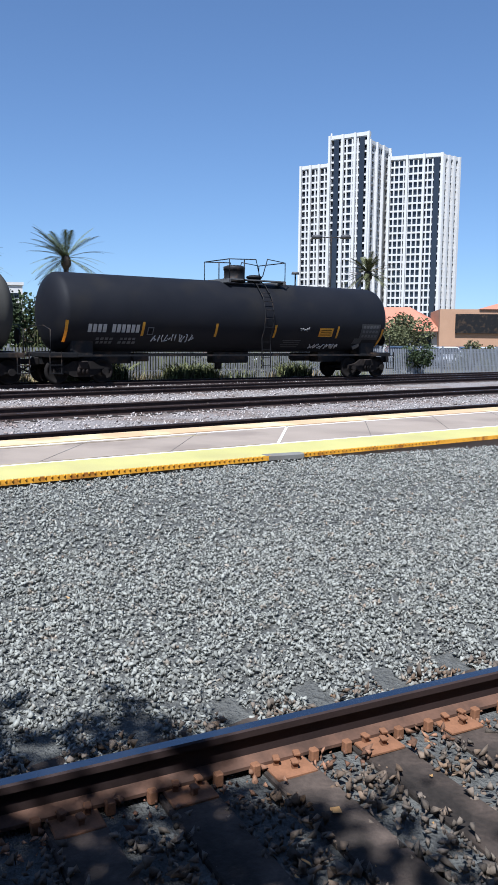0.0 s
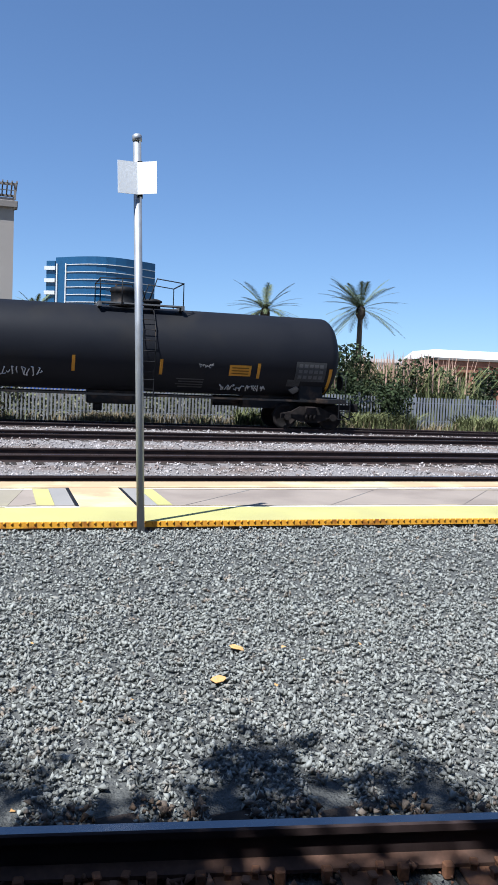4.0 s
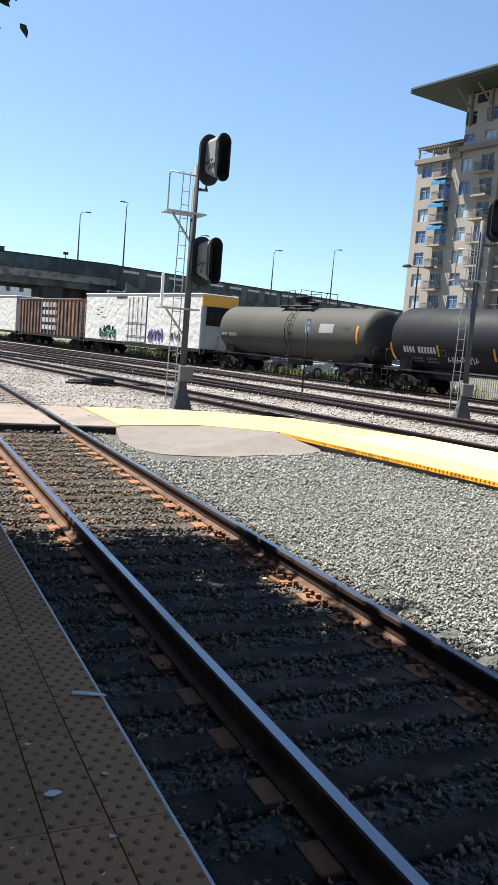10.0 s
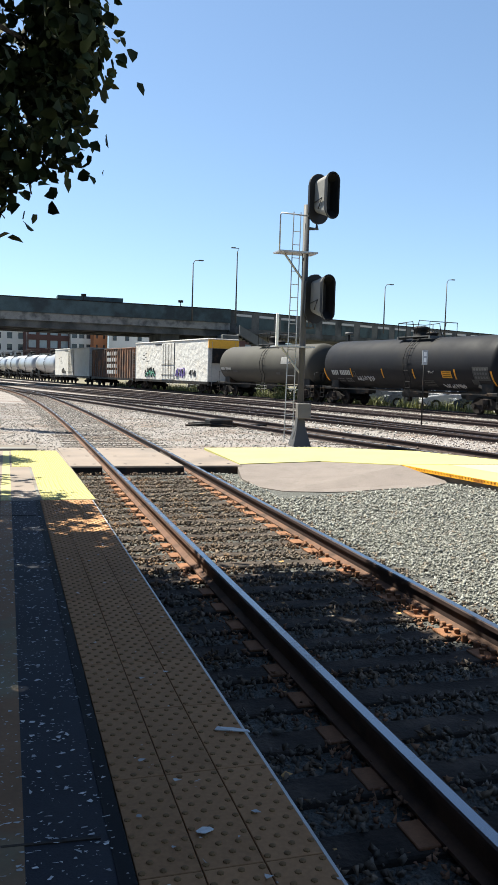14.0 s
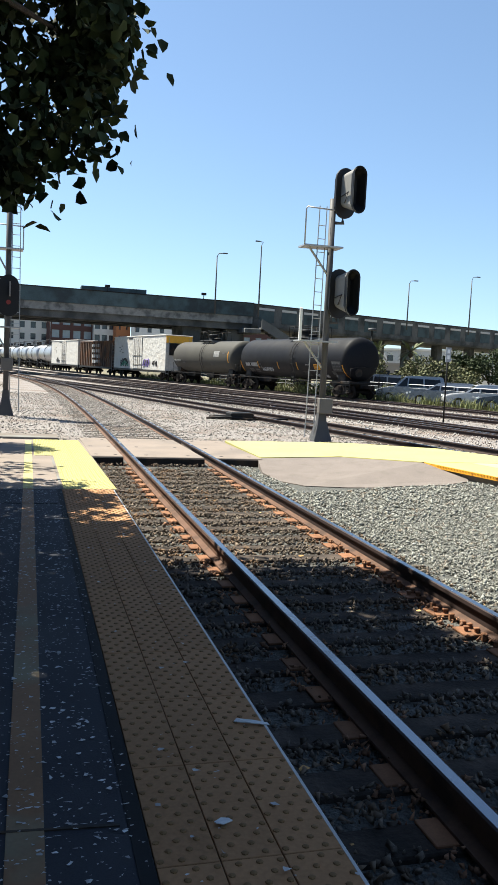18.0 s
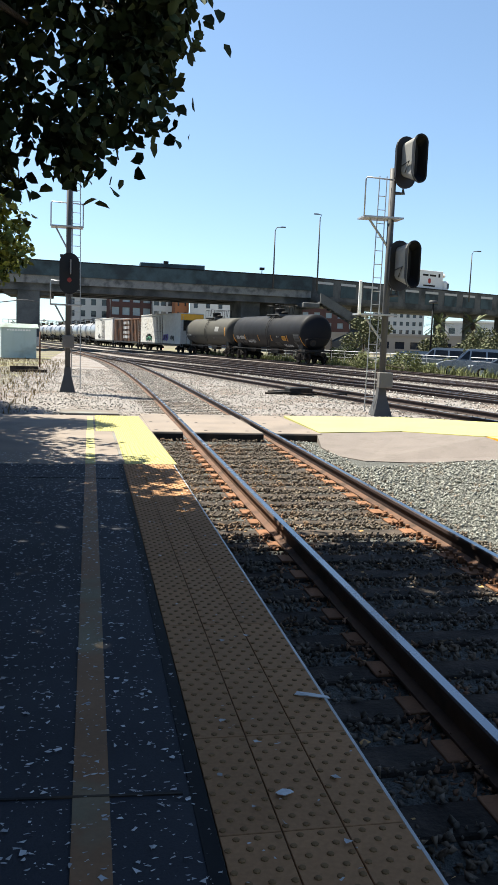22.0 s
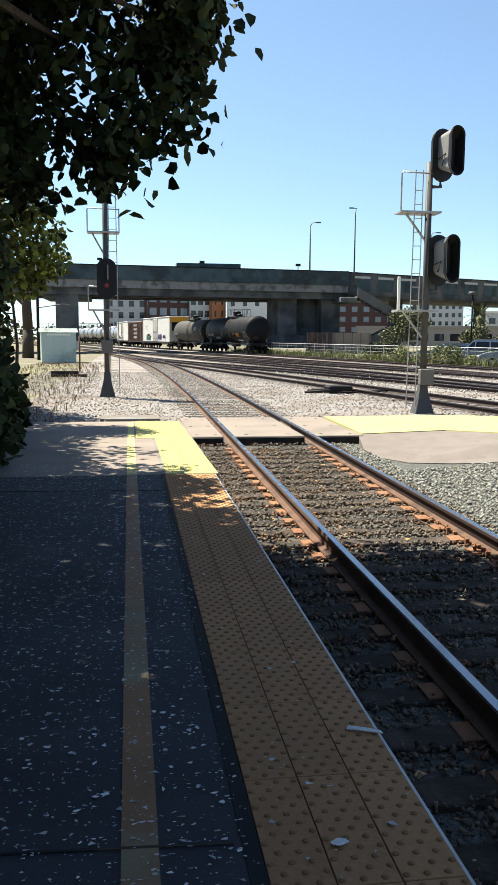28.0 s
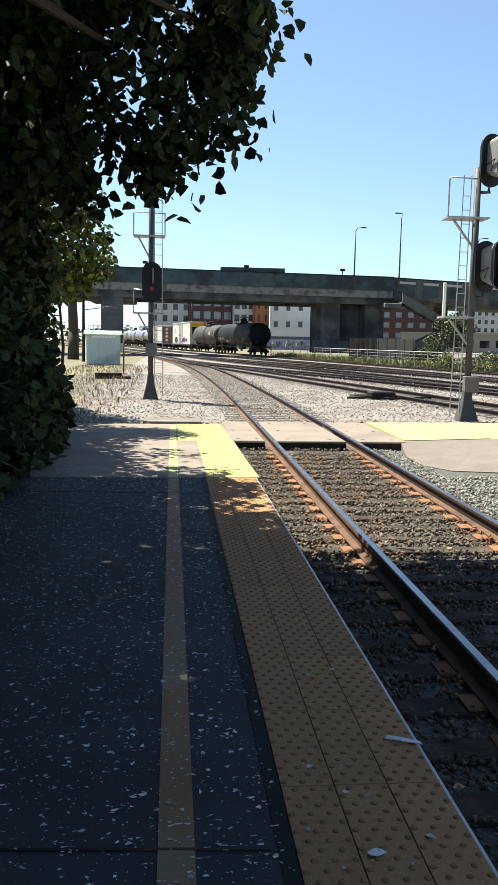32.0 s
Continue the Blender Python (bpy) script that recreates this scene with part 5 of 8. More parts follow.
RUST_POST = mat("rust_brown_post", (0.17, 0.09, 0.055), 0.85, 0, 0.3, 2, 30, 0.2, 0.003, (0.15, 0.10, 0.08), 0.4, 1.0, each=0.3)
GREY_PANEL = mat("grey_panel", (0.33, 0.35, 0.37), 0.7, 0, 0.2, 2, 30, 0.1, 0.003, (0.2, 0.17, 0.15), 0.3, 1.0)
BOX_WHITE = mat("dirty_white_car_side", (0.62, 0.61, 0.58), 0.6, 0, 0.1, 1.2, 20, 0.25, 0.02, (0.42, 0.39, 0.35), 0.3, 0.5)
OLD_BROWN = mat("dark_brown_car_side", (0.085, 0.06, 0.05), 0.85, 0, 0.3, 1.5, 30, 0.2, 0.004, (0.2, 0.1, 0.06), 0.35, 0.8)
DENTED_WHITE = mat("dented_white_sheet", (0.46, 0.45, 0.43), 0.7, 0, 0.10, 1.5, 2.2, 0.8, 0.12, (0.45, 0.42, 0.38), 0.25, 0.6)
SPRAY_BLACK = mat("black_spray", (0.03, 0.035, 0.035), 0.7)
SPRAY_GREEN = mat("green_spray", (0.10, 0.28, 0.20), 0.7)
SPRAY_PURPLE = mat("purple_spray", (0.22, 0.16, 0.42), 0.7)
CAR_1 = tank_car(16.8, 1.5, BLACK_TANK, "black tank car with yellow reflector strips at the train's tail", True, True)
CAR_2 = tank_car(15.0, 1.47, GREY_TANK, "dusty olive-grey tank car with valve platform and ladder", True, True, 4.1, True)
CAR_3 = box_car(18.6, "white refrigerated box car with graffiti and ladders", DENTED_WHITE, 4.75, 0, 3.2,
                [(4.9, 1.75, 3.0, 1.0, SPRAY_BLACK), (4.7, 1.7, 2.6, 0.7, SPRAY_GREEN), (-3.2, 1.8, 2.4, 0.95, SPRAY_PURPLE), (-3.2, 1.8, 2.0, 0.7, FADED), (-6.0, 1.8, 1.4, 0.6, FADED)])
CAR_4 = box_car(15.2, "rusty ribbed open-sided freight car", OLD_BROWN, 4.3, 18, 0, [], OLD_BROWN, True)
CAR_5 = box_car(16.4, "white box car with weathered grey end", DENTED_WHITE, 4.6, 0, 2.6, [(3.5, 1.7, 2.0, 0.7, FADED)], GREY_PANEL)
CARS = [(CAR_1, 8.4), (CAR_2, 25.5), (CAR_3, 44.2), (CAR_4, 62.2), (CAR_5, 79.2)]
FAR_TANK = tank_car(11.6, 1.42, SILVER, "silver tank car in the train's far part", False, False, 4.1)
CARS.append((FAR_TANK, 94.0))
for k in range(1, 10):
    CARS.append((copy_thing(FAR_TANK, Matrix.Identity(4)), 94.0 + 13.4 * k))


# ---- tan apartment building ----
def holed_wall(bm, u0, u1, z0, z1, holes, y, deep, mi=0, reveal=0):
    """A wall face in the plane y with rectangular holes and reveals that go deep into it."""
    us = sorted({u0, u1, *[v for hh in holes for v in hh[:2] if u0 < v < u1]})
    zs = sorted({z0, z1, *[v for hh in holes for v in hh[2:4] if z0 < v < z1]})
    at = {}

    def vert(u, yy, z):
        key = (round(u, 3), round(yy, 3), round(z, 3))
        if key not in at:
            at[key] = bm.verts.new((u, yy, z))
        return at[key]

    for a, b in zip(us, us[1:]):
        cu = (a + b) / 2
        inside = [hh for hh in holes if hh[0] < cu < hh[1]]
        for c, d in zip(zs, zs[1:]):
            cz = (c + d) / 2
            if not any(hh[2] < cz < hh[3] for hh in inside):
                bm.faces.new((vert(a, y, c), vert(b, y, c), vert(b, y, d), vert(a, y, d))).material_index = mi
    for a, b, c, d in holes:
        for q in (((a, c), (b, c)), ((b, c), (b, d)), ((b, d), (a, d)), ((a, d), (a, c))):
            (p0, q0), (p1, q1) = q
            f = bm.faces.new([vert(*v) for v in ((p0, y, q0), (p0, y + deep, q0), (p1, y + deep, q1), (p1, y, q1))])
            f.material_index = reveal


def apartment_building():
    way = Vector((0.1674, -0.9859, 0))
    back = Vector((0.9859, 0.1674, 0))
    m = Matrix(((way.x, back.x, 0, 63.5), (way.y, back.y, 0, 93.0), (0, 0, 1, -0.15), (0, 0, 0, 1)))
    t = base("apartment_building", m, label="tall tan stucco apartment building with balconies and broad dark eaves", category="apartment building")
    Z = [30.9 - 2.74 * k for k in range(11)]
    cols = [(2.7, "w"), (6.0, "b"), (9.2, "w"), (12.4, "b"), (15.7, "b"), (19.2, "w"), (22.9, "w"), (26.7, "b"), (30.1, "w"), (33.4, "b"), (43.0, "b"), (46.8, "w"),
            (49.9, "b"), (53.2, "w"), (56.4, "w"), (59.8, "b"), (63.3, "b"), (66.7, "w"), (70.1, "b"), (73.4, "w"), (76.9, "b"), (80.3, "w")]
    # sections: u0, u1, plane, top
    secs = [(0.9, 8.4, -0.5, 26.9), (8.4, 14.2, -0.5, 33.6), (14.2, 35.2, 0.9, 33.6), (41.4, 48.2, 0.9, 33.6), (48.2, 68.8, -0.9, 33.6), (68.8, 75.6, -0.4, 25.9), (75.6, 82.8, 0.0, 17.3)]
    wall_faces = {}
    win_list, bal_list = [], []
    for u0, u1, y, top in secs:
        holes = []
        for u, kind in cols:
            if not u0 < u < u1:
                continue
            for k, z in enumerate(Z):
                if z > top - 1.3:
                    continue
                if k == 1 and (48.2 < u < 68.8 or 8.4 < u < 14.2):
                    holes.append((u - 0.85, u + 0.85, z - 0.1, z + 0.8))
                    win_list.append((u, y, z - 0.1, z + 0.8, 1.7))
                elif kind == "w" or k == 0:
                    holes.append((u - 0.85, u + 0.85, z - 0.85, z + 0.75))
                    win_list.append((u, y, z - 0.85, z + 0.75, 1.7))
                else:
                    holes.append((u - 0.95, u + 0.95, z - 1.25, z + 0.85))
                    bal_list.append((u, y, z - 1.25, z + 0.85, k))
        bm = bmesh.new()
        holed_wall(bm, u0, u1, 0, top, holes, y, 0.32)
        for a, b, c, d in ((u0, y, u0, 16), (u1, 16, u1, y)):
            f = bm.faces.new([bm.verts.new(v) for v in ((a, b, 0), (a, b, top), (c, d, top), (c, d, 0))])
        bm.faces.new([bm.verts.new(v) for v in ((u0, y, top), (u1, y, top), (u1, 16, top), (u0, 16, top))])
        part("wall_section", bm, STUCCO, t)
    # shared window and balcony meshes
    bm = bmesh.new()
    holed_wall(bm, -0.85, 0.85, 0, 1.6, [(-0.78, -0.035, 0.07, 1.1), (0.035, 0.78, 0.07, 1.1), (-0.78, -0.035, 1.15, 1.53), (0.035, 0.78, 1.15, 1.53)], 0.14, 0.08)
    bmesh.ops.remove_doubles(bm, verts=bm.verts, dist=0.001)
    proto = part("window", bm, FRAME, t)
    bm = bmesh.new()
    box(bm, -0.8, 0.21, 0.05, 0.8, 0.23, 1.55)
    panes = part("pane", bm, BLUE_GLASS, proto)
    rnd = random.Random(8)
    first = True
    kinds = [BLUE_GLASS, BLUE_GLASS, SKY_PANE, DARK_GLASS]
    pane_meshes = []
    for g in kinds:
        me = panes.data.copy()
        me.materials.clear()
        me.materials.append(g)
        pane_meshes.append(me)
    for u, y, z0, z1, w in win_list:
        mm = Matrix.Translation((u, y, z0)) @ Matrix.Diagonal((1, 1, (z1 - z0) / 1.6, 1))
        if first:
            ob, pn, first = proto, panes, False
            ob.matrix_basis = mm
        else:
            ob = again(proto, t, mm)
            pn = again(panes, ob, Matrix.Identity(4))
        pn.data = pane_meshes[rnd.choice((0, 0, 1, 2, 3) if z0 > 13 else (2, 3, 3, 0))]
    bm = bmesh.new()
    holed_wall(bm, -0.95, 0.95, 0, 2.1, [(-0.88, -0.03, 0.04, 2.03), (0.03, 0.88, 0.04, 2.03)], 0.14, 0.08)
    bmesh.ops.remove_doubles(bm, verts=bm.verts, dist=0.001)
    door0 = part("balcony_door", bm, FRAME, t)
    bm = bmesh.new()
    box(bm, -0.9, 0.21, 0.02, 0.9, 0.23, 2.05)
    dpane = part("pane", bm, BLUE_GLASS, door0)
    bm = bmesh.new()
    box(bm, -1.15, -1.1, -0.22, 1.15, 0.0, -0.02, 0.02)
    slab0 = part("balcony", bm, STUCCO, t)
    bm = bmesh.new()
    for x0, y0, x1, y1 in ((-1.1, -1.05, 1.1, -1.05), (-1.1, 0, -1.1, -1.05), (1.1, -1.05, 1.1, 0)):
        ln = math.hypot(x1 - x0, y1 - y0)
        n = int(ln / 0.16)
        side = bmesh.new()
        holed_wall(side, 0, ln, 0.02, 1.02, [(ln * k / n + 0.016, ln * (k + 1) / n - 0.016, 0.08, 0.95) for k in range(n)], -0.012, 0.024)
        mm = Matrix.Translation((x0, y0, 0)) @ Matrix.Rotation(math.atan2(y1 - y0, x1 - x0), 4, "Z")
        side.transform(mm)
        me = bpy.data.meshes.new("side")
        side.to_mesh(me)
        side.free()
        bm.from_mesh(me)
        bpy.data.meshes.remove(me)
    bmesh.ops.remove_doubles(bm, verts=bm.verts, dist=0.02)
    rail0 = part("railing", bm, RAILING, slab0)
    dmeshes = []
    for g in (BLUE_GLASS, DARK_GLASS, DARK_GLASS):
        me = dpane.data.copy()
        me.materials.clear()
        me.materials.append(g)
        dmeshes.append(me)
    first = True
    bm = bmesh.new()
    vs = [bm.verts.new(v) for v in ((-1.2, -0.02, 0.42), (1.2, -0.02, 0.42), (1.2, -1.2, 0.12), (-1.2, -1.2, 0.12), (-1.2, -1.24, -0.34), (1.2, -1.24, -0.34))]
    bm.faces.new(vs[:4]), bm.faces.new((vs[3], vs[2], vs[5], vs[4]))
    bmesh.ops.solidify(bm, geom=bm.faces[:], thickness=0.02)
    awning0 = part("awning", bm, AWNING, t, "bright blue canvas awning")
    awns = []
    for u, y, z0, z1, k in bal_list:
        mm = Matrix.Translation((u, y, z0))
        if first:
            dr, pn, sl, first = door0, dpane, slab0, False
            dr.matrix_basis = sl.matrix_basis = mm
        else:
            dr = again(door0, t, mm)
            pn = again(dpane, dr, Matrix.Identity(4))
            sl = again(slab0, t, mm)
            again(rail0, sl, Matrix.Identity(4))
        pn.data = dmeshes[rnd.choice((0, 1, 1, 2))]
        if (59 < u < 64 and k in (3, 4, 5)) or (5 < u < 7 and k in (3, 4, 5)):
            awns.append(Matrix.Translation((u, y, z1 + 0.0)))
    for k, mm in enumerate(awns):
        if k:
            again(awning0, t, mm)
        else:
            awning0.matrix_basis = mm
    # glass stair tower with its steel lattice
    bm = bmesh.new()
    box(bm, 35.2, 1.6, 0, 41.4, 16, 33.6)
    part("wall_section", bm, STUCCO_DK, t)
    bm = bmesh.new()
    box(bm, 36.2, 0.4, 0, 40.6, 0.69, 26.4)
    arch = [(38.4 + 2.2 * math.cos(a), 26.4 + 2.1 * math.sin(a)) for a in [math.pi * k / 12 for k in range(13)]]
    vs = [bm.verts.new((u, 0.4, z)) for u, z in arch]
    bm.faces.new(vs)
    part("curtain_glass", bm, TEAL_GLASS, t, "tall arched teal glass wall")
    for x in (35.2, 40.9):
        bm = bmesh.new()
        box(bm, x, -0.35, 0, x + 0.5, 0.7, 29.3)
        part("tower_pilaster", bm, STUCCO_DK, t)
    bm = bmesh.new()
    box(bm, 35.2, -0.35, 28.6, 41.4, 0.69, 29.4)
    part("tower_lintel", bm, STUCCO_DK, t)
    bm = bmesh.new()
    holed_wall(bm, 35.2, 41.4, 29.41, 33.6, [(36.05, 37.75, 30.05, 31.65), (39.15, 40.85, 30.05, 31.65)], 0.9, 0.3)
    part("wall_section", bm, STUCCO, t)
    for u in (36.9, 40.0):
        ob = again(proto, t, Matrix.Translation((u, 0.9, 30.05)))
        again(panes, ob, Matrix.Identity(4))
    for k in range(14):
        bm = bmesh.new()
        rod(bm, (36.2, 0.36, 1.0 + 2.0 * k), (40.6, 0.36, 1.0 + 2.0 * k), 0.06, 5)
        part("glazing_bar", bm, STUCCO_DK, t)
    for u in (36.25, 37.7, 39.1, 40.55):
        bm = bmesh.new()
        rod(bm, (u, 0.34, 0), (u, 0.34, 26.4), 0.06, 5)
        part("glazing_bar", bm, STUCCO_DK, t)
    bm = bmesh.new()
    for u in (38.0, 38.8):
        rod(bm, (u, -0.1, 0), (u, -0.1, 27.5), 0.06, 5)
    for k in range(8):
        z = 2.2 + 2.4 * k
        for s in (-1, 1):
            rod(bm, (38.4 + s * 0.4, -0.1, z), (38.4 + s * 2.0, 0.2, z + 1.3), 0.05, 5)
            rod(bm, (38.0 if s > 0 else 38.8, -0.1, z), (38.8 if s > 0 else 38.0, -0.1, z + 1.2), 0.05, 5)
    pipe(bm, [(38.4 + 2.25 * math.cos(a), -0.05, 26.4 + 2.15 * math.sin(a)) for a in [math.pi * k / 12 for k in range(13)]], 0.07, 5)
    part("steel_lattice", bm, GALV, t, "white steel lattice")
    for ob in t.children:
        if ob.name.split(".")[0] in ("curtain_glass", "tower_pilaster", "tower_lintel", "glazing_bar", "steel_lattice"):
            ob.matrix_basis = Matrix.Translation((0, 0.9, 0))
    # eaves, brackets, attic band
    bm = bmesh.new()
    box(bm, 3.2, -5.2, 33.75, 74.0, 16, 34.05)
    vs = bm.verts[:]
    part("roof_overhang", bm, ROOF_DK, t, "broad dark projecting eaves")
    bm = bmesh.new()
    box(bm, 3.4, -5.32, 34.06, 73.8, 16, 34.3)
    part("roof_edge", bm, ROOF_DK, t)
    for k in range(20):
        u = 9.2 + 3.12 * k
        bm = bmesh.new()
        box(bm, u - 0.13, -0.35 - (0.9 if 48 < u < 69 else 0.5 if u < 14.2 else 0), 29.9, u + 0.13, -0.9 if 48 < u < 69 else -0.4 if u < 14.2 else 0.91, 33.7)
        pipe(bm, [(u, -0.4, 31.4), (u, -1.6, 32.4), (u, -3.4, 33.7)], 0.12, 5)
        part("eaves_bracket", bm, STUCCO_DK, t)
        if k < 19:
            bm = bmesh.new()
            yy = -0.94 if 48.2 < u + 1.5 < 68.8 else (-0.54 if u + 1.5 < 14.2 else 0.86)
            box(bm, u + 0.75, yy, 32.35, u + 2.35, yy + 0.03, 33.35)
            part("attic_window", bm, DARK_GLASS, t)
    for k in range(6):
        bm = bmesh.new()
        pipe(bm, [(68.8, 1.5 + 2.6 * k, 30.0), (70.6, 1.5 + 2.6 * k, 32.4), (73.2, 1.5 + 2.6 * k, 33.7)], 0.12, 5)
        part("side_bracket", bm, STUCCO_DK, t)
    # belts and cornices
    for u0, u1, y, z0, z1 in ((48.0, 69.0, -1.7, 26.9, 27.6), (8.2, 14.4, -1.2, 26.9, 27.5), (0.6, 8.4, -0.9, 26.3, 27.0), (68.8, 75.9, -0.8, 24.9, 25.5), (75.5, 83.1, -0.4, 16.4, 17.0)):
        bm = bmesh.new()
        box(bm, u0, y, z0, u1, y + 1.2, z1, 0.05)
        part("cornice", bm, STUCCO_DK, t, "darker moulded cornice")
    bm = bmesh.new()
    for k in range(15):
        u = 48.4 + 1.43 * k
        box(bm, u - 0.05, -1.65, 27.6, u + 0.05, -1.55, 28.7)
    box(bm, 48.0, -1.68, 28.6, 69.0, -1.56, 28.72)
    part("terrace_railing", bm, STUCCO_DK, t)
    # roof pergolas
    for u0, u1, z in ((0.6, 8.4, 27.0), (68.9, 75.8, 25.6), (75.7, 83.0, 17.1)):
        for k in range(4):
            u = u0 + 0.15 + (u1 - u0 - 0.3) * k / 3
            for y in (-0.2, 5.0):
                bm = bmesh.new()
                box(bm, u - 0.1, y - 0.1, z, u + 0.1, y + 0.1, z + 1.25)
                part("pergola_post", bm, STUCCO_DK, t)
        for y in (-0.3, 4.9):
            bm = bmesh.new()
            box(bm, u0, y, z + 1.25, u1, y + 0.2, z + 1.45)
            part("pergola_beam", bm, STUCCO_DK, t)
        n = int((u1 - u0) / 0.4)
        for k in range(n + 1):
            u = u0 + (u1 - u0) * k / n
            bm = bmesh.new()
            box(bm, u - 0.06, -0.5, z + 1.45, u + 0.06, 5.3, z + 1.6)
            part("pergola_slat", bm, STUCCO_DK, t)
        bm = bmesh.new()
        rod(bm, (u0, -0.25, z + 0.8), (u1, -0.25, z + 0.8), 0.04, 5)
        part("roof_railing", bm, RAILING, t)
    return t


RAILING = mat("dark_railing", (0.10, 0.10, 0.10), 0.6, 0.3, 0.15, 4, 50, 0.05, 0.001)
# pale pane with the sky's reflection put into its colour
SKY_PANE = pane_glass("pale_blinds_behind_glass", (0.30, 0.37, 0.42), 0.1)
apartment_building()


def polar(azimuth, far, z=0.0):
    """A place by its bearing (degrees from north towards east) and distance from the platform."""
    a = radians(azimuth)
    return Vector((far * math.sin(a), far * math.cos(a), z))


# ---- sign pole beside the island ----
def sign_pole():
    t = base("sign_pole", pose(8.58, -0.13, 0.10, -2.3, 0, 0), label="thin grey steel pole with two small white sign plates", category="sign pole")
    bm = bmesh.new()
    rod(bm, (0, 0, -0.3), (0, 0, 3.95), 0.04, 12)
    part("pole", bm, GALV, t)
    bm = bmesh.new()
    lathe(bm, [(0.047, 3.9), (0.047, 3.955), (0.03, 3.97)], 12)
    part("cap", bm, GALV, t)
    for s, turn in ((1, 20), (-1, -20)):
        bm = bmesh.new()
        m = pose(-0.03, 0, 3.53, 0, 0, turn)
        y0, y1 = (0.01, 0.21) if s > 0 else (-0.21, -0.01)
        box(bm, -0.03, y0, -0.155, -0.02, y1, 0.155, m=m)
        part("sign_plate", bm, SIGN_WHITE, t)
    bm = bmesh.new()
    box(bm, -0.05, -0.05, 3.36, 0.06, 0.0, 3.7)
    part("clamp", bm, STEEL_BLACK, t)


sign_pole()


# ---- signals ----
# black hood with the sun's brightness put into its colour
HOOD_PALE = mat("pale_hood_lining", (0.2, 0.195, 0.185), 0.6, 0, 0.1, 4, 40, 0.05, 0.001)
BLACK_PLATE = mat("black_signal_plate", (0.012, 0.012, 0.014), 0.5, 0, 0.15, 4, 40, 0.05, 0.001)
RED_LAMP = mat("dim_red_lens", (0.16, 0.02, 0.018), 0.4, 0, 0.05, 4, 40, 0.0, 0.001, glow=0.05)
CAGE = 0.80
BOX_GREY = mat("brown_grey_box", (0.15, 0.14, 0.13), 0.6, 0.1, 0.15, 4, 40, 0.05, 0.001)


def oval(bm, m, w, h, y0, y1, mi=0):
    pts = [(0.5 * w * math.cos(a), (0.5 * h - 0.5 * w) * (1 if math.sin(a) > 0 else -1) + 0.5 * w * math.sin(a)) for a in [math.tau * (k + 0.5) / 20 for k in range(20)]]
    lo = [bm.verts.new(m @ Vector((x, y0, z))) for x, z in pts]
    hi = [bm.verts.new(m @ Vector((x, y1, z))) for x, z in pts]
    bm.faces.new(lo), bm.faces.new(hi[::-1])
    for k in range(20):
        bm.faces.new((lo[k], hi[k], hi[(k + 1) % 20], lo[(k + 1) % 20])).material_index = mi


def signal_head(parent, x, z, turn, lit=False):
    h = base("signal_head")
    h.parent = parent
    h.matrix_basis = pose(x, -0.1, z, 0, 0, turn)
    bm = bmesh.new()
    oval(bm, Matrix.Identity(4), 0.62, 1.28, -0.03, 0.03)
    part("backplate", bm, BLACK_PLATE, h)
    bm = bmesh.new()
    box(bm, -0.17, 0.03, -0.42, 0.17, 0.28, 0.42, 0.03)
    part("lamp_housing", bm, BLACK_PLATE, h)
    if lit:
        bm = bmesh.new()
        rod(bm, (0.0, -0.06, -0.2), (0.0, -0.03, -0.2), 0.07, 14)
        part("lens", bm, RED_LAMP, h, "dim red lens")
        bm = bmesh.new()
        box(bm, 0.02, -0.3, -0.02, 0.06, -0.03, 0.42)
        part("hood_edge", bm, HOOD_PALE, h)
        return
    # long tunnel hood, its sunlit side put in as a paler colour, the mouth dark
    ring = [math.tau * (k + 0.5) / 20 for k in range(20)]

    def loop(bm, w, hh, y, dz=0.0):
        return [bm.verts.new((0.5 * w * math.cos(a), y, dz + (0.5 * hh - 0.5 * w) * (1 if math.sin(a) > 0 else -1) + 0.5 * w * math.sin(a))) for a in ring]

    for nm, mt, pick in (("hood_cheek", BLACK_PLATE, lambda k: not 7 <= k <= 12), ("hood_lining", HOOD_PALE, lambda k: 7 <= k <= 12)):
        bm = bmesh.new()
        a, b = loop(bm, 0.3, 0.86, -0.03, 0.06), loop(bm, 0.38, 1.14, -0.62, 0.0)
        for k in range(20):
            if pick(k):
                bm.faces.new((a[k], a[(k + 1) % 20], b[(k + 1) % 20], b[k]))
        bmesh.ops.delete(bm, geom=[v for v in bm.verts if not v.link_faces], context="VERTS")
        bmesh.ops.solidify(bm, geom=bm.faces[:], thickness=0.012)
        part(nm, bm, mt, h, "pale sunlit hood side" if mt is HOOD_PALE else "")
    bm = bmesh.new()
    a, b = loop(bm, 0.42, 1.18, -0.63), loop(bm, 0.42, 1.18, -0.60)
    c = loop(bm, 0.28, 0.8, -0.3, 0.04)
    for k in range(20):
        q = (k + 1) % 20
        bm.faces.new((a[k], b[k], b[q], a[q]))
        bm.faces.new((a[k], a[q], c[q], c[k]))
    bm.faces.new(c)
    part("hood_mouth", bm, BLACK_PLATE, h)
    bm = bmesh.new()
    pipe(bm, [(-0.19, -0.1, -0.12), (-0.22, -0.45, -0.06), (-0.18, -0.25, -0.3)], 0.018, 5)
    part("hood_stay", bm, BLACK_PLATE, h)


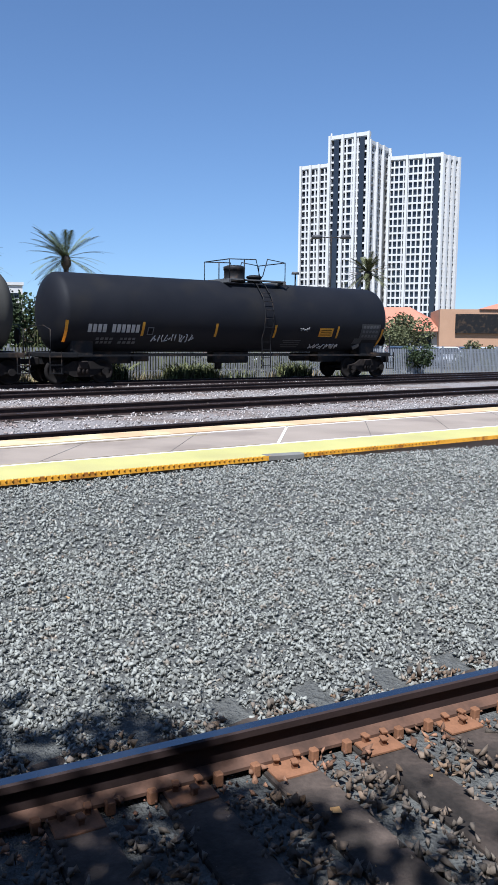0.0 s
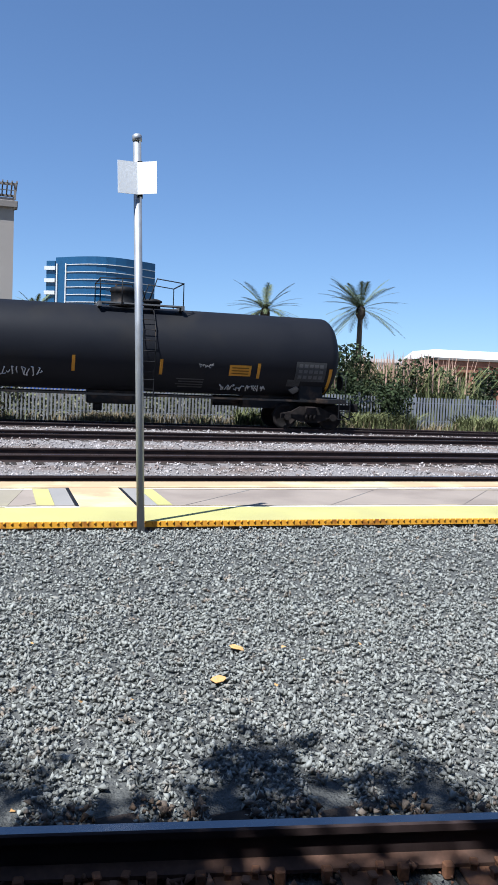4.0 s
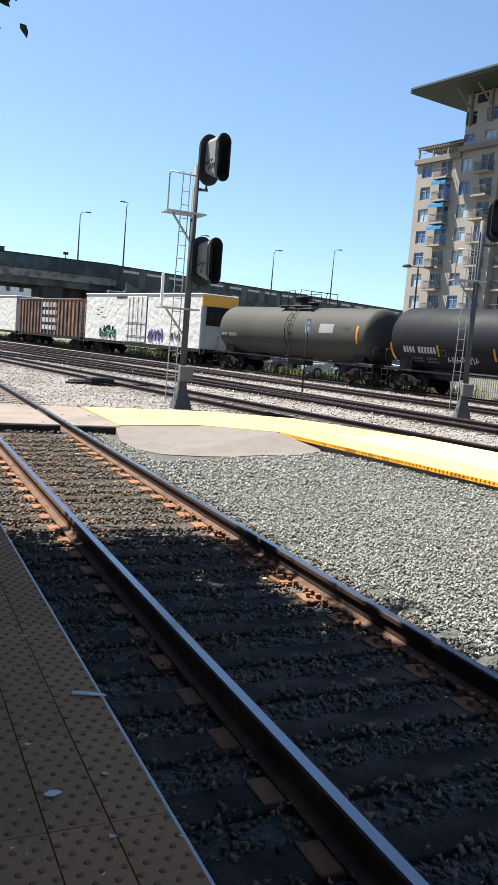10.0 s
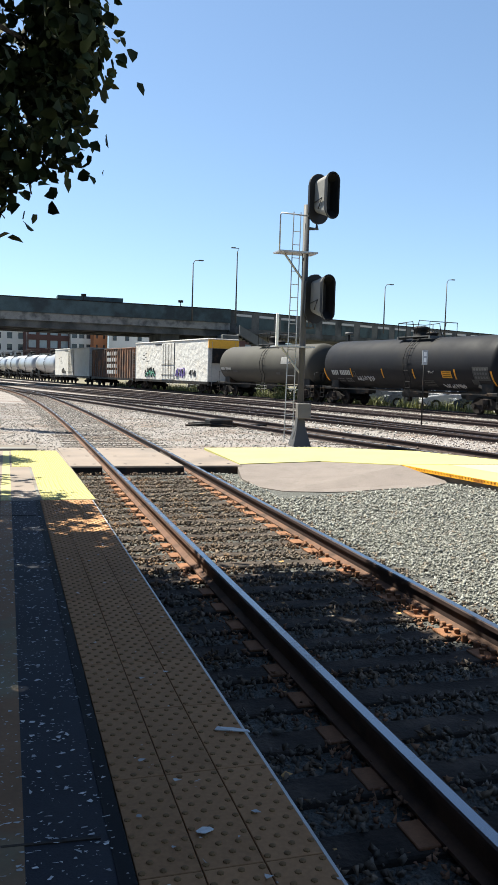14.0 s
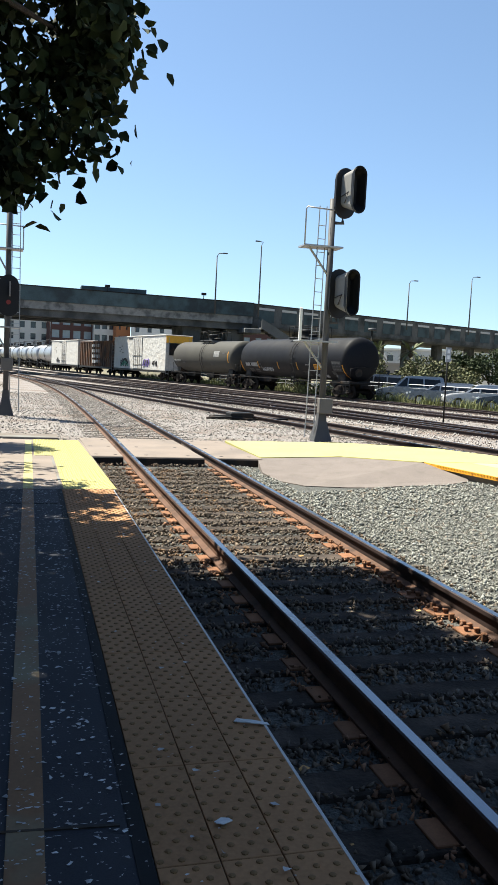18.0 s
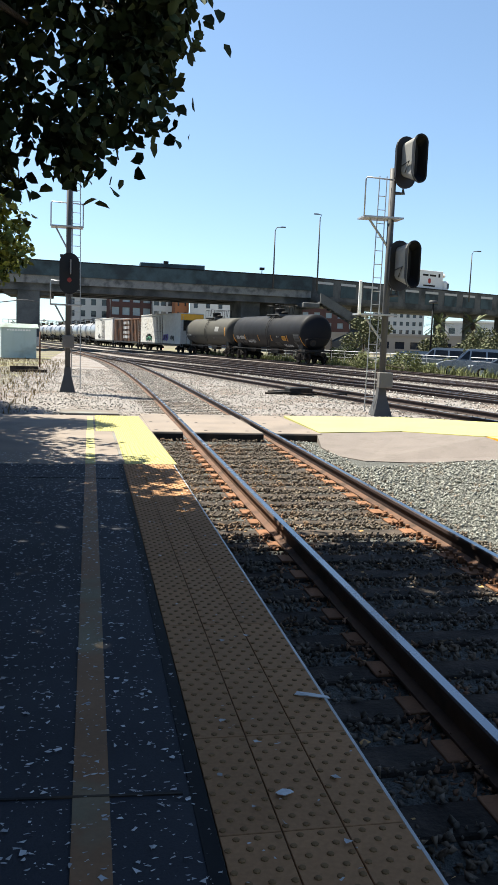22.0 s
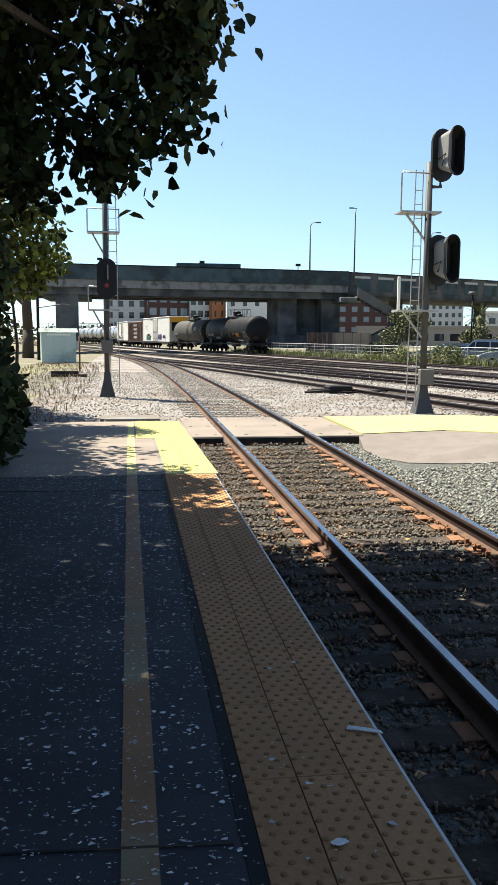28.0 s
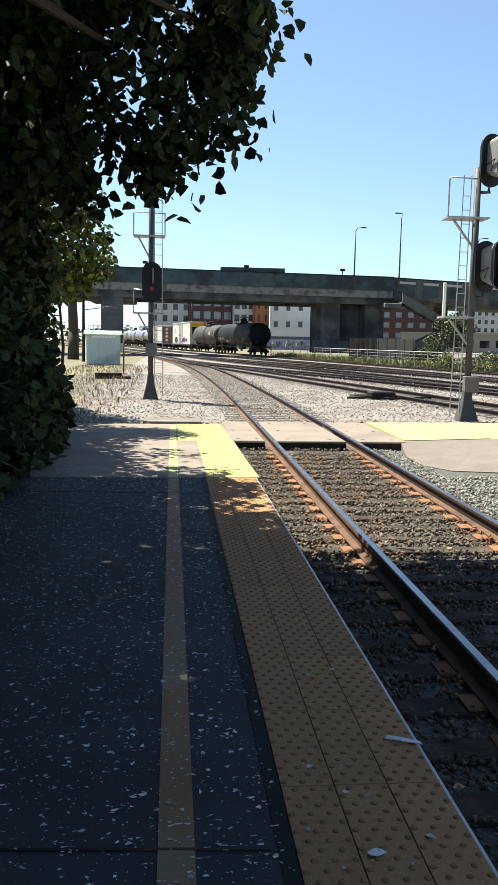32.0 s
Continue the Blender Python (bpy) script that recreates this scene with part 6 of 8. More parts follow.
def signal_mast(x, y, top, heads, cages, label, turn=0.0, box_z=0.95, lit=False, side=-1):
    t = base("signal_mast", pose(x, y, -0.15, 0, 0, turn), label=label, category="railway signal", group="signal masts")
    bm = bmesh.new()
    rod(bm, (0, 0, 0.6), (0, 0, top), 0.085, 12)
    part("mast", bm, MAST, t)
    bm = bmesh.new()
    lathe(bm, [(0.34, -0.1), (0.34, 0.02), (0.16, 0.55), (0.13, 0.8)], 4, pose(0, 0, 0, 0, 0, 45), False)
    part("pedestal", bm, MAST, t)
    bm = bmesh.new()
    box(bm, -0.16, -0.3, box_z - 0.2, 0.2, -0.06, box_z + 0.2, 0.02)
    part("junction_box", bm, BOX_GREY, t)
    ls = side if not lit else -side
    l0, l1 = (0.2, 0.44) if not lit else (0.12, 0.4)
    tl = top + 0.1 if not lit else top
    for dx in (l0, l1):
        bm = bmesh.new()
        rod(bm, (ls * dx, -0.02, 0.1), (ls * dx * 0.8, 0, tl - 0.3), 0.014, 6)
        part("ladder_rail", bm, GALV, t)
    n = int((tl - 0.8) / 0.34)
    for k in range(n):
        z = 0.5 + 0.34 * k
        f = 1 - 0.2 * (z - 0.1) / (tl - 0.4)
        bm = bmesh.new()
        rod(bm, (ls * l0 * f, -0.02, z), (ls * l1 * f, -0.02, z), 0.011, 6)
        part("rung", bm, GALV, t)
    for k, (z, high) in enumerate(cages):
        x0, x1 = (side * CAGE, side * -0.25) if not lit else (side * 0.55, side * -0.43)
        bm = bmesh.new()
        box(bm, min(x0, x1), -0.28, z - 0.02, max(x0, x1), 0.28, z + 0.02)
        part("platform_grating", bm, GALV, t)
        if k == 0 or lit:
            bm = bmesh.new()
            near = -0.26 if not lit else 0.0
            pipe(bm, [(x0, near, z), (x0, near, z + high * 0.94), (x0 * 0.96, near, z + high), (side * 0.05 if not lit or k else x1, near, z + high - 0.03)], 0.02, 6)
            if lit and k == 0:
                rod(bm, (x1, near, z), (x1, near, z + high), 0.02, 6)
            part("guard_cage", bm, GALV, t)
        else:
            bm = bmesh.new()
            box(bm, x0 - 0.035, -0.3, z, x0 + 0.035, -0.24, z + high * 0.98, 0.01)
            part("guard_post", bm, SIGN_WHITE, t, "pale upright guard post")
        bm = bmesh.new()
        rod(bm, (x0 * 0.75, 0, z), (0, 0, z - 0.75), 0.03, 6)
        part("bracket", bm, GALV, t)
    for hx, hz, ht in heads:
        bm = bmesh.new()
        pipe(bm, [(0, 0, hz - 0.75), (hx, -0.05, hz - 0.75), (hx, 0.05, hz - 0.3)], 0.05, 8)
        part("head_arm", bm, MAST, t)
        signal_head(t, hx, hz, ht, lit)
    return t


signal_mast(7.43, 20.6, 6.3, [(0.28, 6.45, 14), (0.26, 3.88, 14)], [(5.05, 0.95), (2.62, 0.85)], "tall grey signal mast with two black hooded heads and ladder", 0)
signal_mast(-0.77, 27.0, 7.9, [(0.03, 3.72, 0)], [(5.15, 0.75), (2.75, 0.75)], "grey signal mast with dim red light and ladder", 0, 1.6, True)
signal_mast(17.4, 21.4, 6.3, [(0.42, 6.3, -20)], [(4.4, 0.95)], "grey signal mast standing between the main tracks", -20, 0.95)


# small post with plate between the tracks, cabinet, clutter
def marker_post():
    t = base("marker_post", pose(16.5, 30.8, -0.16), label="thin dark post with small grey number plate", category="marker post")
    bm = bmesh.new()
    rod(bm, (0, 0, 0), (0, 0, 3.1), 0.035, 8)
    part("post", bm, STEEL_BLACK, t)
    bm = bmesh.new()
    box(bm, -0.12, -0.06, 2.5, 0.12, -0.04, 3.1)
    part("plate", bm, GREY_PANEL, t)
    for z in (2.62, 2.86):
        bm = bmesh.new()
        box(bm, -0.06, -0.07, z, 0.06, -0.061, z + 0.16)
        part("plate_bar", bm, SIGN_WHITE, t)


def signal_hut():
    t = base("signal_cabinet", pose(-5.3, 63.5, -0.15, 0, 0, 8), label="pale green metal signal cabinet with pitched roof", category="cabinet")
    green = mat("pale_green_metal", (0.42, 0.50, 0.47), 0.6, 0.1, 0.08, 1, 30, 0.05, 0.002, (0.3, 0.34, 0.3), 0.25, 0.8)
    bm = bmesh.new()
    box(bm, -1.25, -0.9, 0, 1.25, 0.9, 2.25, 0.02)
    part("body", bm, green, t)
    bm = bmesh.new()
    for s in (-1, 1):
        vs = [bm.verts.new(v) for v in ((-1.4, s * 1.05, 2.22), (1.4, s * 1.05, 2.22), (1.4, 0, 2.52), (-1.4, 0, 2.52))]
        bm.faces.new(vs)
    bmesh.ops.solidify(bm, geom=bm.faces[:], thickness=0.05)
    part("roof", bm, green, t)
    bm = bmesh.new()
    box(bm, -0.35, -0.95, 0.5, 0.4, -0.9, 1.85, 0.01)
    part("door", bm, green, t)
    for k in range(9):
        bm = bmesh.new()
        box(bm, -0.85 + 0.19 * k, -0.93, 1.98, -0.70 + 0.19 * k, -0.905, 2.1)
        part("lettering_bar", bm, SIGN_WHITE, t)
    bm = bmesh.new()
    box(bm, 1.26, -0.6, 0.9, 1.55, -0.2, 1.6, 0.02)
    part("side_box", bm, GALV, t)


marker_post()
signal_hut()


def switch_machine():
    t = base("switch_machine", pose(7.2, 28.4, -0.16, 0, 0, 12), label="low black switch machine with cable heap beside the track", category="switch machine")
    for k, (x, y, w, d, h) in enumerate(((0, 0, 0.9, 0.5, 0.28), (0.5, 0.5, 0.5, 0.4, 0.2), (-0.7, 0.3, 0.6, 0.35, 0.16))):
        bm = bmesh.new()
        box(bm, x - w / 2, y - d / 2, -0.02, x + w / 2, y + d / 2, h, 0.04)
        part("housing" if k == 0 else "cover", bm, STEEL_BLACK, t)
    bm = bmesh.new()
    pipe(bm, [(-1.2, 0.2, 0.05), (-0.6, -0.2, 0.12), (0.2, -0.35, 0.05), (1.3, -0.1, 0.06), (2.2, 0.3, 0.04)], 0.04, 6)
    part("cable", bm, STEEL_BLACK, t)


switch_machine()


# ---- road bridge, first laid out on a larger scale about the eye ----
NEARER = Matrix.Translation((0, 0, 2.12)) @ Matrix.Scale(0.84, 4) @ Matrix.Translation((0, 0, -1.67))


def bridge():
    t = base("road_bridge", label="stained concrete road bridge on piers over the tracks", category="bridge")
    spans = [((-95, 109), (33, 124), 11.15, 7.1, 9.2, True), ((33, 124), (235, 212), 11.1, 7.7, 8.4, False)]
    for (x0, y0), (x1, y1), top, low, ledge, main in spans:
        n = math.hypot(x1 - x0, y1 - y0)
        m = Matrix.Translation((x0, y0, 0)) @ Matrix.Rotation(math.atan2(y1 - y0, x1 - x0), 4, "Z")
        bm = bmesh.new()
        box(bm, 0, 0.2, ledge - 0.9, n, 16, ledge, m=m)
        part("deck", bm, BRIDGE, t)
        bm = bmesh.new()
        box(bm, 0, 0.6, ledge + 0.01, n, 15.4, 9.58, m=m)
        part("roadway", bm, ASPHALT, t)
        bm = bmesh.new()
        box(bm, 0, -0.25 if main else 0.0, ledge + 0.01, n, 0.19, top, m=m)
        part("parapet", bm, BRIDGE_GREEN if main else BRIDGE, t, "dark green-grey stained parapet" if main else "")
        for y in ((0.5, 5.3, 10.0, 14.6) if main else (1.2, 9.0)):
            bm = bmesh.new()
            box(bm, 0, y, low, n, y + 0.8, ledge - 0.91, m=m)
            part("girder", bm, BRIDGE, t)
        bm = bmesh.new()
        box(bm, 0, -0.3 if main else -0.05, top + 0.005, n, 0.25, top + 0.16, m=m)
        part("coping", bm, STEEL_BLACK, t)
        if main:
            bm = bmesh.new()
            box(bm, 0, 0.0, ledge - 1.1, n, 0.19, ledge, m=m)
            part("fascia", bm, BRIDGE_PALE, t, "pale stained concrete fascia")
        else:
            # white strips put in for the light through the rail's openings
            k, u = 0, 1.2
            while u < 120:
                bm = bmesh.new()
                box(bm, u, -0.06, top - 0.75, u + 3.1, -0.012, top - 0.4, m=m)
                part("white_rail_panel", bm, WHITE_WALL, t, "bright strip of the bridge rail")
                bm = bmesh.new()
                box(bm, u, -0.05, ledge + 0.1, u + 3.1, -0.012, top - 0.85, m=m)
                part("dark_panel", bm, BRIDGE_GREEN, t)
                u += 4.7
            bm = bmesh.new()
            box(bm, 0, -0.03, low + 0.1, n, -0.005, ledge, m=m)
            part("fascia", bm, BRIDGE, t)
    for x, y, w, d, turn in ((-8.8, 122, 3.0, 4.5, 7), (-38, 118, 3, 4.5, 7), (23.4, 127.6, 3.0, 6.0, 7), (30.3, 128.4, 3.0, 6.0, 7), (44.1, 134.8, 1.7, 1.7, 24), (62.4, 142.8, 1.6, 1.6, 24), (69.6, 145.9, 1.6, 1.6, 24), (77.9, 149.6, 1.6, 1.6, 24), (87.3, 153.6, 1.6, 1.6, 24), (98.0, 158.3, 1.6, 1.6, 24), (112.0, 164.4, 1.6, 1.6, 24)):
        bm = bmesh.new()
        box(bm, -w / 2, -d / 2, -0.3, w / 2, d / 2, 7.6, 0.08, m=pose(x, y, 0, 0, 0, turn))
        part("pier", bm, BRIDGE, t)
    bm = bmesh.new()
    box(bm, -2.2, -1.2, -0.3, 2.2, 2.4, 7.4, m=pose(26.85, 129, 0, 0, 0, 7))
    part("pier_wall", bm, BRIDGE, t)
    bm = bmesh.new()
    box(bm, 21.0, 124.4, -0.3, 32.5, 124.9, 1.6, 0.03)
    part("plinth_wall", bm, BRIDGE, t)
    for x0, x1 in ((-12.0, -5.6), (31.0, 33.5)):
        bm = bmesh.new()
        box(bm, x0, 120.5, 6.5, x1, 131, 7.25, 0.1)
        part("pier_cap", bm, BRIDGE, t)
    # stair down from the joint: two flights with solid balustrades and a landing
    for (x0, z0), (x1, z1) in (((33.6, 7.6), (41.6, 3.3)), ((41.6, 3.3), (35.4, 0.2))):
        for y in (120.6, 122.6):
            bm = bmesh.new()
            for yy in (y, y + 0.2):
                vs = [bm.verts.new(v) for v in ((x0, yy, z0 - 0.3), (x1, yy, z1 - 0.3), (x1, yy, z1 + 1.15), (x0, yy, z0 + 1.15))]
                bm.faces.new(vs)
            bm.verts.ensure_lookup_table()
            for k in range(4):
                bm.faces.new([bm.verts[q] for q in (k, (k + 1) % 4, 4 + (k + 1) % 4, 4 + k)])
            bmesh.ops.recalc_face_normals(bm, faces=bm.faces)
            part("stair_balustrade", bm, BRIDGE, t)
        for k in range(14):
            bm = bmesh.new()
            f = (k + 0.5) / 14
            xs, zs = x0 + (x1 - x0) * f, z0 + (z1 - z0) * f
            box(bm, xs - 0.35, 120.81, zs - 0.28, xs + 0.35, 122.59, zs + 0.02)
            part("stair_step", bm, BRIDGE, t)
    bm = bmesh.new()
    box(bm, 41.0, 120.6, 2.9, 43.0, 122.8, 3.25, 0.03)
    part("stair_landing", bm, BRIDGE, t)
    # lamps
    for az, far, top in ((12.28, 123, 17.9), (15.28, 124, 20.0), (25.42, 143, 17.3), (29.49, 151, 19.1), (2.0, 124, 0), (-2.2, 120, 0), (20.3, 133, 17.5)):
        p = polar(az, far)
        if not top:
            continue
        bm = bmesh.new()
        rod(bm, (p.x, p.y, 9.0), (p.x, p.y, top - 0.6), 0.13, 8, 0.08)
        pipe(bm, [(p.x, p.y, top - 0.6), (p.x + 0.25, p.y, top - 0.1), (p.x + (1.2 if az != 15.28 else -0.6), p.y, top)], 0.06, 6)
        part("lamp_post", bm, MAST, t)
        bm = bmesh.new()
        sx = 1.2 if az != 15.28 else -0.6
        box(bm, p.x + sx - 0.35, p.y - 0.15, top - 0.1, p.x + sx + 0.35, p.y + 0.15, top + 0.06, 0.03)
        part("lamp_head", bm, MAST, t)
    for x in (-4, 10.5, 25.0):
        bm = bmesh.new()
        y = 109 + (x + 95) * 15 / 128
        rod(bm, (x, y, 11.2), (x, y, 11.9), 0.06, 6)
        box(bm, x - 0.35, y - 0.2, 11.85, x + 0.35, y + 0.2, 12.2)
        part("floodlight", bm, STEEL_BLACK, t)
    bm = bmesh.new()
    box(bm, 7.0, 124, 9.2, 16.5, 127, 12.1)
    part("deck_barrier", bm, BRIDGE_GREEN, t, "green low structure on the deck")
    for ob in t.children:
        ob.data.transform(NEARER)


bridge()


def lorry():
    t = base("box_lorry", label="white box lorry with red fruit emblem crossing the bridge", category="lorry")
    bm = bmesh.new()
    box(bm, -4.0, -1.25, 1.1, 4.0, 1.25, 4.2, 0.05)
    part("cargo_box", bm, SIGN_WHITE, t)
    bm = bmesh.new()
    box(bm, 4.3, -1.2, 0.7, 6.0, 1.2, 2.9, 0.25)
    part("cab", bm, SIGN_WHITE, t)
    bm = bmesh.new()
    box(bm, 5.3, -1.23, 1.75, 5.95, 1.23, 2.55, 0.05)
    part("cab_window", bm, DARK_GLASS, t)
    bm = bmesh.new()
    box(bm, 4.05, -1.1, 3.3, 5.2, 1.1, 4.0, 0.3)
    part("air_deflector", bm, SIGN_WHITE, t)
    for x in (-3.0, -2.0, 5.2):
        for s in (-1, 1):
            bm = bmesh.new()
            rod(bm, (x, s * 1.2, 0.5), (x, s * 0.9, 0.5), 0.5, 16)
            part("wheel", bm, STEEL_BLACK, t)
    bm = bmesh.new()
    box(bm, -4.0, -0.5, 0.7, 4.5, 0.5, 1.1)
    part("chassis", bm, STEEL_BLACK, t)
    bm = bmesh.new()
    lathe(bm, [(0.05, -0.42), (0.3, -0.36), (0.4, 0.0), (0.3, 0.32), (0.05, 0.25)], 14, Matrix.Translation((0.1, -1.26, 2.7)) @ Matrix.Diagonal((1, 0.06, 1, 1)))
    part("fruit_emblem", bm, RED, t, "plain red fruit shape")
    for x0, x1, z0, z1 in ((-1.9, -0.3, 3.35, 3.62), (0.1, 1.9, 3.35, 3.62), (-1.6, 1.7, 1.85, 2.08), (-3.4, -2.9, 3.3, 3.8), (2.6, 3.1, 3.3, 3.8), (-2.8, 3.0, 1.45, 1.55)):
        bm = bmesh.new()
        box(bm, x0, -1.275, z0, x1, -1.262, z1)
        part("emblem_bar", bm, STEEL_BLACK, t)
    for ob in t.children:
        ob.data.transform(Matrix.Diagonal((0.72, 0.95, 0.98, 1)))
    return t


LORRY = lorry()


# ---- fence and planting beyond the tracks ----
PICKET = mat("silver_picket", (0.28, 0.29, 0.31), 0.5, 0.4, 0.15, 3, 40, 0.05, 0.001, each=0.08)


def fence():
    t = base("picket_fence", label="silver steel picket fence behind the freight track", category="fence")
    bm = bmesh.new()
    box(bm, -0.012, -0.035, 0, 0.012, 0.035, 1.45)
    pk = part("picket", bm, PICKET, t)
    bm2 = bmesh.new()
    y, k, n = -46.0, 0, 0
    while y < 36:
        x = LINE_D.across(y) + 3.4
        if -25 < y < 16.9 and n < 300:
            m = pose(x, y, -0.16, 0, 0, 8)
            if n:
                again(pk, t, m)
            else:
                pk.matrix_basis = m
            n += 1
        else:
            box(bm2, x - 0.012, y - 0.035, -0.16, x + 0.012, y + 0.035, 1.29)
        y += 0.14
        k += 1
    tagged(part("far_picket", bm2, PICKET, t), kind="stuff")
    bm = bmesh.new()
    box(bm, -0.04, -0.04, 0, 0.04, 0.04, 1.6)
    post = part("post", bm, PICKET, t)
    ys = [-46 + 2.6 * k for k in range(32)]
    for i, y in enumerate(ys):
        m = pose(LINE_D.across(y) + 3.45, y, -0.16)
        if i:
            again(post, t, m)
        else:
            post.matrix_basis = m
        if i < len(ys) - 1:
            for z in (0.25, 1.05):
                bm = bmesh.new()
                rod(bm, (LINE_D.across(y) + 3.45, y, z), (LINE_D.across(y + 2.6) + 3.45, y + 2.6, z), 0.022, 6)
                part("fence_rail", bm, PICKET, t)
    # open wire fence further north
    t2 = base("wire_fence", label="low galvanised wire fence along the yard", category="fence")
    ys = [36 + 2.5 * k for k in range(30)]
    for i, y in enumerate(ys):
        a = Vector((LINE_D.across(y) + 4.2, y, -0.16))
        bm = bmesh.new()
        rod(bm, a, a + Vector((0, 0, 1.35)), 0.035, 6)
        part("post", bm, GALV, t2)
        if i < len(ys) - 1:
            b = Vector((LINE_D.across(y + 2.5) + 4.2, y + 2.5, -0.16))
            bm = bmesh.new()
            for z in (0.15, 0.45, 0.75, 1.05, 1.3):
                rod(bm, a + Vector((0, 0, z)), b + Vector((0, 0, z)), 0.008 if z < 1.2 else 0.025, 4)
            part("wire_panel", bm, GALV, t2)


fence()


def tuft_field(name, n, where, low, high, width, material, label, seed, lean=0.4):
    """Grass blades: narrow bent strips."""
    rng = np.random.default_rng(seed)
    c = np.array([where(rng) for _ in range(n)])
    a = rng.uniform(0, math.tau, n)
    h = rng.uniform(low, high, n)
    d = np.stack([np.cos(a), np.sin(a), np.zeros(n)], 1) * (lean * h * rng.random(n))[:, None]
    s = np.stack([-np.sin(a), np.cos(a), np.zeros(n)], 1) * width / 2
    up = np.array([0, 0, 1.0])
    v = np.stack([c - s, c + s, c + s * 0.8 + 0.3 * d + up * h[:, None] * 0.6, c - s * 0.8 + 0.3 * d + up * h[:, None] * 0.6, c + d + up * h[:, None] * 0.98 + s * 0.1, c + d + up * h[:, None] * 0.96 - s * 0.1], 1)
    k = 6 * np.arange(n)[:, None]
    f = np.concatenate([np.array([[0, 1, 2, 3]]) + k, np.array([[3, 2, 4, 5]]) + k])
    return tagged(soup(name, v.reshape(-1, 3), f, material), label, "grass", kind="stuff")


def along_fence(y0, y1, x0, x1, clump=1.2):
    def where(rng):
        while True:
            y = rng.uniform(y0, y1)
            if math.sin(y * 1.7) + math.sin(y * 0.73 + 1) + rng.uniform(-1, 1) * clump > -0.2:
                break
        return (LINE_D.across(y) + rng.uniform(x0, x1), y, -0.17)
    return where


tuft_field("weeds", 2400, along_fence(-26, 34, 1.9, 3.2, 0.5), 0.12, 0.55, 0.03, GRASS, "green strappy weeds below the picket fence", 41, 0.8)
tuft_field("weeds", 2600, along_fence(-9, 2, 1.8, 3.4, 2.0), 0.15, 0.5, 0.03, DRY, "dry straw-coloured grass by the fence", 42, 0.8)
tuft_field("weeds", 6000, along_fence(34, 110, 1.6, 4.4), 0.2, 0.8, 0.05, GRASS, "sparse green weeds along the yard fence", 43, 0.8)
tuft_field("weeds", 2500, lambda r: (r.uniform(-6.5, -1.6), r.uniform(19, 60), -0.17), 0.05, 0.25, 0.03, DRY, "dry grass around the signal cabinet", 44, 0.8)
tuft_field("pampas_grass", 3500, lambda r: (38.6 + r.normal() * 1.1, -12.4 + r.normal() * 1.7, -0.17), 1.0, 3.1, 0.04, GRASS, "tall pampas grass clump by the fence", 45, 0.5)
def fence_side(y0, y1, x0, x1, gap):
    def where(rng):
        while True:
            y = rng.uniform(y0, y1)
            if math.sin(y * 1.15 + 0.6) + 0.7 * math.sin(y * 0.41) > gap:
                break
        return (LINE_D.across(y) + rng.uniform(x0, x1), y, -0.17)
    return where


tuft_field("weeds", 2600, fence_side(-24, -3, 2.1, 3.1, 0.1), 0.3, 0.85, 0.05, GRASS, "arching green weeds against the picket fence", 47, 1.1)
tuft_field("weeds", 2600, fence_side(9, 32, 2.1, 3.1, 0.1), 0.3, 0.85, 0.05, GRASS, "arching green weeds beside the apartment fence", 46, 1.1)
tuft_field("weeds", 900, fence_side(-3, 9, 2.0, 2.9, 0.2), 0.12, 0.4, 0.04, DRY, "low straw-coloured grass before the trailer", 45, 0.9)
tuft_field("weeds", 2200, fence_side(-24, 32, 2.0, 3.1, -0.6), 0.1, 0.45, 0.04, DRY, "dry stalks among the weeds", 48, 0.9)


def fence_hedge():
    rng = np.random.default_rng(49)
    blobs = []
    for y in np.arange(-24, 33, 1.3):
        blobs.append((LINE_D.across(y) + 4.7 + rng.uniform(-0.3, 0.6), y, rng.uniform(0.3, 0.7), 0.7, 0.9, rng.uniform(0.6, 1.0)))
    ob = leaves("hedge", blobs, 15000, 0.17, LEAF_OLIVE, None, 50, 0.3)
    tagged(ob, "dark low hedge growing behind the picket fence", "hedge", kind="stuff")


fence_hedge()
PLUME = mat("pink_plume", (0.42, 0.27, 0.2), 0.9, 0, 0.2, 4, 30, 0.1, 0.002)
tuft_field("pampas_plumes", 420, lambda r: (38.6 + r.normal() * 0.9, -12.4 + r.normal() * 1.4, 1.5), 0.6, 2.0, 0.07, PLUME, "faded pink plumes of the pampas grass", 46, 0.15)


def shrub(name, place, blobs, n, size, label, category, seed, material=LEAF_OLIVE, trunk=2.0, droop=0.2, blossoms=0):
    t = base(name, Matrix.Translation(place), label=label, category=category, group="planting beyond the fence")
    bm = bmesh.new()
    limb(bm, [(0, 0, -0.2), (0.1, 0.05, trunk * 0.5), (0, 0.1, trunk)], 0.12, 0.06, 7)
    part("trunk", bm, BARK, t)
    for k in range(4):
        bm = bmesh.new()
        b = blobs[k % len(blobs)]
        limb(bm, [(0, 0.1, trunk * 0.8), (b[0] * 0.6, b[1] * 0.6, (trunk + b[2]) / 2), (b[0], b[1], b[2])], 0.05, 0.015, 5)
        part("limb", bm, BARK, t)
    leaves("crown", blobs, n, size, material, t, seed, droop)
    if blossoms:
        leaves("blossoms", [(x, y, z, 1.08 * a, 1.08 * b, 1.08 * c) for x, y, z, a, b, c in blobs], blossoms, 0.1, PETAL, t, seed + 1, 0.0)


PETAL = mat("white_petal", (0.72, 0.72, 0.68), 0.7, 0, 0.1, 8, 60, 0.05, 0.001, island=0.2)


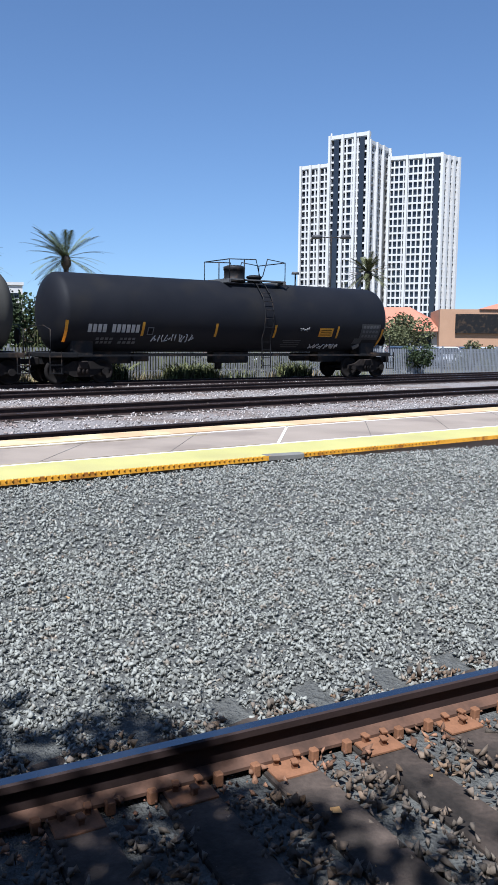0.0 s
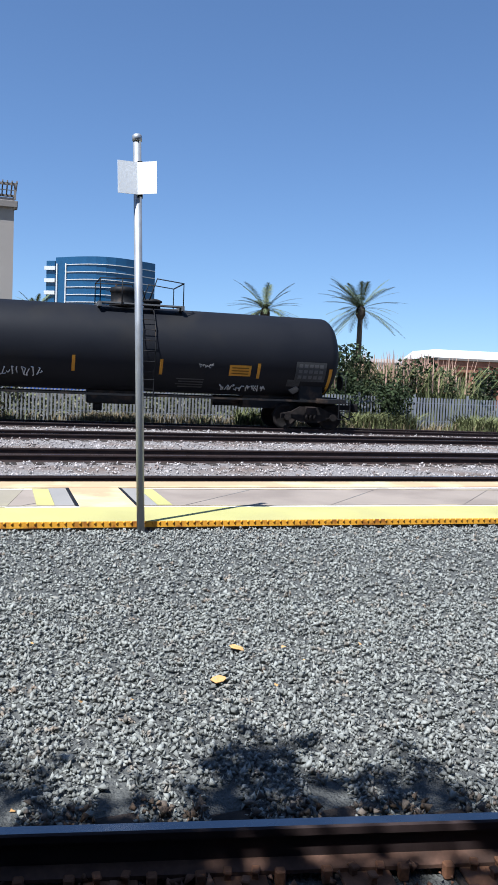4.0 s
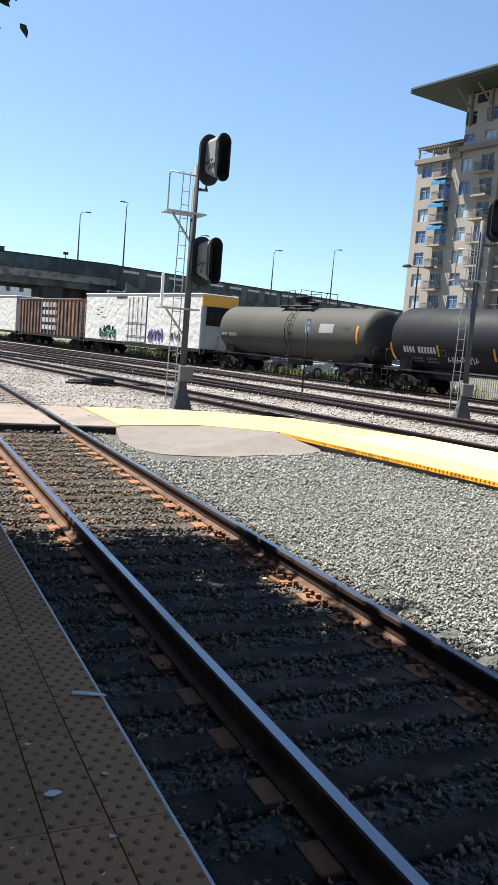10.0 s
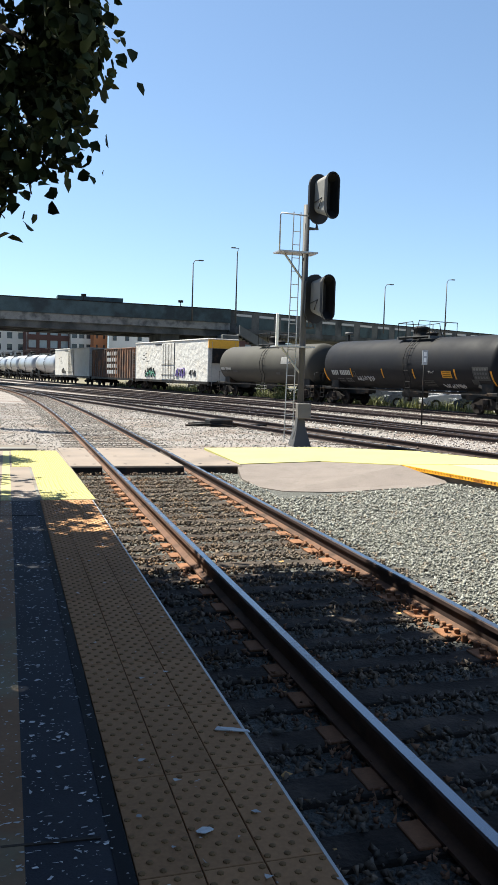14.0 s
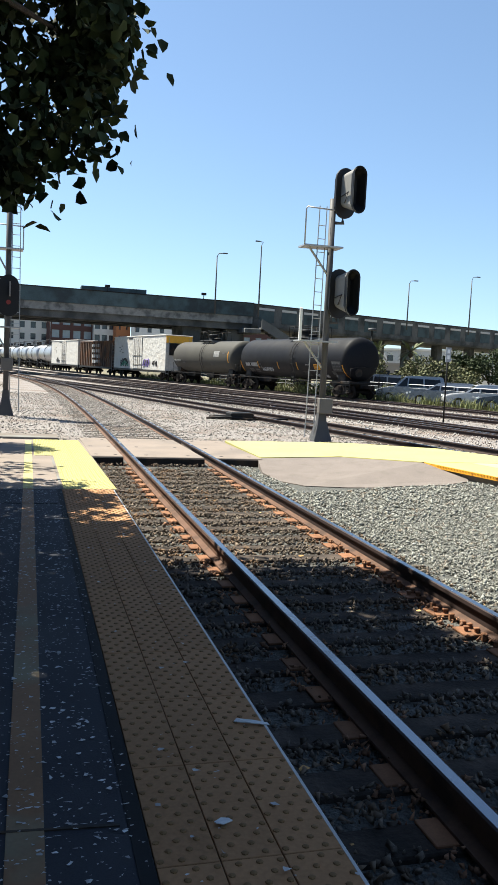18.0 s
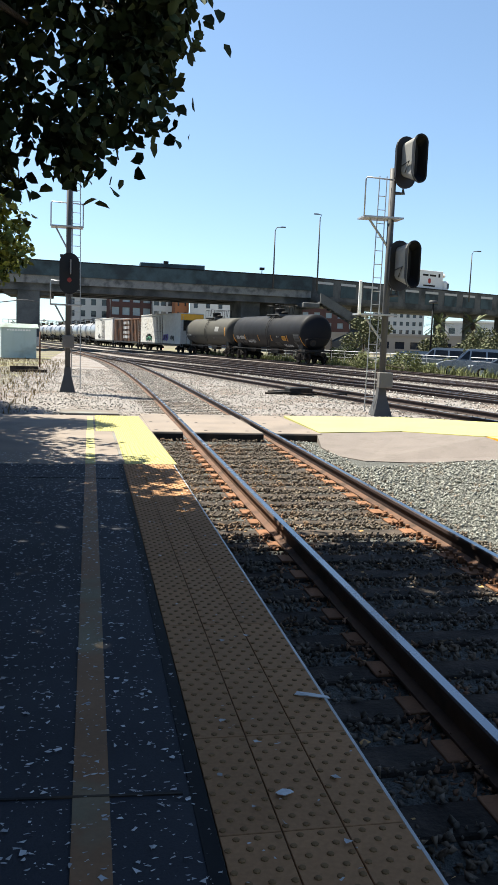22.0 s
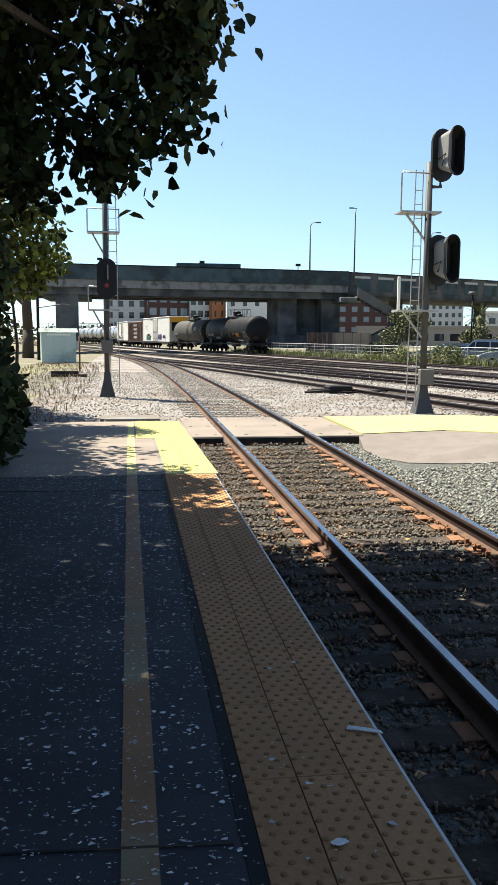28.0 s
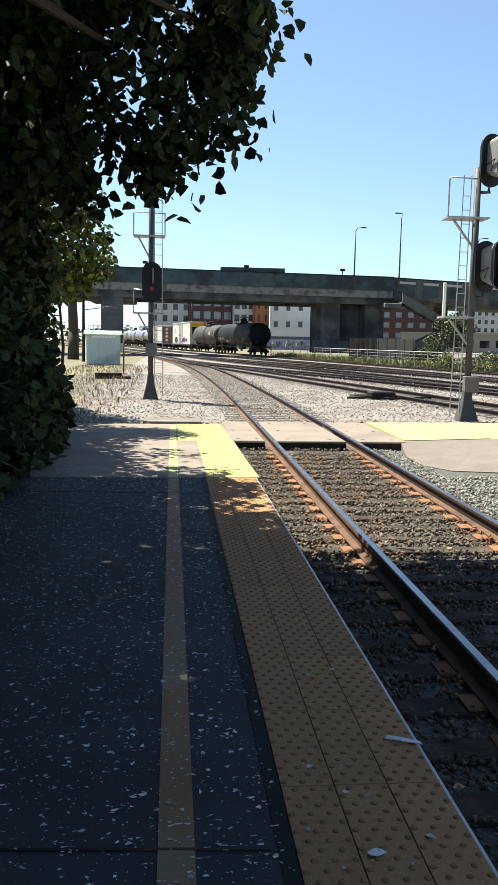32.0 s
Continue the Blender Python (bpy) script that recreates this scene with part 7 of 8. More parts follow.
def round_blobs(seed, n, r, h0, h1, size):
    rnd = random.Random(seed)
    return [(rnd.uniform(-r, r), rnd.uniform(-r, r), rnd.uniform(h0, h1), *[size * rnd.uniform(0.7, 1.2) for _ in range(3)]) for _ in range(n)]


shrub("olive_tree", polar(103.2, 40, -0.15), round_blobs(1, 9, 1.7, 1.2, 3.6, 1.0), 5200, 0.16, "dense green shrub tree behind the fence", "tree", 51, LEAF)
shrub("olive_tree", polar(99.2, 44, -0.15), round_blobs(2, 8, 1.8, 1.5, 3.2, 1.0), 4200, 0.14, "grey-green olive tree behind the fence", "tree", 52)
shrub("olive_tree", polar(95.6, 47, -0.15), round_blobs(3, 9, 2.4, 1.6, 4.2, 1.1), 5200, 0.14, "grey-green olive tree beside the parking lot", "tree", 53)
shrub("olive_tree", polar(92.6, 52, -0.15), round_blobs(4, 9, 2.2, 2.2, 5.0, 1.1), 5200, 0.14, "sparse olive-coloured tree beside the blue trailer", "tree", 54)
shrub("palm_tree", polar(88.6, 75, -0.15), round_blobs(5, 8, 1.3, 4.5, 7.2, 0.9), 3600, 0.22, "pale olive leafy tree before the office building", "tree", 55, LEAF_OLIVE, 4)
shrub("garden_shrub", polar(129.3, 50, -0.15), round_blobs(6, 7, 1.7, 0.3, 1.1, 0.65), 3600, 0.14, "dark rounded shrub by the parking lot", "shrub", 56, LEAF, 0.6)
shrub("garden_shrub", polar(132.4, 58, -0.15), round_blobs(7, 6, 1.6, 0.4, 1.4, 0.7), 3000, 0.14, "yellow-green shrub by the parking lot", "shrub", 57, LEAF_OLIVE, 0.8)
shrub("garden_tree", polar(128.3, 72, -0.15), round_blobs(8, 7, 2.6, 2.0, 3.6, 1.2), 3600, 0.2, "broad sparse tree before the shops", "tree", 58, LEAF_OLIVE, 2)
shrub("garden_shrub", polar(93.5, 37, -0.15), round_blobs(9, 6, 1.3, 0.5, 1.5, 0.7), 2600, 0.1, "pale flowering shrub against the fence", "shrub", 59, LEAF_OLIVE, 0.4, blossoms=120)
shrub("garden_shrub", polar(81.4, 34.3, -0.15), round_blobs(20, 7, 0.9, 0.3, 1.5, 0.5), 2400, 0.09, "white-flowering shrub in front of the fence", "shrub", 70, LEAF_OLIVE, 0.4, blossoms=320)
shrub("ivy_shrub", polar(104.5, 36, -0.15), round_blobs(10, 8, 2.2, 0.5, 2.1, 0.8), 4200, 0.12, "ivy-like shrub spilling over the fence", "shrub", 60, LEAF, 0.5)
shrub("ivy_shrub", polar(110.0, 42, -0.15), round_blobs(11, 9, 3.0, 0.8, 2.6, 1.0), 4000, 0.16, "green shrubs behind the freight car", "shrub", 61, LEAF, 0.6)
shrub("yard_tree", polar(28.2, 62, -0.15), round_blobs(12, 9, 2.2, 1.4, 3.0, 0.9), 4200, 0.18, "yellow-green tree beside the parked vans", "tree", 62, LEAF_OLIVE, 2.2)
shrub("yard_tree", polar(31.0, 66, -0.15), round_blobs(13, 9, 2.6, 1.6, 3.4, 1.0), 5200, 0.18, "dark green tree beside the parked vans", "tree", 63, LEAF, 2.2)
shrub("yard_tree", polar(24.6, 78, -0.15), round_blobs(14, 8, 2.6, 1.0, 2.6, 0.9), 3600, 0.2, "pale green tree under the bridge ramp", "tree", 64, LEAF_OLIVE, 2)
shrub("yard_tree", polar(18.6, 92, -0.15), round_blobs(15, 8, 1.8, 1.6, 4.6, 1.1), 2600, 0.24, "sparse olive tree beside the bridge stair", "tree", 65, LEAF_OLIVE, 3)
shrub("yard_shrub", polar(17.0, 86, -0.15), round_blobs(16, 6, 1.6, 0.5, 1.3, 0.8), 2200, 0.16, "light green shrub at the yard's edge", "shrub", 66, LEAF, 0.4)
shrub("yard_shrub", polar(21.5, 62, -0.15), round_blobs(17, 8, 3.0, 0.3, 0.9, 0.7), 3000, 0.14, "low green weeds and shrubs by the wire fence", "shrub", 67, GRASS, 0.3)
shrub("yard_shrub", polar(116.0, 46, -0.15), round_blobs(19, 9, 3.4, 0.6, 1.6, 0.8), 3400, 0.14, "low shrubs behind the picket fence", "shrub", 69, LEAF_OLIVE, 0.5)


def palm(az, far, z, r, label, seed, material=PALM_LEAF, fronds=40):
    p = polar(az, far, -0.15)
    t = base("palm_tree", Matrix.Translation(p), label=label, category="palm tree", group="palms behind the yard")
    rnd = random.Random(seed)
    bm = bmesh.new()
    limb(bm, [(0, 0, -0.2), (0.05, 0, z * 0.5), (0, 0, z)], 0.28, 0.2, 10)
    part("trunk", bm, BARK, t)
    bm = bmesh.new()
    lathe(bm, [(0.2, -0.7), (0.42, -0.3), (0.36, 0.2), (0.1, 0.5)], 12, Matrix.Translation((0, 0, z)))
    part("crown_shaft", bm, BARK, t)
    verts, faces = [], []
    for k in range(fronds):
        a = rnd.uniform(0, math.tau)
        up = rnd.uniform(-0.5, 1.35)
        ln = r * rnd.uniform(0.8, 1.15)
        pts = []
        for i in range(9):
            s = i / 8
            e = up - 1.5 * s * s
            pts.append(Vector((math.cos(a) * ln * s * math.cos(up * 0.7), math.sin(a) * ln * s * math.cos(up * 0.7), z + 0.2 + ln * (math.sin(up) * s - 0.3 * s * s))))
        side = Vector((-math.sin(a), math.cos(a), 0))
        for i in range(1, 9):
            way = (pts[i] - pts[i - 1]).normalized()
            for f in (0.0, 0.25, 0.5, 0.75):
                q = pts[i - 1].lerp(pts[i], f)
                wd = 0.26 * r * (0.25 + math.sin(math.pi * min(1, (i + f) / 9)) * 0.75) * 0.5
                for sg in (-1, 1):
                    tip = q + side * sg * wd + way * wd * 1.1 + Vector((0, 0, -0.1 * wd))
                    b = len(verts)
                    verts += [q - way * 0.03, q + way * 0.05, tip]
                    faces.append((b, b + 1, b + 2))
    soup("fronds", verts, faces, material, t)
    return t


palm(98.6, 72, 7.9, 3.5, "tall palm with drooping grey-green fronds", 71)
palm(105.1, 68, 7.9, 3.6, "tall palm with a dark trunk", 72)
palm(125.4, 82, 8.2, 2.8, "palm with browning fronds before the tower", 73, LEAF_OLIVE)
palm(83.15, 75, 7.0, 2.3, "grey-green palm behind the blue trailer", 78)
palm(86.1, 112, 8.6, 3.2, "small palm before the office building", 74)
palm(23.6, 120, 5.0, 2.6, "distant palm beyond the bridge ramp", 75)
palm(25.8, 126, 5.4, 2.6, "distant palm under the bridge ramp", 76)


# ---- lamp posts ----
def lamp_post(az, far, z, heads, label):
    t = base("street_lamp", Matrix.Translation(polar(az, far, -0.15)), label=label, category="street lamp", group="lamp posts")
    bm = bmesh.new()
    rod(bm, (0, 0, 0), (0, 0, z), 0.10, 8, 0.07)
    part("pole", bm, STEEL_BLACK, t)
    side = Vector((math.cos(radians(az)), -math.sin(radians(az)), 0))
    for s in heads:
        bm = bmesh.new()
        rod(bm, (0, 0, z - 0.1), side * s * 0.9 + Vector((0, 0, z - 0.05)), 0.04, 6)
        part("arm", bm, STEEL_BLACK, t)
        bm = bmesh.new()
        c = side * s * 1.05
        rod(bm, (c.x, c.y, z - 0.16), (c.x, c.y, z + 0.08), 0.42, 10, 0.35)
        part("lamp_head", bm, MAST, t)


lamp_post(122.9, 62, 9.4, (-1, 1), "dark lamp post with two round heads")
lamp_post(120.5, 85, 8.6, (0,), "distant dark lamp post")
lamp_post(69.5, 58, 10.7, (0,), "grey lamp post before the apartment building")
lamp_post(35.2, 78, 10.1, (-1, 1), "dark double lamp post beside the apartments")
lamp_post(100.3, 62, 6.6, (0,), "dark lamp post between the palms")
lamp_post(23.1, 75, 5.9, (0,), "pale lamp post beside the parked vans")


# ---- trailer, vehicles ----
def blue_trailer():
    t = base("exhibition_trailer", pose(43.5, 6.2, -0.15, 0, 0, 2), label="royal blue exhibition trailer with round windows and white lettering", category="trailer")
    bm = bmesh.new()
    holes = [(y - 0.74, y + 0.74, 1.21, 2.69) for y in (-1.15, 0.65, 2.4, 4.1)]
    holed_wall(bm, -2.5, 4.95, 0.9, 3.3, holes, 0.5, 0.06)
    bm.transform(Matrix.Rotation(radians(90), 4, "Z") @ Matrix.Diagonal((1, -1, 1, 1)))
    bmesh.ops.recalc_face_normals(bm, faces=bm.faces)
    part("recessed_side", bm, BLUE_PAINT, t, "recessed blue side with four round windows")
    bm = bmesh.new()
    box(bm, 0.62, -8.4, 0.9, 2.6, 8.8, 3.84, 0.03)
    part("body", bm, BLUE_PAINT, t)
    bm = bmesh.new()
    box(bm, 0.0, 4.95, 0.9, 0.61, 8.8, 3.84, 0.03)
    part("end_panel", bm, BLUE_PAINT, t)
    bm = bmesh.new()
    box(bm, 0.0, -8.0, 0.9, 0.61, -2.9, 3.4, 0.04)
    bay = part("slide_out", bm, BLUE_PAINT, t)
    bm = bmesh.new()
    box(bm, -0.03, -2.88, 3.42, 0.61, 4.93, 3.84, 0.02)
    part("awning_box", bm, BLUE_PAINT, t)
    bm = bmesh.new()
    box(bm, -0.045, -2.86, 3.3, 0.3, 4.92, 3.415, 0.01)
    part("white_stripe", bm, SIGN_WHITE, t, "white trim under the overhang")
    bm = bmesh.new()
    box(bm, 0.2, -8.5, 3.85, 2.62, 8.9, 3.93)
    part("roof_trim", bm, BLUE_PAINT, t)
    for n, y in enumerate((-1.15, 0.65, 2.4, 4.1)):
        rim, plate = bmesh.new(), bmesh.new()
        ring = [(math.cos(k * math.tau / 32), math.sin(k * math.tau / 32)) for k in range(32)]
        # square plate with a round hole fills the opening
        def edge(c, d):
            f = 0.74 / max(abs(c), abs(d))
            return c * f, d * f
        ins = [plate.verts.new((0.499, y + 0.7 * c, 1.95 + 0.7 * d)) for c, d in ring]
        out = [plate.verts.new((0.499, y + edge(c, d)[0], 1.95 + edge(c, d)[1])) for c, d in ring]
        lip = [plate.verts.new((0.56, y + 0.7 * c, 1.95 + 0.7 * d)) for c, d in ring]
        for k in range(32):
            j = (k + 1) % 32
            plate.faces.new((ins[k], out[k], out[j], ins[j]))
            plate.faces.new((ins[j], lip[j], lip[k], ins[k]))
        win = part("window", plate, BLUE_PAINT, t, "round window")
        rows = [[rim.verts.new((x, y + r * c, 1.95 + r * d)) for c, d in ring] for x, r in ((0.497, 0.74), (0.47, 0.74), (0.47, 0.69), (0.497, 0.69))]
        for p, q in zip(rows, rows[1:] + rows[:1]):
            for k in range(32):
                rim.faces.new((p[k], p[(k + 1) % 32], q[(k + 1) % 32], q[k]))
        part("rim", rim, ALLOY, win, "pale metal rim")
        bm = bmesh.new()
        vs = [bm.verts.new((0.555, y + 0.7 * c, 1.95 + 0.7 * d)) for c, d in ring]
        bm.faces.new(vs)
        bmesh.ops.solidify(bm, geom=bm.faces[:], thickness=0.012)
        part("pane", bm, SKY_PANE if n != 1 else DARK_GLASS, win)
    for y in (-4.19, -5.6, -7.02):
        w = bmesh.new()
        box(w, -0.05, y - 0.69, 2.32, 0.0, y + 0.69, 2.88)
        wf = part("window", w, ALLOY, bay)
        w = bmesh.new()
        box(w, -0.065, y - 0.63, 2.34, -0.051, y + 0.63, 2.82)
        part("pane", w, DARK_GLASS, wf)
    face = Matrix(((0, 0, -1, -0.03), (-1, 0, 0, 0), (0, 1, 0, 0), (0, 0, 0, 1)))
    letters("lettering", "Mobile Innovation Lab", 0.36, SIGN_WHITE, bay, Matrix.Translation((0, -5.5, 1.72)) @ face)
    letters("lettering", "For the Better", 0.24, SIGN_WHITE, t, Matrix.Translation((0, 6.25, 1.5)) @ face)
    bm = bmesh.new()
    slab(bm, [(0, 0), (1.7, 0), (0.12, 0.62)], 0, 0.012)
    bm.transform(Matrix(((0, 0, -1, -0.006), (-1, 0, 0, -3.0), (0, 1, 0, 1.15), (0, 0, 0, 1))))
    part("swoosh", bm, SWOOSH, bay, "light blue painted wedge")
    bm = bmesh.new()
    slab(bm, [(0, 0), (0.34, 0), (0.34, 0.86), (0, 0.86)], 0, 0.02)
    bm.transform(Matrix(((0, 0, -1, -0.006), (-1, 0, 0, 8.0), (0, 1, 0, 2.42), (0, 0, 0, 1))))
    part("emblem_block", bm, SIGN_WHITE, t, "plain white emblem block")
    bm = bmesh.new()
    slab(bm, [(0, 0), (0.5, 0.26), (0, 0.52)], 0, 0.02)
    bm.transform(Matrix(((0, 0, -1, -0.006), (-1, 0, 0, 7.45), (0, 1, 0, 2.75), (0, 0, 0, 1))))
    part("emblem_block", bm, SIGN_WHITE, t, "plain white emblem wedge")
    for y0, y1 in ((8.15, 7.25), (7.15, 6.5), (6.4, 5.6)):
        bm = bmesh.new()
        box(bm, -0.03, y1, 1.98, -0.004, y0, 2.26)
        part("emblem_block", bm, SIGN_WHITE, t, "plain white emblem bar")
    for y in (-6.6, -5.5, 7.0):
        bm = bmesh.new()
        rod(bm, (0.65, y, 0.5), (1.0, y, 0.5), 0.5, 16)
        part("wheel", bm, STEEL_BLACK, t)


blue_trailer()


def roadside_sheds():
    """A white-roofed shed and a tan block behind the trailer."""
    t = base("white_roofed_shed", pose(58.0, 3.0, -0.15), label="low shed with a white sheet roof behind the trailer", category="shed")
    bm = bmesh.new()
    box(bm, 0, 0, 0, 7, 5.4, 4.3, 0.02)
    part("wall", bm, STUCCO_DK, t)
    bm = bmesh.new()
    vs = [bm.verts.new(c) for c in ((-0.3, -0.3, 4.32), (7.3, -0.3, 4.32), (7.3, 5.7, 4.32), (-0.3, 5.7, 4.32), (2.0, 2.4, 5.3), (5.0, 2.4, 5.3), (5.0, 3.2, 5.3), (2.0, 3.2, 5.3))]
    bm.faces.new(vs[3::-1]), bm.faces.new(vs[4:])
    for k in range(4):
        bm.faces.new((vs[k], vs[(k + 1) % 4], vs[4 + (k + 1) % 4], vs[4 + k]))
    part("roof", bm, SIGN_WHITE, t, "white sheet roof")
    t = base("utility_block", pose(66.0, 3.55, -0.15), label="plain tan stucco block behind the white shed", category="building")
    bm = bmesh.new()
    box(bm, 0, 0, 0, 5, 2.25, 6.8, 0.03)
    part("wall", bm, TAN_BLOCK, t)
    bm = bmesh.new()
    box(bm, -0.06, -0.06, 6.81, 5.06, 2.31, 6.95, 0.02)
    part("coping", bm, TAN_BLOCK, t)


TAN_BLOCK = mat("tan_brown_stucco", (0.34, 0.24, 0.165), 0.9, 0, 0.08, 0.5, 40, 0.1, 0.003)
roadside_sheds()


def vehicle(name, place, turn, colour, label, length=4.8, height=1.75, van=False):
    t = base(name, Matrix.Translation(place) @ Matrix.Rotation(radians(turn), 4, "Z"), label=label, category="car", group="parked vehicles")
    h = length / 2

    def shell(bm, prof, wide, inset=0.0, z_in=9.0):
        """A side profile closed across the width; above z_in the sides lean in."""
        sides = []
        for s in (-1, 1):
            sides.append([bm.verts.new((x, s * (wide - (inset if z > z_in else 0)), z)) for x, z in prof])
        n = len(prof)
        bm.faces.new(sides[0]), bm.faces.new(sides[1][::-1])
        for k in range(n):
            bm.faces.new((sides[0][k], sides[1][k], sides[1][(k + 1) % n], sides[0][(k + 1) % n]))
        bmesh.ops.recalc_face_normals(bm, faces=bm.faces)

    bm = bmesh.new()
    hood = 0.95 if height < 1.7 else 1.08
    shell(bm, [(-h, 0.42), (-h, 0.7), (-h + 0.06, hood - 0.05), (-h + 0.2, hood + 0.02), (h - 1.35, hood + 0.02), (h - 0.5, hood - 0.1), (h - 0.1, hood - 0.24), (h, 0.6), (h - 0.04, 0.36), (h - 0.55, 0.26), (-h + 0.5, 0.26)], 0.9)
    bmesh.ops.bevel(bm, geom=bm.edges[:], offset=0.05, segments=2, affect="EDGES")
    part("body", bm, colour, t)
    bm = bmesh.new()
    back = 0.25 if van else 0.55
    shell(bm, [(-h + 0.12, hood), (-h + back, height - 0.06), (-h + back + 0.3, height), (h - 2.4, height), (h - 2.05, height - 0.06), (h - 1.25, hood)], 0.85, 0.14, hood + 0.2)
    bmesh.ops.bevel(bm, geom=bm.edges[:], offset=0.04, segments=2, affect="EDGES")
    part("cabin", bm, colour, t)
    zt, zb = height - 0.12, hood + 0.06
    for s in (-1, 1):
        for x0, x1, x2, x3 in ((-h + 0.35, -h + back + 0.25, -h + 1.55, -h + 1.5), (-h + 1.62, -h + 1.66, -h + 2.6, -h + 2.65), (-h + 2.74, -h + 2.7, h - 2.12, h - 1.5)):
            bm = bmesh.new()
            vs = [bm.verts.new((x, s * y, z)) for x, y, z in ((x0, 0.852, zb), (x3, 0.852, zb), (x2, 0.722, zt), (x1, 0.722, zt))]
            bm.faces.new(vs if s < 0 else vs[::-1])
            bmesh.ops.solidify(bm, geom=bm.faces[:], thickness=-0.012)
            part("side_window", bm, DARK_GLASS, t)
    for nm, a, b in (("windscreen", (h - 1.30, zb), (h - 1.98, zt + 0.02)), ("rear_window", (-h + 0.16, zb + 0.1), (-h + back - 0.02, zt))):
        bm = bmesh.new()
        vs = [bm.verts.new(v) for v in ((a[0], -0.76, a[1]), (a[0], 0.76, a[1]), (b[0], 0.64, b[1]), (b[0], -0.64, b[1]))]
        bm.faces.new(vs if nm == "windscreen" else vs[::-1])
        bmesh.ops.solidify(bm, geom=bm.faces[:], thickness=-0.03)
        part(nm, bm, DARK_GLASS, t)
    for x in (-h + 0.85, h - 0.9):
        for s in (-1, 1):
            bm = bmesh.new()
            rod(bm, (x, s * 0.93, 0.33), (x, s * 0.7, 0.33), 0.33, 16)
            w = part("wheel", bm, STEEL_BLACK, t)
            bm = bmesh.new()
            rod(bm, (x, s * 0.94, 0.33), (x, s * 0.931, 0.33), 0.2, 10)
            part("rim", bm, GALV, w)
    for s in (-0.7, 0.7):
        bm = bmesh.new()
        box(bm, h - 0.06, s - 0.18, 0.66, h + 0.01, s + 0.18, 0.8, 0.01)
        part("headlight", bm, SIGN_WHITE, t)
    return t


PAINT_WHITE = mat("white_car_paint", (0.42, 0.43, 0.45), 0.3, 0, 0.04, 2, 30, 0.0, 0.001, coat=0.5)
PAINT_SILVER = mat("silver_car_paint", (0.20, 0.22, 0.25), 0.3, 0.4, 0.04, 2, 30, 0.0, 0.001, coat=0.5)
PAINT_BLUE = mat("blue_grey_car_paint", (0.05, 0.075, 0.11), 0.3, 0.2, 0.04, 2, 30, 0.0, 0.001, coat=0.5)
for az, far, turn, c, txt, van in ((23.7, 66, 146, PAINT_SILVER, "silver estate car parked beyond the wire fence", True), (25.9, 60, 158, PAINT_SILVER, "silver-blue van parked beyond the wire fence", True), (28.2, 57, 146, PAINT_SILVER, "silver car parked by the fence", False),
                                   (30.6, 55, 158, PAINT_WHITE, "white car parked by the fence", False), (33.0, 52, 146, PAINT_BLUE, "dark car parked by the fence", False), (35.5, 50, 158, PAINT_WHITE, "white car parked by the apartments", False),
                                   (21.6, 74, 146, PAINT_BLUE, "dark car parked under the trees", False)):
    vehicle("parked_car", polar(az, far, -0.15), turn, c, txt, 4.9, 1.9 if van else 1.55, van)
for az, far, turn, c, txt in ((129.6, 60, 150, PAINT_SILVER, "silver car in the shop parking lot"), (130.9, 62, 150, PAINT_WHITE, "white car in the shop parking lot"), (132.2, 66, 150, PAINT_BLUE, "blue-grey car in the shop parking lot"),
                              (133.6, 64, 150, PAINT_WHITE, "white car near the shops"), (127.6, 64, 150, PAINT_BLUE, "dark car near the shops"), (96.8, 56, 100, PAINT_WHITE, "white car behind the olive trees"),
                              (123.0, 58, 150, PAINT_SILVER, "silver car behind the fence"), (118.5, 58, 150, PAINT_WHITE, "white car behind the fence"), (135.0, 62, 150, PAINT_SILVER, "silver car at the lot's end")):
    vehicle("parked_car", polar(az, far, -0.15), turn, c, txt, 4.6, 1.5)


# ---- far buildings ----
def facade(parent, m, w, z0, z1, cols, rows, ww, wh, wall, glass, name="wall", deep=0.3):
    """A wall panel with a grid of real window openings, glass behind them."""
    holes = []
    for i in range(cols):
        for j in range(rows):
            cx, cz = (i + 0.5) * w / cols, z0 + (j + 0.5) * (z1 - z0) / rows
            holes.append((cx - ww / 2, cx + ww / 2, cz - wh / 2, cz + wh / 2))
    bm = bmesh.new()
    holed_wall(bm, 0, w, z0, z1, holes, 0, deep)
    for v in bm.verts:
        v.co = m @ v.co
    ob = part(name, bm, wall, parent)
    bm = bmesh.new()
    box(bm, 0.05, deep, z0, w - 0.05, deep + 0.2, z1 - 0.05, m=m)
    part("window_glass", bm, glass, parent)
    return ob


def run(a, b):
    d = Vector((b[0] - a[0], b[1] - a[1], 0)).normalized()
    return Matrix(((d.x, -d.y, 0, a[0]), (d.y, d.x, 0, a[1]), (0, 0, 1, 0), (0, 0, 0, 1))), math.hypot(b[0] - a[0], b[1] - a[1])


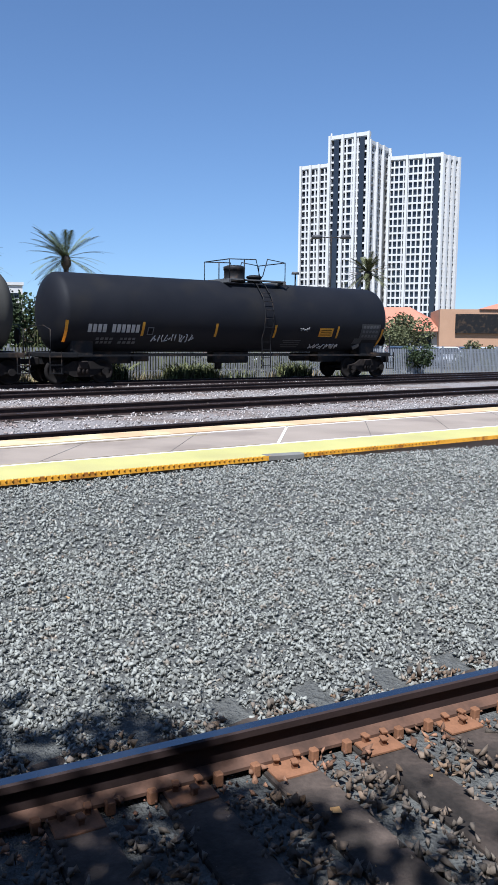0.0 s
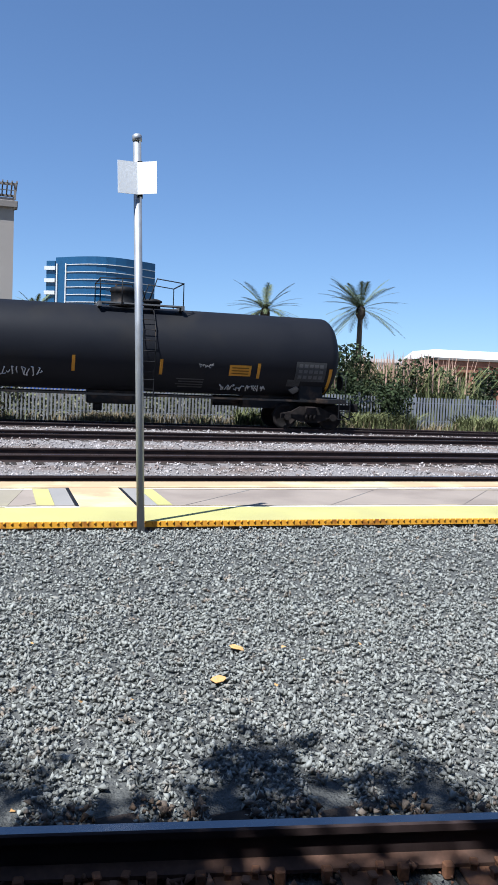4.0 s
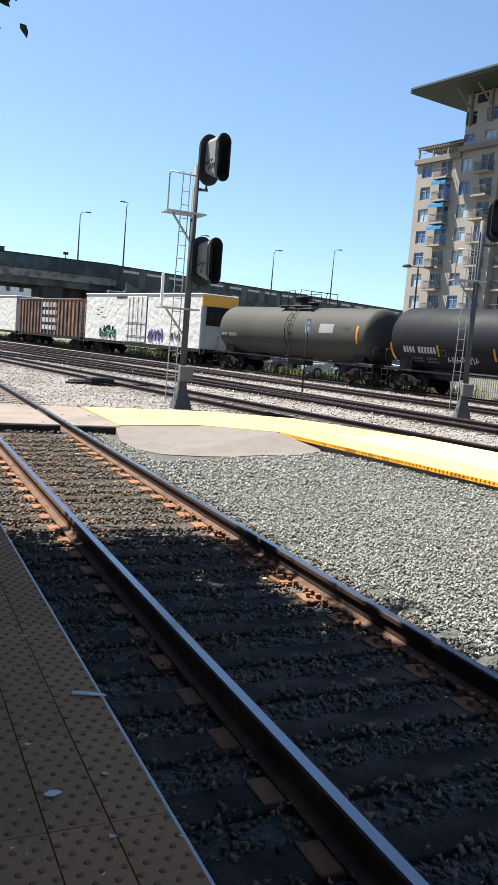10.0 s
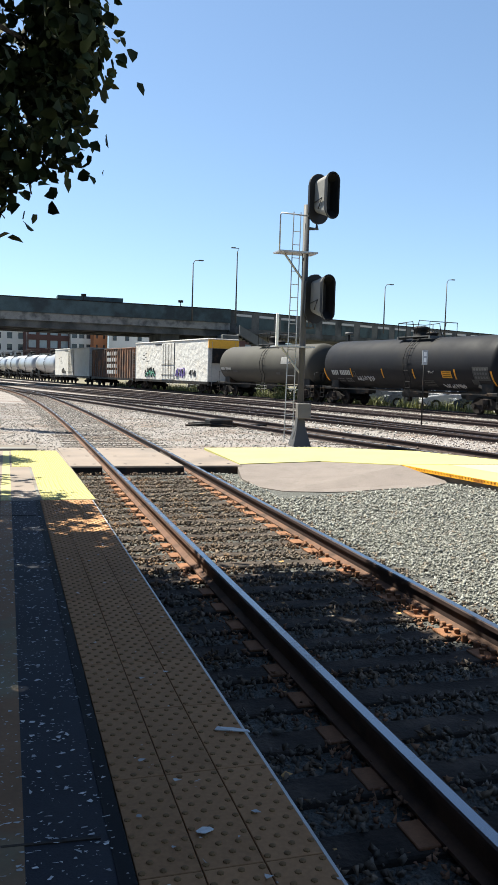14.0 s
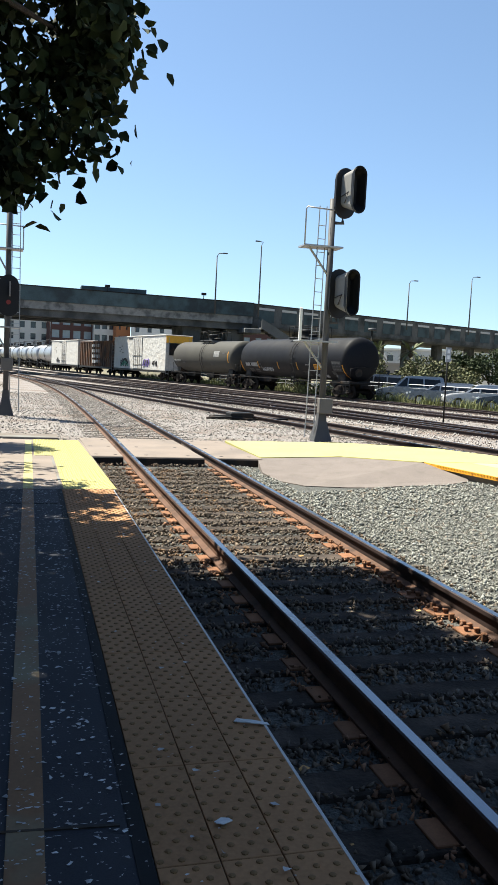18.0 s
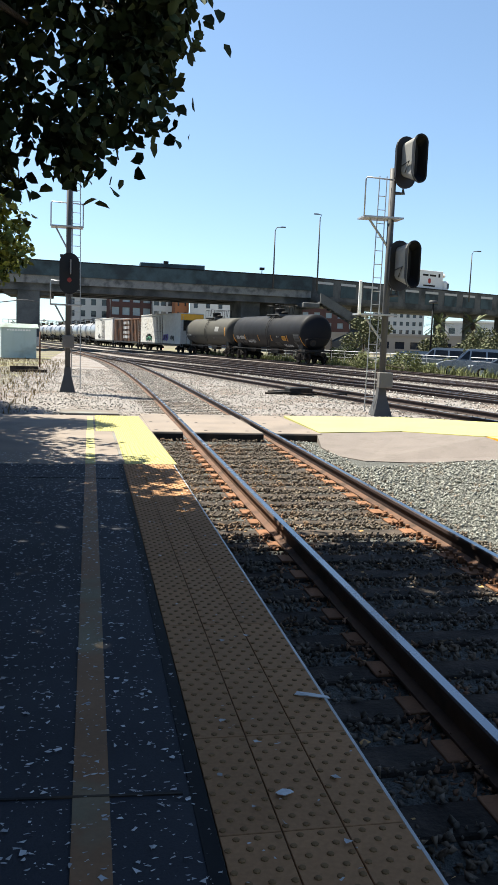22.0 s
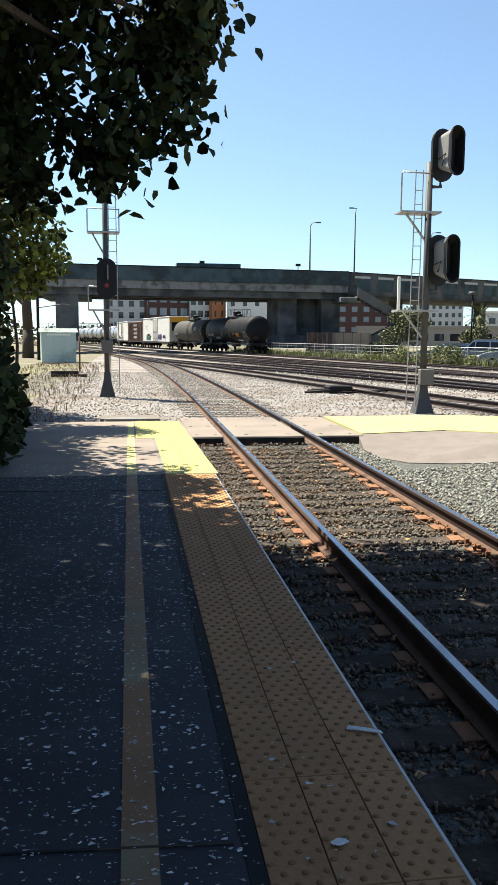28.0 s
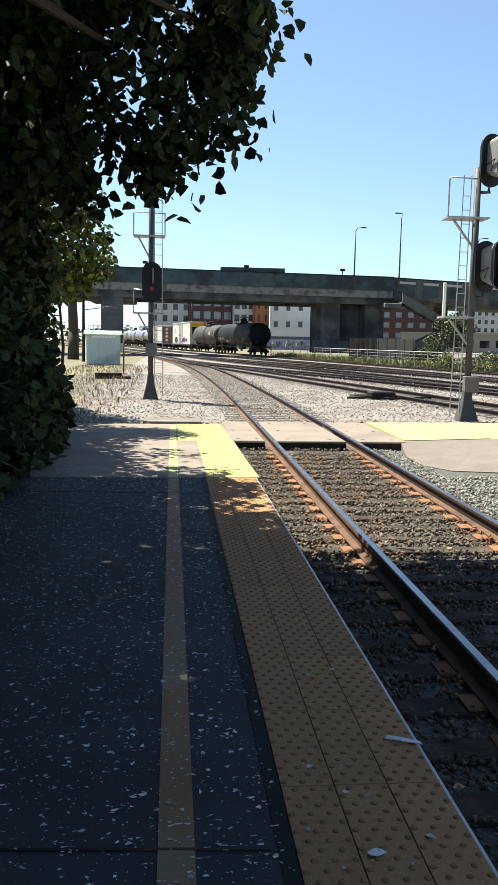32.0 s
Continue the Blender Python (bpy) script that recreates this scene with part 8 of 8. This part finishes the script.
def tower():
    t = base("apartment_tower", label="tall white apartment tower with dark window columns", category="tower")
    pts = [(120.75, 305, 63.2), (122.6, 300, 63.2), (122.65, 288, 70.5), (125.2, 282, 69.5), (126.5, 296, 67.0), (126.6, 290, 64.3), (130.0, 286, 63.0), (131.0, 292, 62.5)]
    kinds = [(6, 25, 0.74), None, (7, 27, 0.76), (7, 26, 0.74), None, (11, 25, 0.74), (3, 25, 0.6)]
    for k, kind in enumerate(kinds):
        a, b = polar(*pts[k][:2]), polar(*pts[k + 1][:2])
        m, w = run(a, b)
        top = pts[k + 1][2] if k != 0 else pts[k][2]
        if kind is None:
            bm = bmesh.new()
            box(bm, 0, 0, 0, w, 0.5, top, m=m)
            part("wall", bm, WHITE_WALL, t)
            continue
        cols, rows, f = kind
        facade(t, m, w, 2.0, top - 1.2, cols, rows, w / cols * f, (top - 3.2) / rows * 0.76, WHITE_WALL, DARK_GLASS, deep=0.6)
        bm = bmesh.new()
        box(bm, 0, -0.3, top - 1.2, w, 1.5, top, m=m)
        part("parapet", bm, WHITE_WALL, t)
        for u in (0.0, 0.34, 0.66, 1.0):
            bm = bmesh.new()
            box(bm, u * w - 0.4, -0.9, 0, u * w + 0.4, 0.1, top, m=m)
            part("pier", bm, WHITE_WALL, t)
        for u in (0.17, 0.83) if k in (2,) else (0.9,) if k == 5 else ():
            bm = bmesh.new()
            box(bm, u * w - 0.9, -0.25, 2, u * w + 0.9, -0.05, top - 1.5, m=m)
            part("dark_shaft", bm, DARK_GLASS, t)
    bm = bmesh.new()
    slab(bm, [tuple(polar(a, d + 1.5)[:2]) for a, d, _ in pts[::-1]] + [tuple(polar(120.9, 330)[:2]), tuple(polar(131, 330)[:2])], 0, 61.5)
    part("core", bm, WHITE_WALL, t)


tower()


def office():
    t = base("office_building", label="curved blue glass office building with white floor bands", category="office building")
    n, far = 10, 205
    pts = [polar(84.35 + (90.95 - 84.35) * k / n, far - 7 * math.sin(math.pi * k / n)) for k in range(n + 1)]
    top = 29.3
    for a, b in zip(pts, pts[1:]):
        m, w = run(a, b)
        bm = bmesh.new()
        box(bm, 0, 0, 0, w, 6, top, m=m)
        part("curtain_wall", bm, SKY_GLASS, t)
    for j in range(15):
        z = top - 1.9 - 1.75 * j
        bm = bmesh.new()
        rows = []
        for p in pts[1:]:
            out = p.normalized() * 0.25
            rows.append([bm.verts.new((q.x, q.y, zz)) for q, zz in ((p - out, z), (p + out, z), (p + out, z + 0.16), (p - out, z + 0.16))])
        for c, d in zip(rows, rows[1:]):
            for k in range(4):
                bm.faces.new((c[k], d[k], d[(k + 1) % 4], c[(k + 1) % 4]))
        bm.faces.new(rows[0][::-1]), bm.faces.new(rows[-1])
        part("floor_band", bm, WHITE_WALL, t)
    for u, w2 in ((0.012, 0.35), (0.1, 0.3)):
        m, w = run(pts[0], pts[1])
        bm = bmesh.new()
        box(bm, u * w * 10, -0.3, 4, u * w * 10 + w2, 0, top - 1.5, m=m)
        part("corner_mullion", bm, WHITE_WALL, t)
    m, w = run(polar(83.75, 206), polar(84.3, 205))
    bm = bmesh.new()
    box(bm, 0, 0, 0, w, 5, top - 0.8, m=m)
    part("side_bay", bm, SKY_GLASS, t)
    for j in range(8):
        bm = bmesh.new()
        z = top - 3.0 - 2.9 * j
        box(bm, -0.3, -0.5, z, w + 0.2, 0, z + 0.9, m=m)
        part("balcony_band", bm, WHITE_WALL, t)


office()


def tan_block():
    t = base("tan_building", label="plain tan rendered block behind the blue trailer", category="building")
    m, w = run(polar(85.05, 100), polar(86.8, 100))
    bm = bmesh.new()
    box(bm, 0, 0, -0.2, w, 6, 9.35, m=m)
    part("wall", bm, STUCCO, t)
    bm = bmesh.new()
    box(bm, -0.1, -0.1, 9.36, w + 0.1, 6.1, 9.6, m=m)
    part("parapet", bm, STUCCO_DK, t)
    bm = bmesh.new()
    vs = [bm.verts.new(m @ Vector(v)) for v in ((0.1, -5, 5.6), (w + 1.0, -5, 5.6), (w + 1.0, -0.05, 6.7), (0.1, -0.05, 6.7))]
    bm.faces.new(vs)
    bmesh.ops.solidify(bm, geom=bm.faces[:], thickness=0.12)
    part("canopy", bm, SIGN_WHITE, t, "white sloping canopy")
    for u in (0.4, w + 0.6):
        bm = bmesh.new()
        p = m @ Vector((u, -4.8, 0))
        rod(bm, (p.x, p.y, -0.2), (p.x, p.y, 5.5), 0.08, 8)
        part("canopy_post", bm, SIGN_WHITE, t)


tan_block()


def plain_building(name, a, b, depth, z, wall, glass, cols, rows, ww, wh, label, category="building"):
    t = base(name, label=label, category=category, group="far buildings")
    m, w = run(a, b)
    facade(t, m, w, 0, z, cols, rows, ww, wh, wall, glass)
    bm = bmesh.new()
    box(bm, 0, 0.55, 0, w, depth, z - 0.05, m=m)
    part("core", bm, wall, t)
    bm = bmesh.new()
    box(bm, -0.2, -0.25, z, w + 0.2, depth, z + 0.5, m=m)
    part("parapet", bm, wall, t)
    return t


BRICK = mat("red_brown_brick", (0.09, 0.048, 0.042), 0.9, 0, 0.15, 0.6, 12, 0.1, 0.01)
PALE_WALL = mat("pale_grey_render", (0.50, 0.49, 0.47), 0.9, 0, 0.08, 0.3, 12, 0.05, 0.01)
ORANGE_WALL = mat("rust_orange_cladding", (0.32, 0.13, 0.06), 0.8, 0, 0.12, 0.5, 12, 0.05, 0.01)
PALE_GLASS = pane_glass("pale_reflecting_glass", (0.25, 0.30, 0.33), 0.15)
plain_building("pale_apartments", polar(-1.6, 225), polar(1.25, 225), 14, 15, PALE_WALL, DARK_GLASS, 4, 5, 1.3, 1.6, "pale grey apartment block beyond the bridge")
plain_building("brick_warehouse", polar(1.3, 222), polar(4.1, 226), 14, 17, BRICK, PALE_GLASS, 4, 5, 2.1, 2.0, "red brick warehouse with large windows beyond the bridge")
plain_building("pale_apartments", polar(4.15, 224), polar(5.6, 225), 14, 16, PALE_WALL, DARK_GLASS, 3, 5, 1.4, 1.7, "white block with dark windows beyond the bridge")
plain_building("orange_block", polar(5.65, 222), polar(6.6, 223), 10, 16, ORANGE_WALL, DARK_GLASS, 2, 5, 0.5, 1.6, "rust-orange clad block beyond the bridge")
plain_building("pale_apartments", polar(6.65, 220), polar(10.9, 214), 14, 17, PALE_WALL, DARK_GLASS, 5, 4, 1.2, 1.5, "pale grey rendered block beyond the bridge")
plain_building("brick_apartments", polar(14.2, 235), polar(18.2, 235), 14, 14, BRICK, PALE_GLASS, 5, 5, 1.6, 1.5, "red brick apartments behind the bridge stair")
plain_building("pale_apartments", polar(19.2, 300), polar(22.6, 300), 14, 20, PALE_WALL, DARK_GLASS, 8, 7, 1.1, 1.4, "tall pale apartment block under the ramp")
plain_building("low_store", polar(15.6, 200), polar(30.0, 190), 10, 4.2, STUCCO, DARK_GLASS, 14, 1, 2.2, 1.6, "long low tan building beyond the parking")
plain_building("parking_structure", polar(94.6, 150), polar(102.2, 150), 20, 10.6, PALE_WALL, DARK_GLASS, 7, 3, 2.2, 0.9, "white concrete parking structure behind the palms")
plain_building("white_offices", polar(92.9, 240), polar(97.5, 240), 12, 17.0, WHITE_WALL, DARK_GLASS, 9, 4, 1.1, 1.3, "white office block behind the olive trees")
plain_building("long_store", polar(104.5, 120), polar(121.0, 128), 14, 5.2, PALE_WALL, DARK_GLASS, 10, 1, 2.0, 1.2, "long low pale building behind the shrubs")
plain_building("low_store", polar(60, 150), polar(83.2, 170), 12, 7.0, PALE_WALL, DARK_GLASS, 12, 2, 2.0, 1.4, "low pale building behind the apartments")
plain_building("low_store", polar(24.0, 240), polar(36.0, 220), 12, 9.0, PALE_WALL, DARK_GLASS, 12, 2, 2.0, 1.6, "low pale building beyond the bridge ramp")


def footbridge():
    """A low pale railed footbridge far up the line."""
    t = base("footbridge", label="pale railed footbridge far beyond the road bridge", category="footbridge")
    for z, h in ((3.6, 0.35), (4.55, 0.12), (5.35, 0.16)):
        bm = bmesh.new()
        box(bm, -24, 239.9, z, 3.5, 240.2, z + h)
        part("beam", bm, PALE_WALL, t)
    for k in range(19):
        bm = bmesh.new()
        box(bm, -24 + 1.5 * k, 239.92, 3.95, -23.85 + 1.5 * k, 240.18, 5.35)
        part("baluster", bm, PALE_WALL, t)
    for x in (-22, -8, 3.0):
        bm = bmesh.new()
        box(bm, x - 0.35, 240.2, -0.2, x + 0.35, 241.0, 3.6)
        part("pier", bm, PALE_WALL, t)


footbridge()


def low_depot():
    """White-fronted low depot with a sprayed wall, behind the tail of the train."""
    t = base("depot_building", label="low white depot with blue band and sprayed wall beyond the yard", category="depot", group="far buildings")
    m, w = run(polar(6.4, 205), polar(11.2, 198))
    for name, z0, z1, y, c, txt in (("wall", -0.2, 2.4, 0.0, GREY_PANEL, ""), ("blue_band", 2.41, 3.1, -0.1, PAINT_BLUE, "dark blue band"), ("fascia", 3.11, 5.0, -0.25, WHITE_WALL, "white fascia")):
        bm = bmesh.new()
        box(bm, 0, y, z0, w, 8, z1, m=m)
        part(name, bm, c, t, txt)
    rnd = random.Random(12)
    for k in range(16):
        bm = bmesh.new()
        u = 0.6 + k * (w - 1.2) / 16
        pipe(bm, [m @ Vector((u + rnd.uniform(0, 1.1), -0.12, 0.4 + rnd.uniform(0, 1.7))) for _ in range(5)], 0.13, 4)
        part("graffiti_shape", bm, (SPRAY_PURPLE, SIGN_WHITE, PAINT_BLUE)[k % 3], t)


low_depot()


def yard_bits():
    """Leaning trunk and pole beside the cabinet, plank, low post, crates below the stair."""
    t = base("utility_pole", pose(-7.3, 69.0, -0.15), label="thin dark utility pole beside the signal cabinet", category="utility pole")
    bm = bmesh.new()
    rod(bm, (0, 0, 0), (0, 0, 7.5), 0.13, 8, 0.1)
    part("pole", bm, STEEL_BLACK, t)
    bm = bmesh.new()
    pipe(bm, [(0.1, 0, 4.2), (2.0, 0.2, 4.5), (3.2, 0.3, 4.35)], 0.04, 6)
    part("lamp_arm", bm, MAST, t)
    t = base("dead_trunk", pose(-9.2, 78.0, -0.15), label="thick dark tree trunk under the bridge end", category="tree trunk")
    bm = bmesh.new()
    limb(bm, [(0, 0, -0.2), (0.05, 0, 2.5), (-0.1, 0.1, 6.5)], 0.55, 0.4, 10)
    part("trunk", bm, BARK, t)
    bm = bmesh.new()
    limb(bm, [(-0.05, 0, 4.6), (-1.2, 0.2, 5.6), (-2.2, 0.2, 6.2)], 0.2, 0.1, 7)
    part("limb", bm, BARK, t)
    t = base("timber_stack", pose(-2.9, 40.2, -0.16, 0, 0, 6), label="two old timbers lying on the gravel", category="timber")
    for k, (y, z) in enumerate(((0, 0.0), (0.2, 0.0), (0.1, 0.15))):
        bm = bmesh.new()
        box(bm, -0.85, y - 0.1, z, 0.85 - 0.2 * k, y + 0.1, z + 0.15, 0.01)
        part("timber", bm, TIE, t)
    t = base("marker_post", pose(-2.75, 46.4, -0.16), label="thin rusty post in the gravel", category="marker post")
    bm = bmesh.new()
    rod(bm, (0, 0, 0), (0, 0, 1.95), 0.045, 8)
    part("post", bm, RUST, t)
    crate_wood = mat("tan_crate", (0.27, 0.22, 0.17), 0.85, 0, 0.2, 1, 14, 0.2, 0.01)
    for k, (az, w, c) in enumerate(((13.05, 3.4, OLD_BROWN), (14.95, 5.6, crate_wood))):
        t = base("storage_crate", Matrix.Translation(polar(az, 104, -0.15)) @ Matrix.Rotation(radians(-az), 4, "Z"), label="slatted storage crate beside the bridge pier" if k else "dark storage crate beside the bridge pier", category="crate", group="crates under the bridge")
        bm = bmesh.new()
        box(bm, -w / 2, 0, 0, w / 2, 1.6, 2.6, 0.03)
        part("body", bm, c, t)
        for j in range(6):
            bm = bmesh.new()
            x = -w / 2 + 0.1 + j * (w - 0.3) / 5
            box(bm, x, -0.06, 0, x + 0.12, -0.005, 2.6)
            part("batten", bm, CONCRETE_DK, t)
    t = base("cable_cover", pose(-0.3, 19.6, -0.15), label="pale concrete slab beside the crossing", category="slab")
    bm = bmesh.new()
    box(bm, -0.45, -0.5, 0, 0.9, 0.35, 0.06, 0.01)
    part("slab", bm, CONCRETE_DK, t)


yard_bits()


def brick_arcade():
    t = base("brick_store", pose(90.0, -57.0, -0.15), label="low brick store with a pillared front and pale flat roof", category="store", group="far buildings")
    n, step = 6, 3.6
    for k in range(n + 1):
        bm = bmesh.new()
        y = 1.2 + step * k
        box(bm, 0, y - 0.36, 0, 0.7, y + 0.36, 3.85, 0.02)
        box(bm, -0.08, y - 0.44, 3.86, 0.7, y + 0.44, 4.2, 0.02)
        part("pier", bm, STORE_BRICK, t)
    for k in range(n):
        bm = bmesh.new()
        y = 1.2 + step * k
        box(bm, 1.5, y + 0.4, 0.3, 1.6, y + step - 0.4, 3.3)
        part("shop_window", bm, DARK_GLASS, t)
    for z0, z1, x, m, nm in ((3.86, 4.5, 0.05, STORE_BRICK, "lintel"), (4.51, 5.15, -0.1, STORE_BRICK, "frieze"), (5.16, 5.42, -0.35, STUCCO_DK, "cornice")):
        bm = bmesh.new()
        box(bm, x, 0, z0, 1.4, 23.6, z1, 0.02)
        part(nm, bm, m, t)
    bm = bmesh.new()
    box(bm, 1.61, 0, 0, 12, 23.6, 5.4)
    part("wall", bm, STORE_BRICK, t)
    bm = bmesh.new()
    vs = [bm.verts.new(c) for c in ((-0.3, -0.2, 5.43), (12.2, -0.2, 5.43), (12.2, 23.8, 5.43), (-0.3, 23.8, 5.43), (2.4, 0.5, 6.45), (10, 0.5, 6.45), (10, 23.1, 6.45), (2.4, 23.1, 6.45))]
    bm.faces.new(vs[3::-1]), bm.faces.new(vs[4:])
    for k in range(4):
        bm.faces.new((vs[k], vs[(k + 1) % 4], vs[4 + (k + 1) % 4], vs[4 + k]))
    part("roof", bm, PALE_WALL, t, "pale grey sheet roof")
    for y, l in ((3.5, 1.3), (6.2, 1.0)):
        bm = bmesh.new()
        box(bm, 5, y, 6.46, 6.2, y + l, 7.3, 0.03)
        part("roof_unit", bm, MAST, t, "grey roof ventilator")


STORE_BRICK = mat("orange_brown_brick", (0.27, 0.125, 0.08), 0.9, 0, 0.15, 2, 30, 0.2, 0.005, (0.22, 0.1, 0.07), 0.3, 0.6)
brick_arcade()


def shops():
    t = base("shop_building", label="low shops with terracotta hipped roof and tan walls", category="shop")
    roof = mat("terracotta_tiles", (0.42, 0.17, 0.11), 0.85, 0, 0.15, 1, 14, 0.3, 0.02)
    tan = mat("tan_brick_wall", (0.36, 0.22, 0.14), 0.9, 0, 0.12, 0.8, 14, 0.1, 0.01)
    m, w = run(polar(121.5, 95), polar(130.2, 92))
    bm = bmesh.new()
    box(bm, 0, 0, 0, w, 12, 2.9, m=m)
    part("wall", bm, PALE_WALL, t)
    bm = bmesh.new()
    vs = [bm.verts.new(m @ Vector(v)) for v in ((-0.6, -0.9, 2.8), (w + 0.6, -0.9, 2.8), (w + 0.6, 13, 2.8), (-0.6, 13, 2.8), (4, 5, 5.6), (w - 4, 5, 5.6))]
    for q in ((0, 1, 5, 4), (1, 2, 5), (2, 3, 4, 5), (3, 0, 4), (3, 2, 1, 0)):
        bm.faces.new([vs[i] for i in q])
    part("roof", bm, roof, t)
    for k in range(5):
        bm = bmesh.new()
        u = w * (0.1 + 0.18 * k)
        box(bm, u, -0.04, 0.4, u + 1.9, -0.005, 2.3, m=m)
        part("shop_window", bm, DARK_GLASS, t)
    m, w = run(polar(130.25, 90), polar(137.5, 92))
    bm = bmesh.new()
    box(bm, 0, 0, 0, w, 10, 5.1, m=m)
    part("wall", bm, tan, t)
    bm = bmesh.new()
    box(bm, 1.6, -0.3, 2.6, w, -0.01, 4.6, m=m)
    part("fascia_board", bm, STEEL_BLACK, t, "dark fascia board")
    bm = bmesh.new()
    vs = [bm.verts.new(m @ Vector(v)) for v in ((4, -0.2, 5.11), (w, -0.2, 5.11), (w, 8, 5.11), (4, 8, 5.11), (8, 4, 6.3), (w, 4, 6.3))]
    for q in ((0, 1, 5, 4), (1, 2, 5), (2, 3, 4, 5), (3, 0, 4)):
        bm.faces.new([vs[i] for i in q])
    part("roof", bm, roof, t)


shops()


# ---- unseen block added behind the platform, far woods ----
# no such building is known here; it cuts the skylight over the platform
def station():
    t = base("station_building", label="plain dark tan block, unseen, added behind the platform against skylight", category="station", kind="structure")
    bm = bmesh.new()
    box(bm, -12, -45, -0.2, -5.6, 6.0, 6.5)
    part("wall", bm, STUCCO_DK, t)
    bm = bmesh.new()
    box(bm, -12.5, -45.5, 6.51, -5.0, 6.5, 6.8)
    part("roof", bm, ROOF_DK, t)


station()


def far_woods():
    rng = np.random.default_rng(90)
    blobs = []
    for az in np.arange(-14, 150, 0.9):
        if 84 < az < 92 or 120 < az < 134 or 33 < az < 82:
            continue
        far = rng.uniform(260, 420)
        p = polar(az, far)
        blobs.append((p.x, p.y, rng.uniform(1, 4), 5, 5, rng.uniform(3, 6)))
    ob = leaves("distant_trees", blobs, 9000, 1.5, LEAF_OLIVE, None, 91, 0.2)
    tagged(ob, "hazy grey-green trees along the horizon", "trees", kind="stuff")


far_woods()


# ---- what moves ----
TRAIN_T = (0, 2, 5, 8, 10, 13, 16, 19, 20, 22, 26, 29, 32)
TRAIN_S = (-24.4, -16.2, -3.2, 10.0, 19.1, 32.2, 44.9, 56.6, 60.4, 68.4, 84.2, 96.0, 107.8)


def motions():
    for car, off in CARS:
        keys = []
        for k in range(33):
            s = float(np.interp(k, TRAIN_T, TRAIN_S)) + off
            x, y, a = LINE_D.at(s)
            keys.append((k, Matrix.Translation((x, y, 0)) @ Matrix.Rotation(a, 4, "Z")))
        walk(car, keys)
    rows = [(0, -60), (15.2, -60), (17, -31.4), (19, 4), (20, 21), (22, 58), (24, 98), (26, 136), (27, 150), (29, 154), (32, 154)]
    keys = []
    for t, x in rows:
        y, a = (109 + (x + 95) * 0.1172, 0.1167) if x < 33 else (124 + (x - 33) * 0.4356, 0.4107)
        place = NEARER @ Vector((x - 3.2 * math.sin(a), y + 3.2 * math.cos(a), 9.6))
        keys.append((t, Matrix.Translation(place) @ Matrix.Rotation(a, 4, "Z")))
    walk(LORRY, keys)
    for w, y in ROLLING:
        rows = []
        for k in range(251):
            t = 0.128 * k
            s = float(np.interp(t, TRAIN_T, TRAIN_S))
            rows.append((t, Matrix.Translation((0, y, WHEEL_R)) @ Matrix.Rotation(-s / WHEEL_R, 4, "X")))
        walk(w, rows)


motions()
